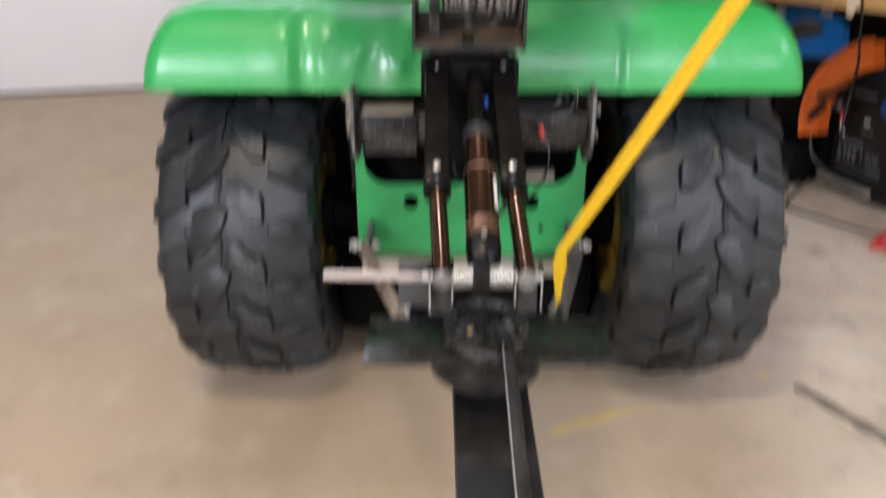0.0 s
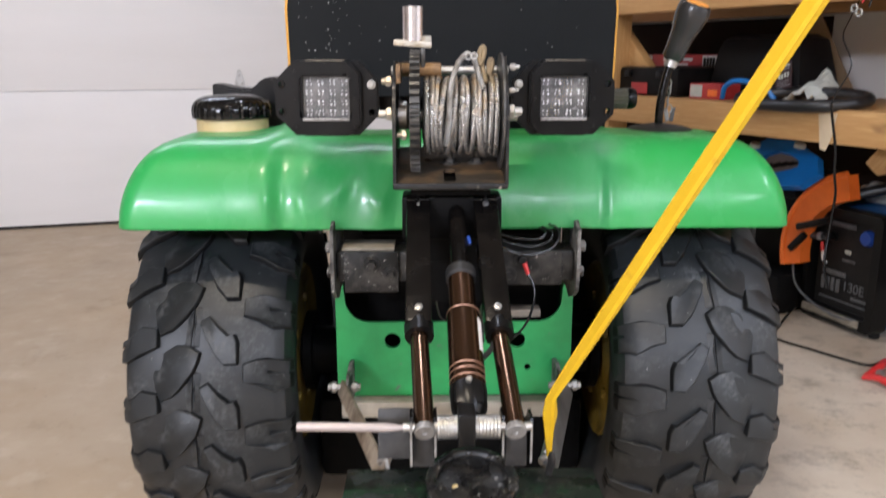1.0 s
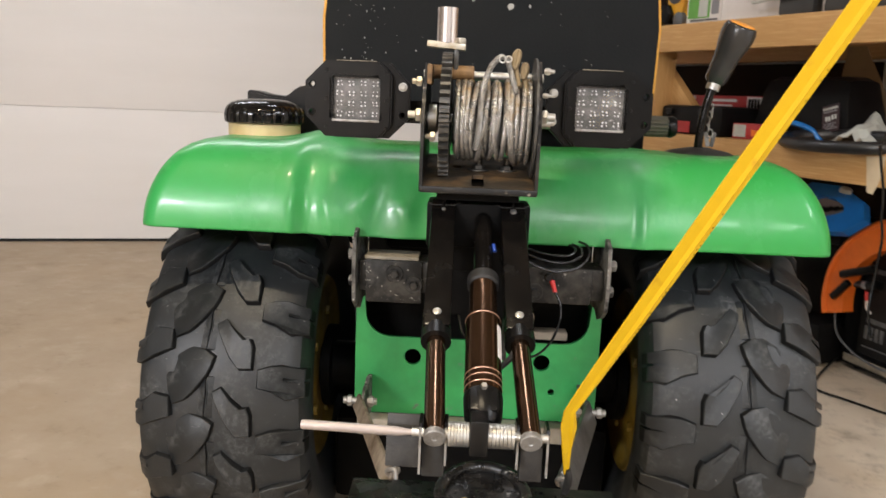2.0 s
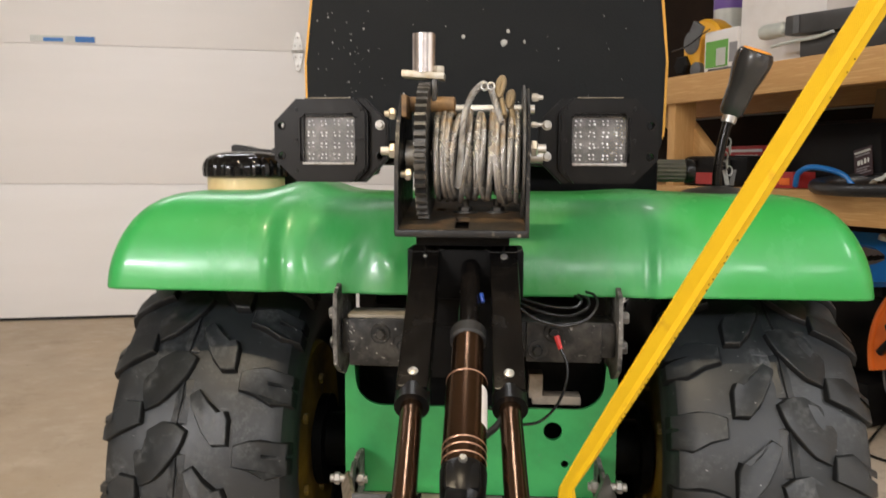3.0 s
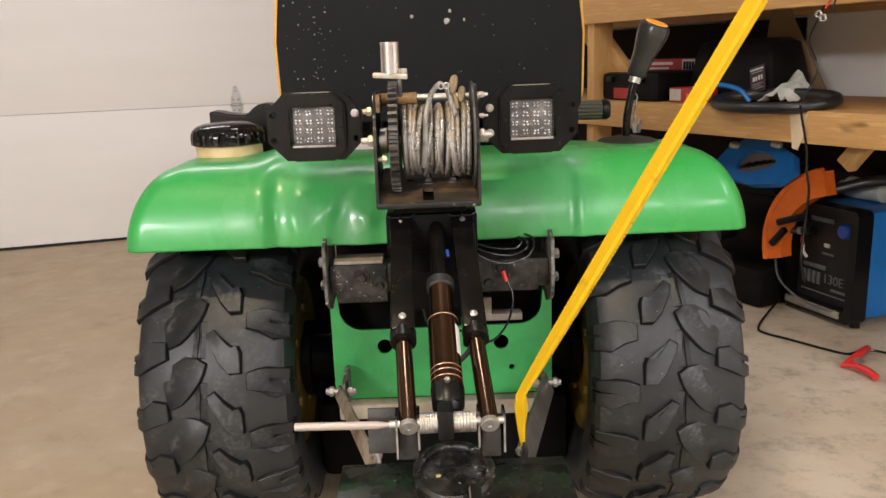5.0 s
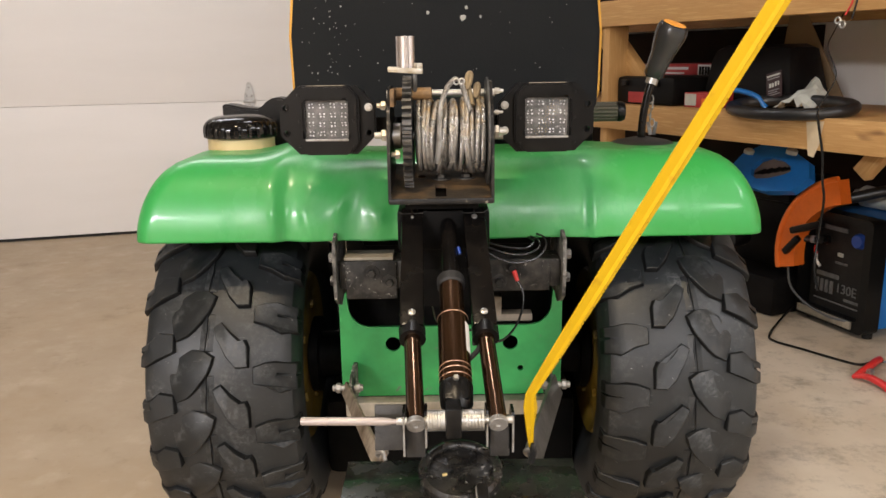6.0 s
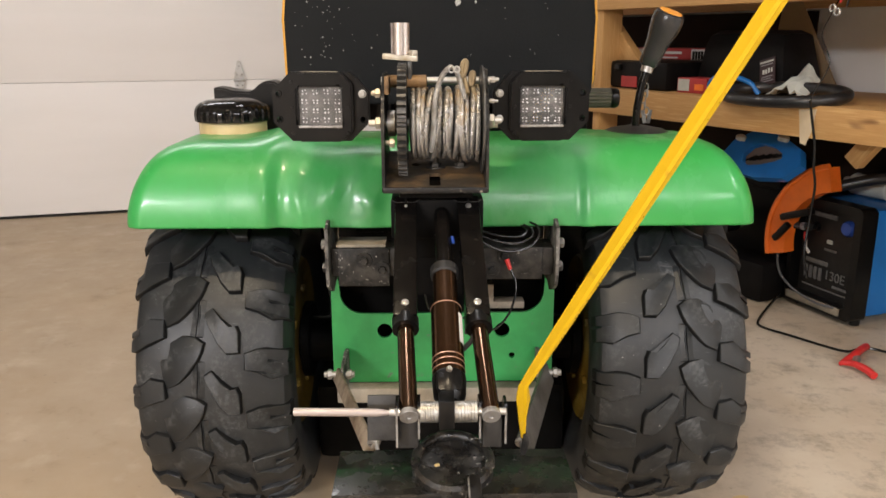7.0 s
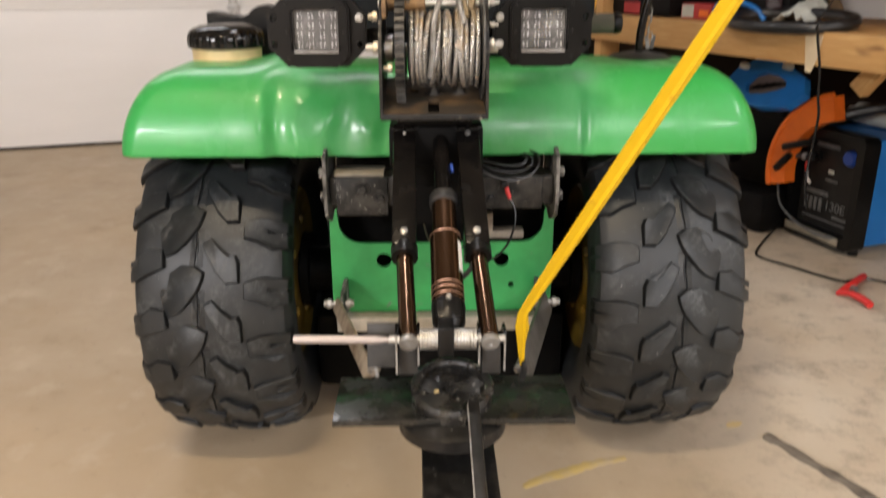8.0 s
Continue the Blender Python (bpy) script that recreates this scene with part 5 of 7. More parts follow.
def add_twisted(bm, points, rad, lay):
    """A rope of four strands laid round one another along a smooth line."""
    line = smooth_path([Vector(p) for p in points], 16)
    for lobe in range(4):
        strand, run = [], 0.0
        for i, p in enumerate(line):
            way = (line[min(i + 1, len(line) - 1)] - line[max(i - 1, 0)]).normalized()
            run += (p - line[max(i - 1, 0)]).length
            side_v = way.cross(Vector((0, -1, 0.01))).normalized()
            up_v = way.cross(side_v).normalized()
            tw = run / lay * 2 * math.pi + lobe * math.pi / 2
            strand.append(p + (side_v * math.cos(tw) + up_v * math.sin(tw)) * rad * 0.56)
        add_tube(bm, strand, rad * 0.47, seg=6, steps=0)


bm = fresh()
add_twisted(bm, [(-0.018, WY - 0.040, 0.752), (-0.016, WY - 0.048, 0.768), (-0.014, WY - 0.052, 0.790), (-0.012, WY - 0.048, 0.822), (-0.004, WY - 0.038, 0.848), (0.006, WY - 0.033, 0.860), (0.012, WY - 0.032, 0.861)], 0.0037, 0.021)
add_twisted(bm, [(0.015, WY - 0.032, 0.860), (0.019, WY - 0.030, 0.848), (0.024, WY - 0.032, 0.834), (0.028, WY - 0.040, 0.820)], 0.0036, 0.021)
part("rope_end", bm, OLD_ZINC, winch, "loose end of the rope bent into a loop")
for cx, w, hgt, z0, lean in ((0.0262, 0.0052, 0.020, 0.8490, 0.002), (0.0372, 0.0040, 0.016, 0.8380, 0.001)):
    bm = fresh()
    loop = [(cx + w * 0.5 * math.cos(radians(a)) * (1.0 + 0.3 * math.sin(radians(a))) + lean * math.sin(radians(a)), WY - 0.022 + 0.004 * math.sin(radians(a)), z0 + hgt / 2 * (1 + math.sin(radians(a)))) for a in range(0, 361, 24)]
    add_tube(bm, loop, 0.0033, seg=10, steps=3, closed=True)
    add_tube(bm, [(cx, WY - 0.022, z0 + 0.002), (cx + 0.003, WY - 0.028, z0 - 0.012), (cx + 0.005, WY - 0.036, z0 - 0.022)], 0.0032, seg=10)
    part("rope_eye", bm, TAN_ROPE, winch, "tan rope eye standing over the drum")
for x in (0.0095, 0.0165):
    bm = fresh()
    ring = [(x + 0.0037 * math.cos(radians(a)), WY - 0.036, 0.8585 + 0.0037 * math.sin(radians(a))) for a in range(0, 361, 30)]
    add_tube(bm, ring, 0.0012, seg=8, steps=2, closed=True)
    part("crimp", bm, ZINC, winch, "bright crimp ring")
# crank socket
bm = fresh()
add_turned(bm, (-0.0580, -0.430, 0.8765), (0, 0, 1), [(0, 0.0128), (0.034, 0.0128), (0.0415, 0.0131), (0.0418, 0.0107), (0.020, 0.0105), (0.020, 0)], seg=28)
part("crank_socket", bm, CHROME, winch, "polished steel crank socket")
bm = fresh()
add_box(bm, (-0.0585, -0.428, 0.8735), (0.047, 0.026, 0.0075), Matrix.Rotation(radians(4), 3, "Y"), bev=0.0015)
add_box(bm, (-0.0415, -0.435, 0.879), (0.010, 0.010, 0.008), Matrix.Rotation(radians(35), 3, "Z"), bev=0.002)
part("socket_plate", bm, YELLOW_ZINC, winch, "grimy zinc plate under the socket")
bm = fresh()
add_box(bm, (-0.0460, -0.430, 0.858), (0.006, 0.016, 0.030), bev=0.002)
part("pawl", bm, DULL_STEEL, winch, "dark steel pawl over the gear")
bm = fresh()
add_turned(bm, (-0.074, -0.430, 0.842), (1, 0, 0), [(0, 0.0085), (0.05, 0.0085), (0.051, 0.006)], seg=20)
add_box(bm, (-0.076, -0.440, 0.838), (0.006, 0.05, 0.024), bev=0.002)
part("pinion_sleeve", bm, TAN_RUST, winch, "rusty pinion sleeve")
for x, y, z, s, r, m in ((-0.084, -0.470, 0.829, -1, 0.0065, YELLOW_ZINC), (-0.084, -0.470, 0.790, -1, 0.0085, YELLOW_ZINC), (-0.066, -0.478, 0.765, -1, 0.0065, YELLOW_ZINC),
                         (0.059, -0.470, 0.846, 1, 0.0046, ZINC), (0.059, -0.465, 0.818, 1, 0.0034, ZINC), (0.059, -0.468, 0.793, 1, 0.0092, ZINC)):
    bm = fresh()
    hex_head(bm, (x + s * 0.001, y, z), (s, 0, 0), r, 0.006)
    add_cyl(bm, (x, y, z), (x + s * (0.012 if r < 0.007 else 0.016), y, z), r * 0.6, r * 0.5, seg=14)
    part("nut", bm, m, winch, "zinc nut on a bolt")

# ---- work lights ----
REFLECTOR = surface("reflector_board", (0.040, 0.038, 0.036), 0.35, 0.1, second=(0.13, 0.125, 0.115), big=34, cover=(0.46, 0.72), fine=300, third=(0.24, 0.23, 0.22), third_at=(0.62, 0.74), third_scale=140)


led_rng = random.Random(17)


def work_light(cx, tilt):
    lamp = thing("work_light", (cx, -0.36, 0.757), "square black LED work light with a flush flange", "work light", "pair of work lights")
    cz, y = 0.804, -0.366
    bm = fresh()
    w, h, c = 0.0695, 0.0490, 0.027
    octa = [(-w, -h + c), (-w + c, -h), (w - c, -h), (w, -h + c), (w, h - c), (w - c, h), (-w + c, h), (-w, h - c)]
    hole = rounded_rect(-0.0315, -0.0265, 0.0315, 0.0285, 0.003)
    ears = [ring_points(sx * 0.0600, sz * 0.018, 0.0036, 12) for sx in (-1, 1) for sz in (-1, 1)]
    place = Matrix.Translation((cx, y, cz)) @ pose(0, 0, 0, 0, 0, tilt) @ UPRIGHT
    add_prism(bm, octa, 0.010, place, [hole[::-1]] + [e[::-1] for e in ears])
    es = [e for e in bm.edges if len(e.link_faces) == 2 and e.calc_face_angle(0) > 1.2 and e.calc_length() > 0.02]
    bmesh.ops.bevel(bm, geom=es, offset=0.002, segments=2, affect="EDGES")
    part("flange", bm, HOUSING, lamp, "black cast flange with cut corners")
    bm = fresh()
    c2 = 0.016
    face = [(-0.047, -h + c2), (-0.047 + c2, -h), (0.047 - c2, -h), (0.047, -h + c2), (0.047, h - c2), (0.047 - c2, h), (-0.047 + c2, h), (-0.047, h - c2)]
    add_prism(bm, face, 0.010, place @ Matrix.Translation((0, 0, 0.0102)), [hole[::-1]])
    es = [e for e in bm.edges if len(e.link_faces) == 2 and e.calc_face_angle(0) > 0.7 and e.calc_length() > 0.008]
    bmesh.ops.bevel(bm, geom=es, offset=0.0025, segments=2, affect="EDGES")
    part("face_block", bm, HOUSING, lamp, "raised black face, dusty on top")
    m = Matrix.Translation((cx, y - 0.010, cz)) @ pose(0, 0, 0, 0, 0, tilt)
    bm = fresh()
    m0 = Matrix.Translation((cx, y, cz)) @ pose(0, 0, 0, 0, 0, tilt)
    vs = add_box(bm, (0, 0.030, 0), (0.095, 0.056, 0.082), bev=0.006)
    bmesh.ops.transform(bm, matrix=m0, verts=bm.verts[:])
    part("housing", bm, HOUSING, lamp)
    bm = fresh()
    add_box(bm, (0, 0.0005, 0.001), (0.0625, 0.003, 0.0545))
    bmesh.ops.transform(bm, matrix=m, verts=bm.verts[:])
    part("reflector", bm, REFLECTOR, lamp, "dull grey reflector board")
    bm = fresh()
    for i in range(4):
        for j in range(4):
            for dx, dz in ((-0.0026, 0.0022), (0.0026, 0.0022), (0.0026, -0.0022), (-0.0026, -0.0022)):
                bmesh.ops.create_uvsphere(bm, u_segments=8, v_segments=6, radius=led_rng.uniform(0.0008, 0.0016),
                                          matrix=m @ Matrix.Translation((-0.0235 + 0.0157 * i + dx + led_rng.uniform(-0.0007, 0.0007), -0.0015, -0.0188 + 0.0132 * j + dz + led_rng.uniform(-0.0007, 0.0007))))
    tagged(part("led_beads", bm, GLASS_LENS, lamp, "grid of small clear LED beads"), kind="stuff")
    bm = fresh()
    add_box(bm, (0, -0.0085, 0.001), (0.0615, 0.002, 0.0535))
    bmesh.ops.transform(bm, matrix=m, verts=bm.verts[:])
    cover = part("lens", bm, LENS_GLASS, lamp, "clear front lens")
    cover.visible_shadow = False
    bm = fresh()
    add_box(bm, (0, -0.0100, -0.0272), (0.062, 0.006, 0.0030), bev=0.0008)
    bmesh.ops.transform(bm, matrix=m, verts=bm.verts[:])
    part("lens_ledge", bm, OLD_ZINC, lamp, "bright lower lens edge")
    # pale strip stands in for the highlight on the dusty top edge
    bm = fresh()
    add_box(bm, (0, -0.0150, 0.0491), (0.052, 0.0075, 0.0008))
    bmesh.ops.transform(bm, matrix=m0, verts=bm.verts[:])
    part("edge_highlight", bm, BEIGE_BAR, lamp, "pale strip standing in for the top edge highlight", smooth=False)
    for sx in (-1, 1):
        for sz in (-1, 0, 1):
            bm = fresh()
            p = m @ Vector((sx * 0.0392, -0.0102, sz * 0.036))
            add_turned(bm, p, (0, -1, 0), [(0, 0.0024), (0.0008, 0.0020), (0.0008, 0.0)], seg=10)
            part("screw", bm, BLACK_PLASTIC, lamp)
        inner = sx * cx < 0
        for sz in (-1, 1):
            p = m0 @ Vector((sx * 0.0600, -0.0102, sz * 0.018))
            if inner and (sz > 0 or cx > 0):
                bm = fresh()
                add_turned(bm, p, (0, -1, 0), [(0, 0.0058), (0.0010, 0.0058), (0.0012, 0.003)], seg=16)
                hex_head(bm, p - Vector((0, 0.001, 0)), (0, -1, 0), 0.0046, 0.005)
                part("bolt", bm, ZINC, lamp, "bright hex bolt")
            else:
                bm = fresh()
                add_tube(bm, [p + Vector((0.0046 * math.cos(radians(a)), 0, 0.0046 * math.sin(radians(a)))) for a in range(0, 360, 30)], 0.0010, seg=6, steps=1, closed=True)
                part("hole_rim", bm, HOUSING, lamp, "raised rim round a bolt hole")
    return lamp


LENS_GLASS, ln, ll, lp = base("clear_lens", (1, 1, 1), 0.0)
lp.inputs["Transmission Weight"].default_value = 1.0
lp.inputs["IOR"].default_value = 1.2
work_light(-0.1740, -3)
work_light(0.1400, 2)
bracket = thing("light_bar", (0, -0.335, 0.75), "flat black steel bar that carries the two work lights", "bracket")
bm = fresh()
add_box(bm, (-0.012, -0.338, 0.790), (0.24, 0.006, 0.030), bev=0.001)
part("bar", bm, BLACK_PAINT, bracket)

# ---- ratchet strap ----
K = Vector((0.083, -0.712, 0.522))
T = Vector((0.300, -0.775, 0.934))
TOP = K + (T - K) * ((2.60 - K.z) / (T.z - K.z))


STRAP_WAY = (T - K).normalized()
STRAP_SIDE = STRAP_WAY.cross(Vector((0, -1, 0.25))).normalized()
STRAP_BACK = STRAP_WAY.cross(STRAP_SIDE).normalized()


def strap_frame(f):
    """The strap's middle and its sideways vector at a share f of its run; it untwists on the way up."""
    turn = radians(42 * math.exp(-f * 11) + 8 + 5 * math.sin(9 * f))
    return K + (TOP - K) * f, (STRAP_SIDE * math.cos(turn) + STRAP_BACK * math.sin(turn)).normalized()


def webbing():
    bm = fresh()
    low = Vector((0.086, -0.690, 0.450))
    first = strap_frame(0)[1]
    path = [(low, Vector((0.30, 0.9, 0.1)), 0.0055), (low + (K - low) * 0.35, Vector((0.55, 0.75, 0.1)), 0.0085), (low + (K - low) * 0.75, Vector((0.85, 0.45, -0.2)), 0.0095), (K, first, 0.0090)]
    for k in range(1, 120):
        p, s = strap_frame(k / 119)
        path.append((p, s, 0.0106 - 0.0016 * math.exp(-k * 0.9)))
    prev = None
    for p, s, w in path:
        s = s.normalized()
        n = s.cross(STRAP_WAY).normalized() * 0.0008
        row = [bm.verts.new(p + s * w + n * 0.6), bm.verts.new(p + s * w * 0.80 + n), bm.verts.new(p + s * w * 0.34 + n * 4.2), bm.verts.new(p + s * w * 0.02 + n * 1.4), bm.verts.new(p - s * w + n * 0.8),
               bm.verts.new(p - s * w - n), bm.verts.new(p + s * w - n)]
        if prev:
            for j in range(7):
                bm.faces.new((prev[j], prev[(j + 1) % 7], row[(j + 1) % 7], row[j]))
        else:
            bm.faces.new(row[::-1])
        prev = row
    bm.faces.new(prev)
    bmesh.ops.recalc_face_normals(bm, faces=bm.faces[:])
    return bm


strap = thing("tie_strap", K, "taut yellow webbing strap with black edge print tied to the lift", "strap")
part("webbing", webbing(), STRAP, strap, angle=20)
bm = fresh()
srng = random.Random(21)
for k in range(150):
    f = 0.02 + 0.30 * k / 150
    if srng.random() < (0.5 if f < 0.12 else 0.85) or 0.10 < f < 0.13 or 0.21 < f < 0.24:
        continue
    p, s = strap_frame(f)
    n = s.cross(STRAP_WAY).normalized()
    ln = srng.uniform(0.0005, 0.0018)
    for sgn in (1, -1):
        c = p + s * (0.0090 + srng.uniform(-0.0006, 0.0006)) + n * 0.0012 * sgn
        rot_s = Matrix((s, n, STRAP_WAY)).transposed()
        add_box(bm, c, (srng.uniform(0.0003, 0.0008), 0.0006, ln), rot_s)
tagged(part("edge_print", bm, WIRE, strap, "worn black print along one edge", smooth=False), kind="stuff")
hook = fresh()
add_tube(hook, [(0.087, -0.690, 0.453), (0.090, -0.687, 0.440), (0.088, -0.682, 0.424)], 0.0042, seg=10)
part("hook", hook, DARK_STEEL, strap, "dark steel strap hook")

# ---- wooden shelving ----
DARK_BACKING = surface("dark_backing", (0.014, 0.008, 0.005), 0.8, spec=0.15, second=(0.022, 0.012, 0.007), big=5, fine=120)
shelving = thing("wooden_shelving", shelf_at(0.5, 0.25, 0), "rough pine lumber shelving against the garage wall", "shelving")
S0, S1, DEPTH = -1.05, 2.35, 0.60
for z in (0.672, 1.036):
    for d in (0.019, DEPTH):
        bm = fresh()
        add_box(bm, (0, 0, 0), (S1 - S0, 0.038, 0.089), bev=0.003)
        ob = part("rail", bm, LUMBER, shelving, "pine two-by-four rail")
        ob.matrix_basis = Matrix.Translation(shelf_at((S0 + S1) / 2, d, z)) @ SHELF_ROT.to_4x4()
    bm = fresh()
    add_box(bm, (0, 0, 0), (S1 - S0, DEPTH - 0.044, 0.016), bev=0.001)
    ob = part("shelf_board", bm, LUMBER, shelving, "plywood shelf board")
    ob.matrix_basis = Matrix.Translation(shelf_at((S0 + S1) / 2, 0.02 + DEPTH / 2, z + 0.0365)) @ SHELF_ROT.to_4x4()
for s in (-0.085, 1.45):
    for d in ((0.060,) if s < 0 else (0.060, 0.555)):
        bm = fresh()
        tall = 1.07 if s < 0 else 2.0
        add_box(bm, (0, 0, 0), (tall, 0.038, 0.089), bev=0.003)
        ob = part("post", bm, LUMBER, shelving, "pine post")
        ob.matrix_basis = Matrix.Translation(shelf_at(s, d, tall / 2)) @ SHELF_ROT.to_4x4() @ pose(0, 0, 0, 0, 90, 0) @ pose(0, 0, 0, 90, 0, 0)
for s, t in ((-0.085, 1), (1.45, -1)):
    bm = fresh()
    add_box(bm, (0, 0, 0), (0.36, 0.036, 0.095), bev=0.003)
    ob = part("brace", bm, LUMBER, shelving, "short diagonal brace")
    ob.matrix_basis = Matrix.Translation(shelf_at(s - 0.025 if t > 0 else s - 0.085, 0.115 if t > 0 else 0.110, 0.888 if t > 0 else 0.918)) @ SHELF_ROT.to_4x4() @ pose(0, 0, 0, 0, t * 42, 0)

bm = fresh()
add_box(bm, (0, 0, 0), (0.11, 0.036, 0.050), bev=0.003)
ob = part("brace", bm, LUMBER, shelving, "short diagonal brace")
ob.matrix_basis = Matrix.Translation(shelf_at(0.935, 0.14, 0.600)) @ SHELF_ROT.to_4x4() @ pose(0, 0, 0, 0, -52, 0)

# lowest panel is added; its dark brown stands in for shade under the shelf
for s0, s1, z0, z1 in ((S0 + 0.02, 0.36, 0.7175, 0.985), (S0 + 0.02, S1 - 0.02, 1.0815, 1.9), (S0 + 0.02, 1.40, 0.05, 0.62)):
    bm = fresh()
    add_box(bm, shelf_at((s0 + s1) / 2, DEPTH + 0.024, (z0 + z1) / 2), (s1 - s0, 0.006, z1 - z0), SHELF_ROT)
    part("back_panel", bm, DARK_BACKING, shelving, "dark brown back panel", smooth=False)


def shelf_box(name, s0, s1, d0, d1, z0, z1, material, label, category, bev=0.004, turn=0.0, group=""):
    ob = thing(name, shelf_at((s0 + s1) / 2, (d0 + d1) / 2, z0), label, category, group)
    bm = fresh()
    add_box(bm, shelf_at((s0 + s1) / 2, (d0 + d1) / 2, (z0 + z1) / 2), (s1 - s0, d1 - d0, z1 - z0), SHELF_ROT @ Matrix.Rotation(radians(turn), 3, "Z"), bev=bev)
    part("body", bm, material, ob)
    return ob


def face_patch(parent, name, s0, s1, d, z0, z1, material, label="", thick=0.002):
    bm = fresh()
    add_box(bm, shelf_at((s0 + s1) / 2, d - thick / 2, (z0 + z1) / 2), (s1 - s0, thick, z1 - z0), SHELF_ROT)
    return part(name, bm, material, parent, label, smooth=False)


MID, TOPZ = 0.7175, 1.0815
# middle shelf
box = shelf_box("tool_case", -0.066, 0.230, 0.055, 0.32, MID, MID + 0.098, DARK_CASE, "black moulded tool case with a red label", "tool case", bev=0.018)
face_patch(box, "case_label", 0.004, 0.086, 0.055, MID + 0.006, MID + 0.044, RED_CARD, "faded red label")
for ds in (-0.01, 0.15):
    bm = fresh()
    add_box(bm, shelf_at(ds, 0.048, MID + 0.075), (0.03, 0.014, 0.02), SHELF_ROT, bev=0.003)
    part("latch", bm, BLACK_PLASTIC, box)
shelf_box("large_case", -0.30, 0.30, 0.33, 0.49, MID, MID + 0.088, DARK_CASE, "long black case lying at the back of the shelf", "case", bev=0.01)
red = shelf_box("red_carton", -0.293, 0.134, 0.335, 0.45, MID + 0.088, MID + 0.138, RED_CARD, "long red carton with white ends and print", "carton", bev=0.002)
face_patch(red, "white_end", -0.291, -0.205, 0.335, MID + 0.091, MID + 0.135, WHITE_CARD, "white printed end")
face_patch(red, "white_end", 0.058, 0.132, 0.335, MID + 0.091, MID + 0.135, WHITE_CARD, "white printed end")
for k in range(4):
    face_patch(red, "print_bar", 0.066 + 0.014 * k, 0.076 + 0.014 * k, 0.3328, MID + 0.098, MID + 0.128, DARK_CASE)
face_patch(red, "print_bar", -0.14, 0.01, 0.3328, MID + 0.116, MID + 0.126, WHITE_CARD)
face_patch(red, "print_bar", -0.12, -0.01, 0.3328, MID + 0.100, MID + 0.106, WHITE_CARD)
small = shelf_box("small_carton", 0.27, 0.40, 0.07, 0.16, MID, MID + 0.048, RED_CARD, "small orange and red blister carton", "carton", bev=0.002)
face_patch(small, "print_block", 0.275, 0.325, 0.07, MID + 0.006, MID + 0.044, CLEAR_GREY, "pale printed block")
face_patch(small, "print_block", 0.35, 0.39, 0.07, MID + 0.010, MID + 0.030, ORANGE)

# soft tool bag with a printed label
bag = thing("tool_bag", shelf_at(0.44, 0.30, MID), "big black fabric tool bag with a small printed label", "bag")
bm = fresh()
vs = add_box(bm, (0, 0, 0.10), (0.40, 0.20, 0.20), bev=0.05)
for v in bm.verts:
    v.co.x *= 1 - 0.25 * (v.co.z / 0.24)
    v.co.y *= 1 - 0.35 * (v.co.z / 0.24)
    v.co += Vector((noise.noise(v.co * 9), noise.noise(v.co * 11 + Vector((3, 1, 2))), 0)) * 0.012
bmesh.ops.transform(bm, matrix=Matrix.Translation(shelf_at(0.42, 0.27, MID)) @ SHELF_ROT.to_4x4(), verts=bm.verts[:])
part("bag_body", bm, DARK_CASE, bag)
LABEL_M = Matrix.Translation(shelf_at(0.568, 0.150, MID + 0.076)) @ SHELF_ROT.to_4x4() @ pose(0, 0, 0, -10, -15, 0)
bm = fresh()
add_box(bm, (0, 0, 0), (0.058, 0.003, 0.082), bev=0.001)
bmesh.ops.transform(bm, matrix=LABEL_M, verts=bm.verts[:])
label_ob = part("bag_label", bm, surface("maroon_label", (0.028, 0.010, 0.011), 0.5), bag, "dark red label with pale print")
for x, z, w, h in ((0, 0.030, 0.050, 0.005), (0, 0.021, 0.044, 0.003), (-0.013, 0.000, 0.007, 0.013), (-0.003, 0.000, 0.006, 0.013), (0.008, 0.002, 0.006, 0.014), (0.018, 0.002, 0.004, 0.013), (0, -0.016, 0.040, 0.002), (-0.004, -0.023, 0.034, 0.002),
                   (0.002, -0.030, 0.042, 0.002)):
    bm = fresh()
    add_box(bm, (x, -0.0026, z), (w, 0.002, h))
    bmesh.ops.transform(bm, matrix=LABEL_M, verts=bm.verts[:])
    part("print_bar", bm, GREY_CARD if h < 0.004 else CLEAR_GREY, label_ob, smooth=False)

card = thing("cardboard_sheet", shelf_at(0.52, 0.40, MID), "brown cardboard sheet with a slanting edge leaning at the back", "cardboard")
bm = fresh()
add_prism(bm, [(-0.14, 0.0), (0.13, 0.0), (0.135, 0.02), (-0.075, 0.31), (-0.14, 0.31)], 0.004, Matrix.Translation(shelf_at(0.49, 0.41, MID)) @ SHELF_ROT.to_4x4() @ pose(0, 0, 0, -9, 0, 0) @ UPRIGHT)
part("sheet", bm, CARDBOARD, card, smooth=False)
# crumpled paper and pale wrapping
paper = thing("crumpled_paper", shelf_at(0.70, 0.16, MID), "crumpled white paper wrapping on the shelf", "paper")
bm = fresh()
rows_p = []
for i in range(9):
    row = []
    for j in range(7):
        s, d = 0.595 + 0.0145 * i, 0.12 + 0.018 * j
        z = MID + 0.010 + 0.085 * max(0, math.sin(i / 8 * 2.9)) ** 1.4 * (0.25 + 0.75 * j / 6) + 0.020 * noise.noise(Vector((i * 0.9, j * 0.9, 4)))
        row.append(bm.verts.new(shelf_at(s, d, z)))
    rows_p.append(row)
for a, b in zip(rows_p, rows_p[1:]):
    for j in range(6):
        bm.faces.new((a[j], a[j + 1], b[j + 1], b[j]))
ob = part("sheet", bm, CLEAR_GREY, paper, smooth=False)
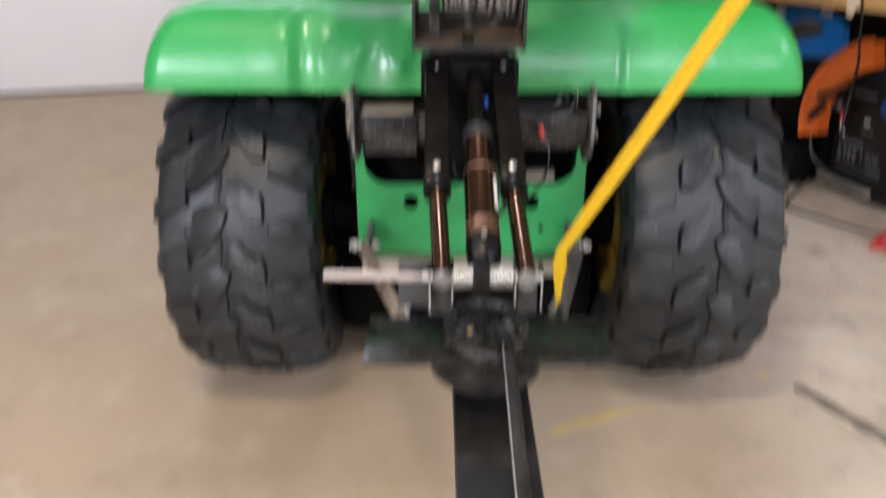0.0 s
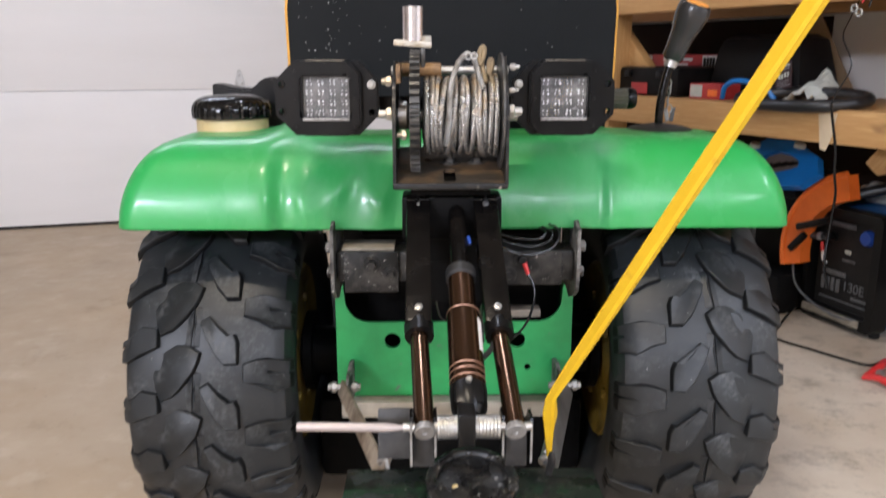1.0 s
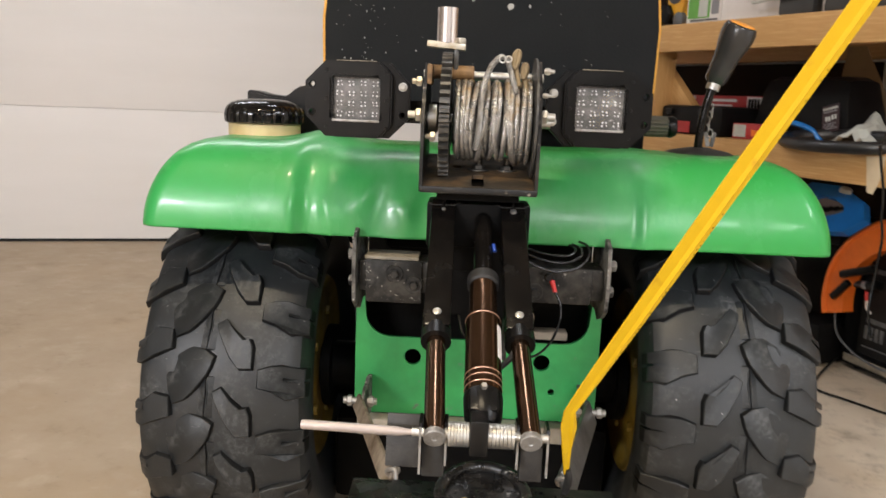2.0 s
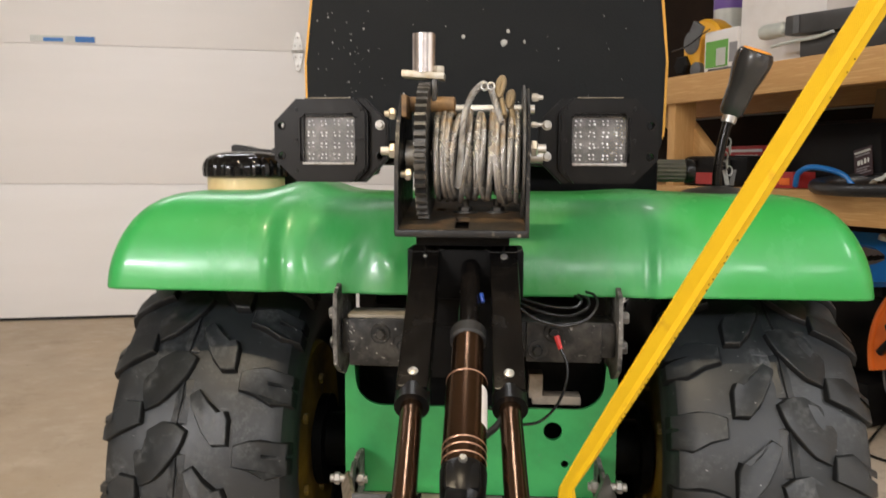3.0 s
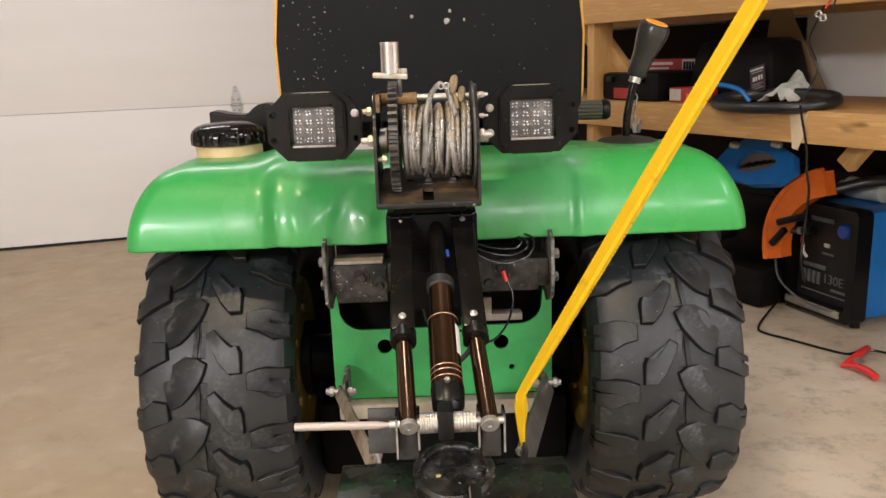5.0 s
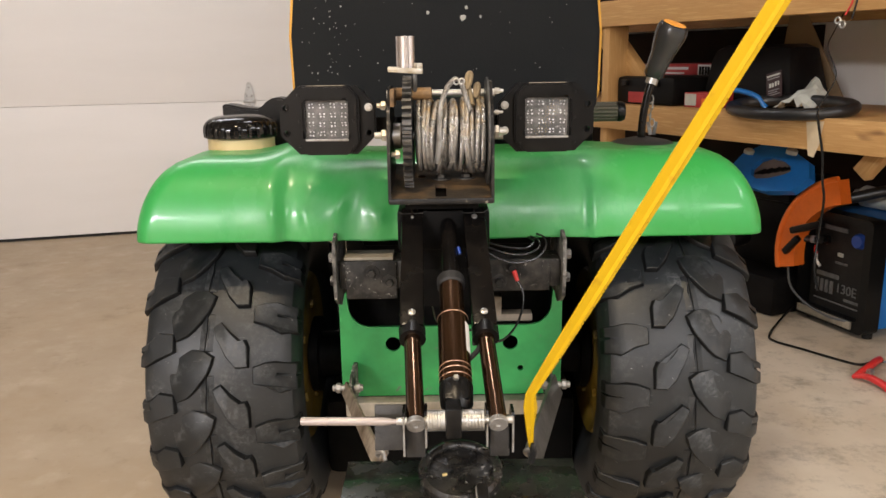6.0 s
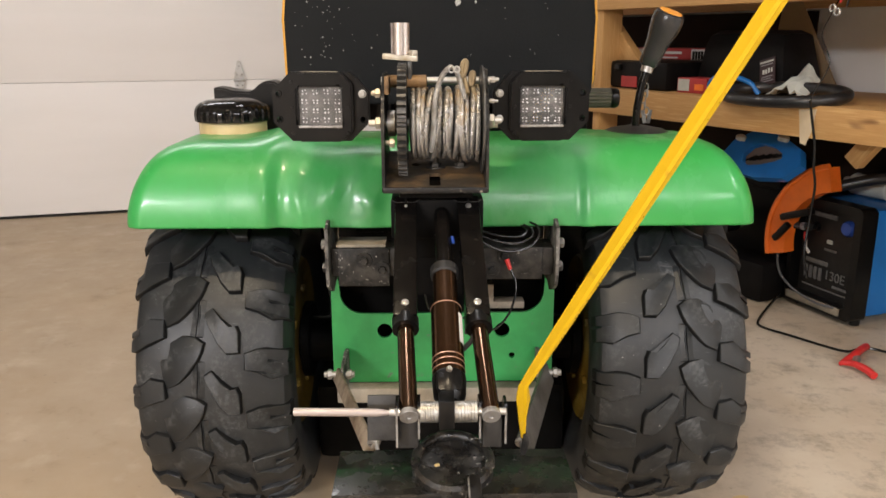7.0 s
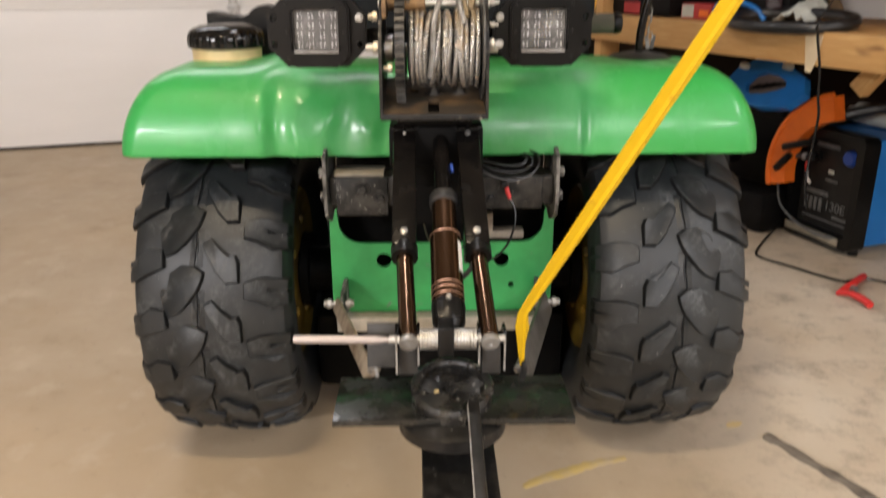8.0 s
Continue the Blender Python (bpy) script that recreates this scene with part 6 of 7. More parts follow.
so = ob.modifiers.new("thickness", "SOLIDIFY")
so.thickness = 0.001

# thick hose loop lying over the shelf edge
hose = thing("hose_loop", shelf_at(0.712, 0.06, MID), "loop of thick black rubber hose lying on the shelf edge", "hose")
bm = fresh()
loop = []
for k in range(25):
    a = 2 * math.pi * k / 24
    loop.append(shelf_at(0.700 + 0.192 * math.cos(a), 0.068 + 0.115 * math.sin(a), MID + 0.018 + 0.014 * math.sin(a)))
add_tube(bm, loop, 0.0172, seg=16, steps=4, closed=True)
part("hose", bm, HOSE, hose)
bm = fresh()
add_tube(bm, [shelf_at(0.42, 0.06, MID + 0.008), shelf_at(0.44, 0.05, MID + 0.045), shelf_at(0.48, 0.06, MID + 0.062), shelf_at(0.53, 0.11, MID + 0.045), shelf_at(0.56, 0.13, MID + 0.008)], 0.008, seg=10)
blue_hose = part("air_line", bm, BLUE)
tagged(blue_hose, "short curl of blue air line on the shelf", "air line")

# battery lead hanging past the shelf edge
lead = thing("hanging_lead", shelf_at(0.95, -0.03, 0.45), "black and red battery lead hanging over the shelf edge", "cable")
bm = fresh()
add_tube(bm, [shelf_at(0.828, 0.10, 1.00), shelf_at(0.854, 0.03, 0.945), shelf_at(0.883, -0.028, 0.900), shelf_at(0.918, -0.032, 0.830), shelf_at(0.902, -0.058, 0.760), shelf_at(0.897, -0.064, 0.730)], 0.0017, seg=8)
add_tube(bm, [shelf_at(0.897, -0.064, 0.735), shelf_at(0.890, -0.045, 0.700), shelf_at(0.892, -0.022, 0.62), shelf_at(0.882, 0.0, 0.55), shelf_at(0.870, 0.03, 0.49), shelf_at(0.85, 0.05, 0.40), shelf_at(0.86, 0.03, 0.30), shelf_at(0.90, 0.00, 0.24)], 0.0036, seg=8)
part("black_wire", bm, WIRE, lead)
bm = fresh()
add_tube(bm, [shelf_at(0.945, -0.024, 1.10), shelf_at(0.945, -0.03, 1.02), shelf_at(0.929, -0.034, 0.981)], 0.0026, seg=8)
part("red_wire", bm, RED, lead, "red wire end")
bm = fresh()
add_tube(bm, [shelf_at(0.959, -0.024, 1.10), shelf_at(0.957, -0.03, 1.02), shelf_at(0.949, -0.034, 0.970)], 0.0026, seg=8)
part("black_wire", bm, WIRE, lead)
for ds, dz in ((-0.010, 0.006), (0.004, -0.004)):
    bm = fresh()
    p = shelf_at(0.921 + ds, -0.036, 0.962 + dz)
    ring = [p + EDGE * (0.008 * math.cos(radians(a))) + Vector((0, 0, 0.008 * math.sin(radians(a)))) for a in range(0, 361, 30)]
    add_tube(bm, ring, 0.0030, seg=8, steps=2, closed=True)
    part("ring_terminal", bm, ZINC, lead, "bright ring terminal")
bm = fresh()
out = [(-0.026, 0.040), (0.030, 0.044), (0.020, -0.020), (0.006, -0.056), (-0.012, -0.052)]
add_prism(bm, out, 0.0015, Matrix.Translation(shelf_at(0.842, -0.0005, 0.664)) @ SHELF_ROT.to_4x4() @ UPRIGHT)
tape = part("masking_tape", bm, TAPE_TAN, smooth=False)
tagged(tape, "torn strip of tan masking tape stuck on the rail", "tape")

# upper shelf
yellow = thing("yellow_tool", shelf_at(-0.10, 0.16, TOPZ), "yellow and grey power tool with a black knob", "power tool")
bm = fresh()
add_turned(bm, shelf_at(-0.085, 0.125, TOPZ + 0.105), DEEP, [(0, 0.060), (0.006, 0.088), (0.016, 0.097), (0.060, 0.100), (0.085, 0.090), (0.09, 0.0)], seg=36)
add_box(bm, shelf_at(-0.045, 0.165, TOPZ + 0.075), (0.10, 0.08, 0.15), SHELF_ROT, bev=0.012)
part("tool_body", bm, YELLOW_TOOL, yellow)
bm = fresh()
add_turned(bm, shelf_at(-0.125, 0.118, TOPZ + 0.128), DEEP, [(0, 0.030), (0.004, 0.040), (0.016, 0.044), (0.020, 0.0)], seg=24)
add_box(bm, shelf_at(-0.100, 0.126, TOPZ + 0.165), (0.060, 0.016, 0.050), SHELF_ROT @ Matrix.Rotation(radians(30), 3, "Y"), bev=0.006)
part("tool_guard", bm, GREY_PLASTIC, yellow, "grey guard over the disc")
bm = fresh()
add_turned(bm, shelf_at(-0.165, 0.105, TOPZ + 0.052), DEEP, [(0, 0.0), (0.001, 0.030), (0.008, 0.038), (0.05, 0.036), (0.052, 0.0)], seg=6)
part("knob", bm, DARK_CASE, yellow, "black lobed knob")
bm = fresh()
add_turned(bm, shelf_at(-0.082, 0.100, TOPZ + 0.030), DEEP, [(0, 0.0), (0.001, 0.018), (0.006, 0.026), (0.05, 0.026)], seg=20)
part("foot", bm, GREY_PLASTIC, yellow, "brownish grey rubber foot")
bm = fresh()
add_tube(bm, [shelf_at(-0.20, 0.100, TOPZ + 0.105), shelf_at(-0.12, 0.096, TOPZ + 0.112), shelf_at(-0.04, 0.094, TOPZ + 0.140), shelf_at(0.0, 0.092, TOPZ + 0.152)], 0.0025, seg=6)
part("cord", bm, WIRE, yellow, "thin black cord")
carton = shelf_box("green_carton", -0.030, 0.122, 0.10, 0.16, TOPZ, TOPZ + 0.145, WHITE_CARD, "white carton with green and grey print", "carton", bev=0.002)
face_patch(carton, "green_print", -0.022, 0.080, 0.10, TOPZ + 0.026, TOPZ + 0.112, GREEN_CARD, "green printed block")
face_patch(carton, "pale_print", 0.030, 0.072, 0.098, TOPZ + 0.030, TOPZ + 0.086, CLEAR_GREY, "pale printed panel")
face_patch(carton, "grey_print", 0.088, 0.122, 0.10, TOPZ + 0.036, TOPZ + 0.098, GREY_CARD, "grey printed block")
face_patch(carton, "print_bar", -0.009, 0.120, 0.10, TOPZ + 0.016, TOPZ + 0.022, GREY_PLASTIC)
shelf_box("white_carton", 0.1235, 0.455, 0.11, 0.36, TOPZ, TOPZ + 0.34, WHITE_CARD, "large plain white carton", "carton", bev=0.002)
bottle = thing("spray_bottle", shelf_at(-0.105, 0.27, TOPZ), "milky bottle with a purple label behind the carton", "bottle")
BOTTLE_AT = shelf_at(-0.105, 0.27, TOPZ)
bm = fresh()
add_turned(bm, BOTTLE_AT, (0, 0, 1), [(0, 0.050), (0.004, 0.055), (0.38, 0.055), (0.42, 0.030), (0.46, 0.018), (0.49, 0.018), (0.49, 0)], seg=28)
bb = part("bottle_body", bm, CLEAR_GREY, bottle)
bm = fresh()
add_turned(bm, BOTTLE_AT + Vector((0, 0, 0.245)), (0, 0, 1), [(0, 0.0552), (0.001, 0.0558), (0.12, 0.0558), (0.121, 0.0552)], seg=28)
part("bottle_label", bm, PURPLE, bb, "purple printed label")
gun = thing("caulking_gun", shelf_at(0.52, 0.06, TOPZ), "dark grey tool with a milky nozzle lying on the shelf", "hand tool")
TOOL_GREY = surface("tool_grey", (0.040, 0.039, 0.038), 0.45, second=(0.026, 0.025, 0.025), big=12, fine=150)
bm = fresh()
add_box(bm, shelf_at(0.585, 0.050, TOPZ + 0.088), (0.40, 0.050, 0.056), SHELF_ROT @ Matrix.Rotation(radians(3), 3, "Y"), bev=0.009)
add_box(bm, shelf_at(0.50, 0.050, TOPZ + 0.030), (0.125, 0.040, 0.058), SHELF_ROT, bev=0.010)
add_box(bm, shelf_at(0.70, 0.050, TOPZ + 0.032), (0.20, 0.050, 0.062), SHELF_ROT, bev=0.010)
part("tool_body", bm, TOOL_GREY, gun)
bm = fresh()
add_turned(bm, shelf_at(0.388, 0.045, TOPZ + 0.094), -EDGE, [(0, 0.0), (0.001, 0.013), (0.014, 0.014), (0.020, 0.021), (0.085, 0.0235), (0.104, 0.019), (0.108, 0.0)], seg=24)
part("nozzle", bm, CLEAR_GREY, gun, "milky plastic nozzle")
bm = fresh()
add_box(bm, shelf_at(0.430, 0.0235, TOPZ + 0.096), (0.020, 0.004, 0.050), SHELF_ROT, bev=0.001)
part("trim", bm, GREY_PLASTIC, gun, "grey trim band")
bm = fresh()
add_tube(bm, [shelf_at(0.345, 0.022, TOPZ + 0.045), shelf_at(0.42, 0.021, TOPZ + 0.050), shelf_at(0.50, 0.021, TOPZ + 0.050), shelf_at(0.56, 0.021, TOPZ + 0.058)], 0.0050, seg=8)
part("trigger", bm, CLEAR_GREY, gun, "pale trigger lever")

# ---- under the shelf ----
machine = thing("blue_engine", shelf_at(0.56, 0.30, 0), "blue shrouded small engine on a dark frame under the shelf", "engine")
bm = fresh()
out = [(-0.16, -0.065), (-0.13, 0.015), (-0.075, 0.062), (0.03, 0.075), (0.125, 0.045), (0.155, -0.005), (0.115, -0.06), (0.02, -0.085), (-0.09, -0.085)]
vent = [(-0.066, -0.022), (-0.050, 0.012), (-0.018, 0.030), (0.030, 0.030), (0.072, 0.016), (0.080, 0.000), (0.060, -0.016), (0.012, -0.040), (-0.030, -0.052), (-0.056, -0.044)]
tilted = Matrix.Translation(shelf_at(0.500, 0.27, 0.512)) @ SHELF_ROT.to_4x4() @ pose(0, 0, 0, -28, 6, 0)
add_prism(bm, out, 0.035, tilted @ UPRIGHT, [vent[::-1]])
shroud = part("shroud", bm, BLUE, machine, "blue plastic engine shroud", smooth=False)
bm = fresh()
add_prism(bm, [(x * 1.02, y * 1.02) for x, y in vent], 0.004, tilted @ Matrix.Translation((0, -0.012, 0)) @ UPRIGHT)
part("vent_screen", bm, surface("vent_screen", (0.16, 0.12, 0.10), 0.6, fine=300), shroud, "grey-brown vent screen", smooth=False)
for k in range(6):
    bm = fresh()
    a = radians(-60 + 24 * k)
    vs = add_box(bm, (0, 0, 0), (0.074 - 0.013 * abs(k - 2.5), 0.006, 0.0036))
    bmesh.ops.transform(bm, matrix=tilted @ Matrix.Translation((-0.040 + 0.019 * k, -0.020, -0.022 + 0.006 * k)) @ pose(0, 0, 0, 0, -38 + 2 * k, 0), verts=bm.verts[:])
    part("vent_slat", bm, BLACK_PLASTIC, shroud, smooth=False)
for at_s, at_z in ((0.40, 0.560), (0.57, 0.575)):
    bm = fresh()
    add_turned(bm, shelf_at(at_s, 0.25, at_z), (0.1, -0.2, 1), [(0, 0.018), (0.012, 0.018), (0.016, 0.012), (0.016, 0)], seg=16)
    part("shroud_bolt", bm, CLEAR_GREY, machine)
bm = fresh()
add_box(bm, shelf_at(0.34, 0.53, 0.28), (0.26, 0.22, 0.30), SHELF_ROT, bev=0.03)
part("engine_block", bm, DARK_CASE, machine, "dark engine block")
bm = fresh()
add_box(bm, shelf_at(0.42, 0.44, 0.435), (0.20, 0.24, 0.08), SHELF_ROT, bev=0.02)
part("engine_cover", bm, DARK_CASE, machine)
bm = fresh()
add_box(bm, shelf_at(0.33, 0.46, 0.07), (0.36, 0.34, 0.14), SHELF_ROT, bev=0.02)
part("skid", bm, DARK_CASE, machine)
bm = fresh()
add_cyl(bm, shelf_at(0.30, 0.24, 0.26), shelf_at(0.30, 0.35, 0.26), 0.05, seg=20)
part("pulley", bm, DARK_CASE, machine)
bm = fresh()
add_box(bm, shelf_at(0.400, 0.436, 0.335), (0.03, 0.006, 0.010), SHELF_ROT, bev=0.001)
part("red_tab", bm, ORANGE, machine, "small red tab")
bm = fresh()
add_box(bm, shelf_at(0.34, 0.286, 0.125), (0.06, 0.02, 0.022), SHELF_ROT, bev=0.002)
part("tag", bm, CLEAR_GREY, machine)

guard = thing("orange_guard", shelf_at(0.50, 0.55, 0.0), "bright orange curved plastic guard under the shelf", "guard")
bm = fresh()
outer_a, inner_a = [], []
for k in range(21):
    a = radians(195 - 92 * k / 20)
    outer_a.append((0.262 * math.cos(a), 0.262 * math.sin(a)))
    inner_a.append(((0.200 - 0.0008 * k) * math.cos(a), (0.200 - 0.0008 * k) * math.sin(a)))
guard_m = Matrix.Translation(shelf_at(0.755, 0.37, 0.245)) @ SHELF_ROT.to_4x4()
add_prism(bm, outer_a + inner_a[::-1], 0.05, guard_m @ UPRIGHT)
part("guard_shell", bm, ORANGE, guard, smooth=False)
bm = fresh()
rim_a = [(0.266 * math.cos(radians(195 - 92 * k / 20)), 0.266 * math.sin(radians(195 - 92 * k / 20))) for k in range(21)]
pts = [guard_m @ Vector((x, -0.05, z)) for x, z in rim_a]
add_tube(bm, pts, 0.009, seg=10, steps=2)
part("guard_rim", bm, ORANGE, guard)
bm = fresh()
add_box(bm, guard_m @ Vector((-0.205, -0.058, 0.02)), (0.08, 0.02, 0.022), SHELF_ROT @ Matrix.Rotation(radians(-50), 3, "Y"), bev=0.006)
add_box(bm, guard_m @ Vector((-0.15, -0.06, 0.09)), (0.12, 0.03, 0.024), SHELF_ROT @ Matrix.Rotation(radians(-20), 3, "Y"), bev=0.008)
part("lever", bm, BLACK_PLASTIC, guard, "black levers on the guard")
bm = fresh()
add_box(bm, guard_m @ Vector((-0.26, 0.26, -0.09)), (0.22, 0.12, 0.30), SHELF_ROT, bev=0.03)
part("machine_body", bm, DARK_CASE, guard, "dark machine body behind the guard")

# welder
w_at = Vector((1.303, 0.842, 0.0))
w_along = Vector((-0.09, 0.285, 0)).normalized()
w_deep = Vector((w_along.y, -w_along.x, 0))
W_ROT = Matrix((w_deep, w_along, Vector((0, 0, 1)))).transposed()
WW, WD, WH = 0.30, 0.31, 0.385


def weld_at(a, d, z):
    """a: along the front from its near corner, d: into the case, z: up."""
    return w_at + w_along * a + w_deep * d + Vector((0, 0, z))


welder = thing("welding_machine", weld_at(WW / 2, WD / 2, 0), "black and blue wire welder with a hose handle on the floor", "welder")
bm = fresh()
add_box(bm, weld_at(WW / 2, 0.06 + (WD - 0.10) / 2, 0.205), (WD - 0.10, WW - 0.012, 0.345), W_ROT, bev=0.006)
part("case", bm, BLUE, welder, "blue painted sheet-metal case")
bm = fresh()
add_prism(bm, rounded_rect(0.0, 0.018, WW, WH, 0.022), 0.06, Matrix.Translation(weld_at(0, 0.06, 0)) @ Matrix((w_along, Vector((0, 0, 1)), -w_deep)).transposed().to_4x4(), [rounded_rect(0.030, 0.055, WW - 0.018, WH - 0.03, 0.012)[::-1]])
part("front_bezel", bm, BLACK_PLASTIC, welder, "thick black plastic bezel", angle=50)
bm = fresh()
add_box(bm, weld_at(WW / 2 + 0.005, 0.045, 0.205), (0.02, WW - 0.06, 0.30), W_ROT)
panel = part("front_panel", bm, surface("dark_panel", (0.012, 0.0115, 0.011), 0.4, spec=0.25, second=(0.02, 0.018, 0.017), big=20), welder, "dark grey control panel")


def panel_patch(name, a0, a1, z0, z1, material, label="", t=0.004):
    bm = fresh()
    add_box(bm, weld_at((a0 + a1) / 2, 0.034 - t / 2, (z0 + z1) / 2), (t, a1 - a0, z1 - z0), W_ROT)
    return part(name, bm, material, panel, label, smooth=False)


bm = fresh()
add_turned(bm, weld_at(0.080, 0.035, 0.306), -w_deep, [(0, 0.026), (0.010, 0.024), (0.016, 0.020), (0.017, 0)], seg=28)
part("dial", bm, surface("dial_blue", (0.02, 0.06, 0.30), 0.4), panel, "round blue dial")
panel_patch("print_bar", 0.13, 0.228, 0.322, 0.336, DIM_PRINT)
panel_patch("print_bar", 0.12, 0.17, 0.215, 0.222, DIM_PRINT)
panel_patch("switch", 0.140, 0.162, 0.240, 0.252, CLEAR_GREY, "pale rocker switch")
panel_patch("print_bar", 0.15, 0.245, 0.162, 0.176, DIM_PRINT)
for k in range(4):
    panel_patch("print_bar", 0.172 + 0.021 * k, 0.184 + 0.021 * k, 0.108, 0.150, DIM_PRINT)
panel_patch("print_bar", 0.06, 0.12, 0.098, 0.106, DIM_PRINT)
panel_patch("print_bar", 0.06, 0.25, 0.080, 0.084, DIM_PRINT)
text = bpy.data.curves.new("model_text", "FONT")
text.body, text.size, text.extrude, text.align_x = "130E", 0.044, 0.001, "CENTER"
text_ob = new("model_number", text)
text_ob.parent = panel
text_ob.matrix_basis = Matrix.Translation(weld_at(0.116, 0.0325, 0.120)) @ Matrix((-w_along, Vector((0, 0, 1)), -w_deep)).transposed().to_4x4()
text_ob.data.materials.append(DIM_PRINT)
text_ob["label"] = "grey model number print"
bm = fresh()
add_turned(bm, weld_at(0.215, 0.035, 0.285), -w_deep, [(0, 0.016), (0.012, 0.016), (0.012, 0.010), (0.030, 0.009)], seg=18)
part("socket", bm, BLACK_PLASTIC, panel)
bm = fresh()
add_tube(bm, [weld_at(0.215, 0.0, 0.285), weld_at(0.25, -0.02, 0.283), weld_at(0.30, -0.025, 0.275), weld_at(0.325, -0.02, 0.22), weld_at(0.30, -0.03, 0.12), weld_at(0.22, -0.035, 0.075), weld_at(0.12, -0.03, 0.055), weld_at(0.06, 0.0, 0.05)], 0.0040, seg=10)
part("torch_lead", bm, GREY_PLASTIC, welder, "grey torch lead looped over the front")
# ridged plug that lies across the front, with a pale band
plug_way = (weld_at(0.292, -0.024, 0.281) - weld_at(0.205, 0.004, 0.287)).normalized()
prof = [(0, 0.008)]
for k in range(9):
    prof += [(0.008 * k + 0.001, 0.0118), (0.008 * k + 0.005, 0.0118), (0.008 * k + 0.007, 0.0098)]
prof += [(0.088, 0.006)]
bm = fresh()
add_turned(bm, weld_at(0.205, 0.004, 0.287), plug_way, prof, seg=18)
plug = part("plug", bm, COLLAR_GREY, welder, "dark ridged cable plug")
bm = fresh()
add_turned(bm, weld_at(0.205, 0.004, 0.287) + plug_way * 0.024, plug_way, [(0, 0.0122), (0.001, 0.0128), (0.012, 0.0128), (0.013, 0.0122)], seg=18)
part("band", bm, GREY_CARD, plug, "pale grey band")
bm = fresh()
add_tube(bm, [weld_at(0.240, 0.012, 0.262), weld_at(0.236, 0.008, 0.248), weld_at(0.233, 0.010, 0.236)], 0.0055, seg=10)
boot = part("red_boot", bm, RED, welder, "red rubber boot")
bm = fresh()
add_tube(bm, [weld_at(0.233, 0.010, 0.236), weld_at(0.228, 0.008, 0.214), weld_at(0.214, 0.012, 0.196)], 0.0050, seg=10)
part("lead_end", bm, WHITE_CARD, boot, "white sleeve under the boot")
bm = fresh()
add_tube(bm, [weld_at(0.255, 0.02, 0.345), weld_at(0.235, 0.005, 0.385), weld_at(0.19, 0.005, 0.412), weld_at(0.13, 0.06, 0.440), weld_at(0.07, 0.12, 0.464), weld_at(0.04, 0.20, 0.455), weld_at(0.05, 0.26, 0.375)], 0.018, seg=14)
part("carry_handle", bm, HOSE, welder, "thick black hose-like handle")
bm = fresh()
add_turned(bm, weld_at(0.207, 0.004, 0.402), Vector((0, 0, 0.5)) + w_along * -1.0, [(0, 0.0195), (0.014, 0.0195), (0.015, 0.016)], seg=18)
part("clip", bm, ZINC, welder, "bright clamp on the handle")
bm = fresh()
add_box(bm, weld_at(0.165, -0.003, 0.040), (0.008, 0.235, 0.024), W_ROT, bev=0.002)
part("tray", bm, BEIGE_BAR, welder, "pale strip along the foot")
for a in (0.03, WW - 0.03):
    for d in (0.05, WD - 0.06):
        bm = fresh()
        add_cyl(bm, weld_at(a, d, 0.0), weld_at(a, d, 0.036), 0.016, seg=14)
        part("foot", bm, WIRE, welder)
jug = thing("grey_jug", weld_at(0.10, 0.26, 0.378), "grey plastic container lying on top of the welder", "container")
bm = fresh()
add_turned(bm, weld_at(0.10, 0.21, 0.414), w_along, [(0, 0.020), (0.006, 0.034), (0.15, 0.036), (0.17, 0.020), (0.19, 0.018), (0.19, 0)], seg=24)
part("jug_body", bm, CLEAR_GREY, jug)

# ---- on the floor ----
cable = thing("floor_cable", (1.1, 0.78, 0), "thin black cable snaking over the concrete", "cable")
bm = fresh()
add_tube(bm, [(1.20, 1.12, 0.03), (1.13, 1.05, 0.006), (1.045, 0.92, 0.004), (1.035, 0.86, 0.004), (1.09, 0.785, 0.004), (1.15, 0.70, 0.004), (1.20, 0.65, 0.004), (1.27, 0.675, 0.004), (1.34, 0.62, 0.004), (1.42, 0.60, 0.004)], 0.004, seg=8)
part("cable_run", bm, WIRE, cable)
clamp = thing("battery_clamp", (1.19, 0.55, 0), "red battery clamp lying open on the floor", "clamp")
for spine in ([(1.128, 0.545, 0.010), (1.160, 0.568, 0.016), (1.200, 0.598, 0.020), (1.232, 0.632, 0.018), (1.262, 0.662, 0.014)], [(1.128, 0.548, 0.012), (1.150, 0.528, 0.018), (1.160, 0.500, 0.020), (1.168, 0.474, 0.018), (1.172, 0.450, 0.014)]):
    bm = fresh()
    add_tube(bm, spine, lambda f: 0.006 + 0.0045 * min(1, f * 2.2), seg=10, steps=5)
    part("jaw", bm, RED, clamp, "red insulated jaw")
bm = fresh()
add_tube(bm, [(1.176, 0.572, 0.014), (1.182, 0.560, 0.022), (1.180, 0.548, 0.022), (1.166, 0.528, 0.014)], 0.006, seg=10)
part("pivot", bm, ZINC, clamp)
strip = thing("rubber_strip", (0.70, -0.26, 0), "dark weathered strip of rubber on the floor", "rubber strip")
bm = fresh()
pts = smooth_path([(0.645, -0.158, 0.004), (0.668, -0.195, 0.004), (0.70, -0.262, 0.004), (0.726, -0.305, 0.004), (0.752, -0.362, 0.004), (0.80, -0.45, 0.004)], 6)
prev = None
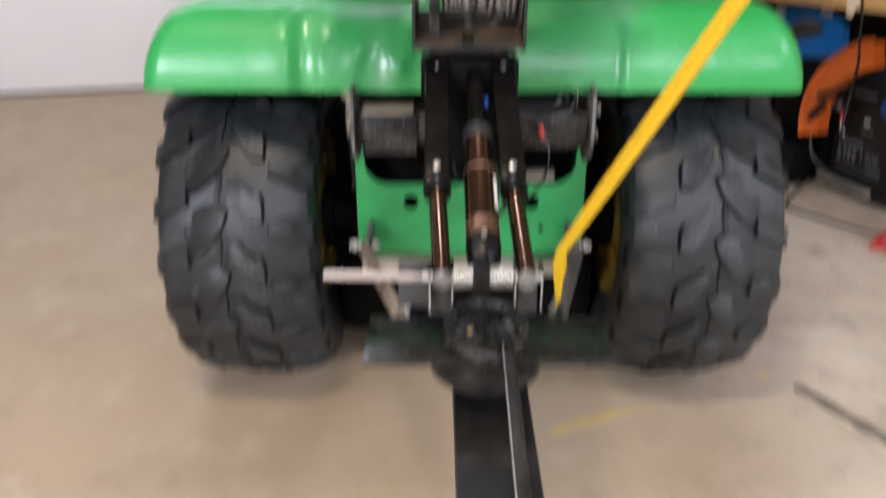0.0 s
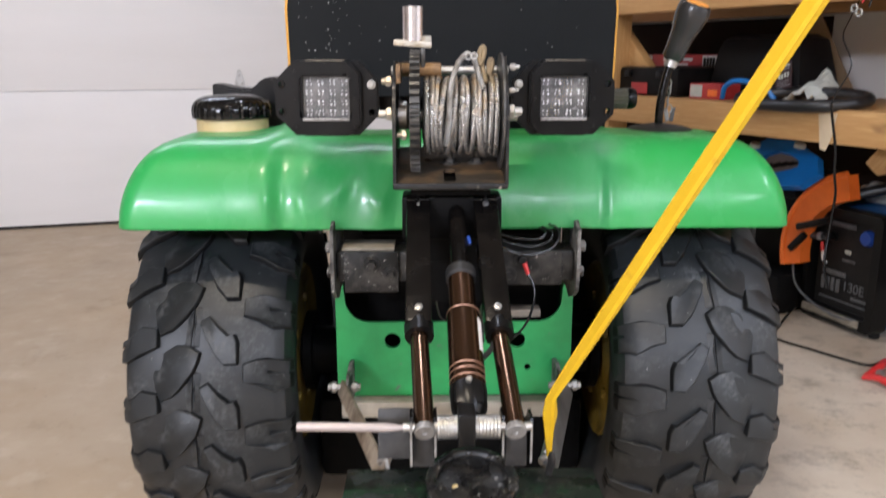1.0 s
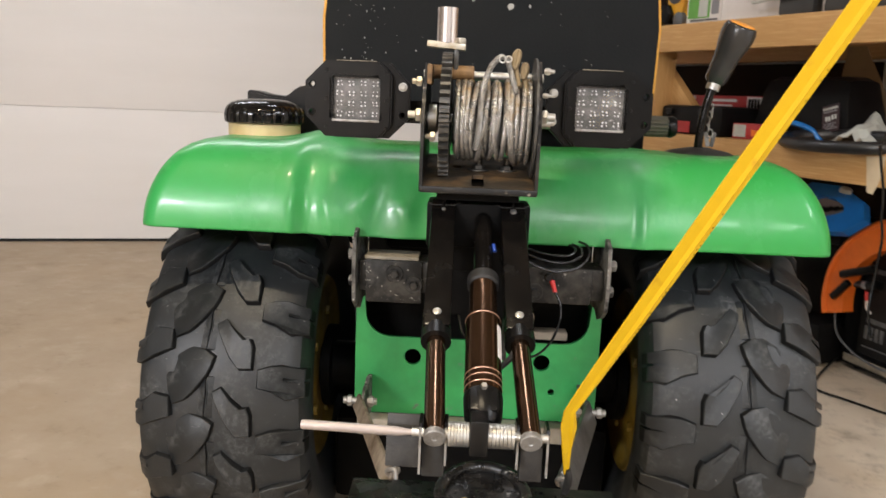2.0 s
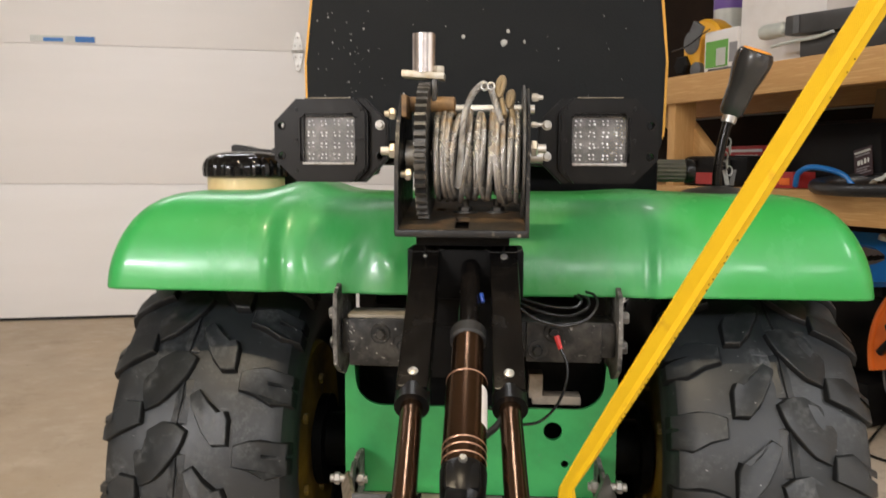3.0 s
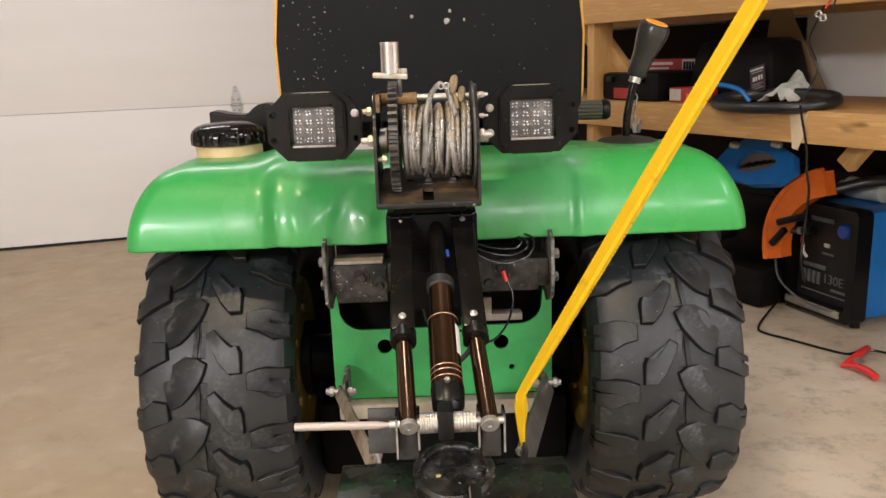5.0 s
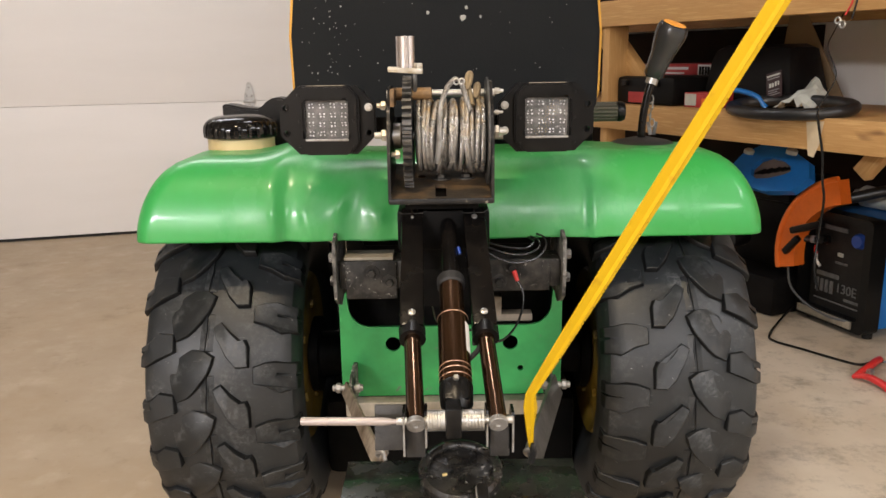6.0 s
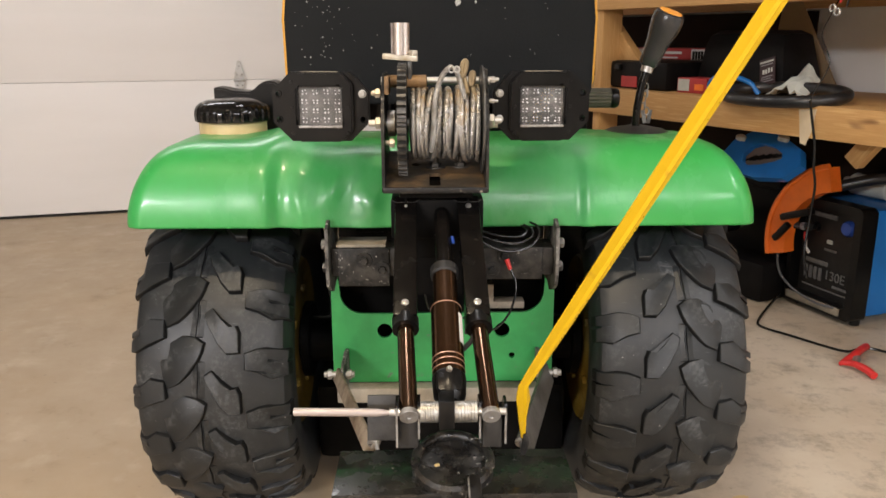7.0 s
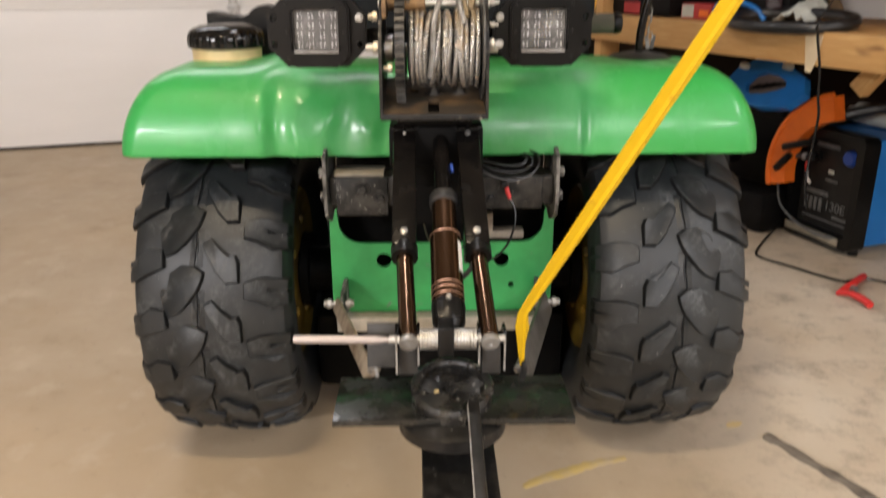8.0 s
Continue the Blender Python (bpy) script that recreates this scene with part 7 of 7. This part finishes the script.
for i, p in enumerate(pts):
    d = (pts[min(i + 1, len(pts) - 1)] - pts[max(i - 1, 0)]).normalized()
    n = Vector((-d.y, d.x, 0)) * (0.010 + 0.003 * math.sin(i * 0.9))
    row = [bm.verts.new(p + n * s + Vector((0, 0, z))) for s, z in ((1, -0.004), (0.7, 0.003), (-0.6, 0.004), (-1, -0.004))]
    if prev:
        for j in range(4):
            bm.faces.new((prev[j], prev[(j + 1) % 4], row[(j + 1) % 4], row[j]))
    else:
        bm.faces.new(row[::-1])
    prev = row
bm.faces.new(prev)
bmesh.ops.recalc_face_normals(bm, faces=bm.faces[:])
part("strip", bm, surface("old_rubber", (0.17, 0.145, 0.115), 0.8, second=(0.09, 0.075, 0.06), big=30, fine=90, bumpy=0.5), strip)
rng = random.Random(8)


def flat_patch(name, centre, rx, ry, turn, material, label, category, thick=0.0012):
    bm = fresh()
    n = 22
    q = []
    for k in range(n):
        a = 2 * math.pi * k / n
        f = 0.75 + 0.45 * abs(noise.noise(Vector((math.cos(a) * 1.6, math.sin(a) * 1.6, centre[0] * 7))))
        x, y = rx * f * math.cos(a), ry * f * math.sin(a)
        c, s = math.cos(radians(turn)), math.sin(radians(turn))
        q.append((centre[0] + x * c - y * s, centre[1] + x * s + y * c))
    add_prism(bm, q, thick, Matrix.Translation((0, 0, 0.0004)))
    ob = part(name, bm, material, smooth=False)
    return tagged(ob, label, category)


flat_patch("dry_leaf", (0.598, -0.112), 0.022, 0.012, 20, LEAF, "small dry yellow leaf on the concrete", "leaf")
bm = fresh()
prev = None
arc_pts = smooth_path([(0.145, -0.311, 0), (0.175, -0.290, 0), (0.227, -0.268, 0), (0.290, -0.240, 0), (0.350, -0.225, 0)], 7)
for i, p in enumerate(arc_pts):
    d = (arc_pts[min(i + 1, len(arc_pts) - 1)] - arc_pts[max(i - 1, 0)]).normalized()
    wide = (0.006 + 0.0065 * math.sin(math.pi * i / (len(arc_pts) - 1))) * (1 + 0.35 * noise.noise(Vector((i * 0.7, 2.0, 1.0))))
    n = Vector((-d.y, d.x, 0)) * wide
    row = [bm.verts.new(p + n * k + Vector((0, 0, z))) for k, z in ((1, 0.0002), (0.8, 0.0009), (-0.8, 0.0009), (-1, 0.0002))]
    if prev:
        for j in range(3):
            bm.faces.new((prev[j], prev[j + 1], row[j + 1], row[j]))
    prev = row
tagged(part("paint_mark", bm, STAIN_YELLOW), "faded yellow paint smear on the concrete", "paint mark")

# wiring at the tail
wiring = thing("tail_wiring", (0.10, -0.33, 0.60), "thin black wires with a red crimp terminal", "wiring")
for k, pts in enumerate((
        [(0.048, -0.335, 0.604), (0.072, -0.342, 0.588), (0.104, -0.345, 0.580), (0.134, -0.342, 0.587), (0.148, -0.335, 0.603), (0.147, -0.318, 0.614), (0.138, -0.300, 0.616)],
        [(0.046, -0.328, 0.608), (0.078, -0.336, 0.596), (0.112, -0.338, 0.591), (0.136, -0.334, 0.600), (0.139, -0.318, 0.609), (0.128, -0.300, 0.612)],
        [(0.050, -0.322, 0.611), (0.086, -0.330, 0.602), (0.118, -0.330, 0.600), (0.131, -0.320, 0.607), (0.124, -0.302, 0.611)],
        [(0.1045, -0.337, 0.549), (0.112, -0.345, 0.532), (0.110, -0.360, 0.512), (0.098, -0.385, 0.492), (0.078, -0.410, 0.480), (0.058, -0.420, 0.478), (0.040, -0.415, 0.474)],
        [(0.016, -0.650, 0.540), (0.030, -0.63, 0.548), (0.036, -0.60, 0.560), (0.030, -0.52, 0.56), (0.032, -0.42, 0.52), (0.034, -0.40, 0.468)],
        [(-0.03, -0.30, 0.50), (-0.02, -0.285, 0.465), (0.01, -0.28, 0.455), (0.04, -0.30, 0.455)])):
    bm = fresh()
    add_tube(bm, pts, 0.0018 if k != 4 else 0.0032, seg=8)
    part("wire", bm, COLLAR_GREY if k == 4 else WIRE, wiring)
bm = fresh()
add_cyl(bm, (0.0090, -0.4970, 0.6420), (0.0110, -0.5030, 0.6340), 0.0022, seg=12)
part("crimp_terminal", bm, surface("dark_blue_vinyl", (0.01, 0.05, 0.30), 0.4), wiring, "blue insulated crimp terminal")
bm = fresh()
add_cyl(bm, (0.0995, -0.331, 0.564), (0.1045, -0.337, 0.549), 0.0038, 0.0030, seg=12)
part("crimp_terminal", bm, RED, wiring, "red insulated crimp terminal")
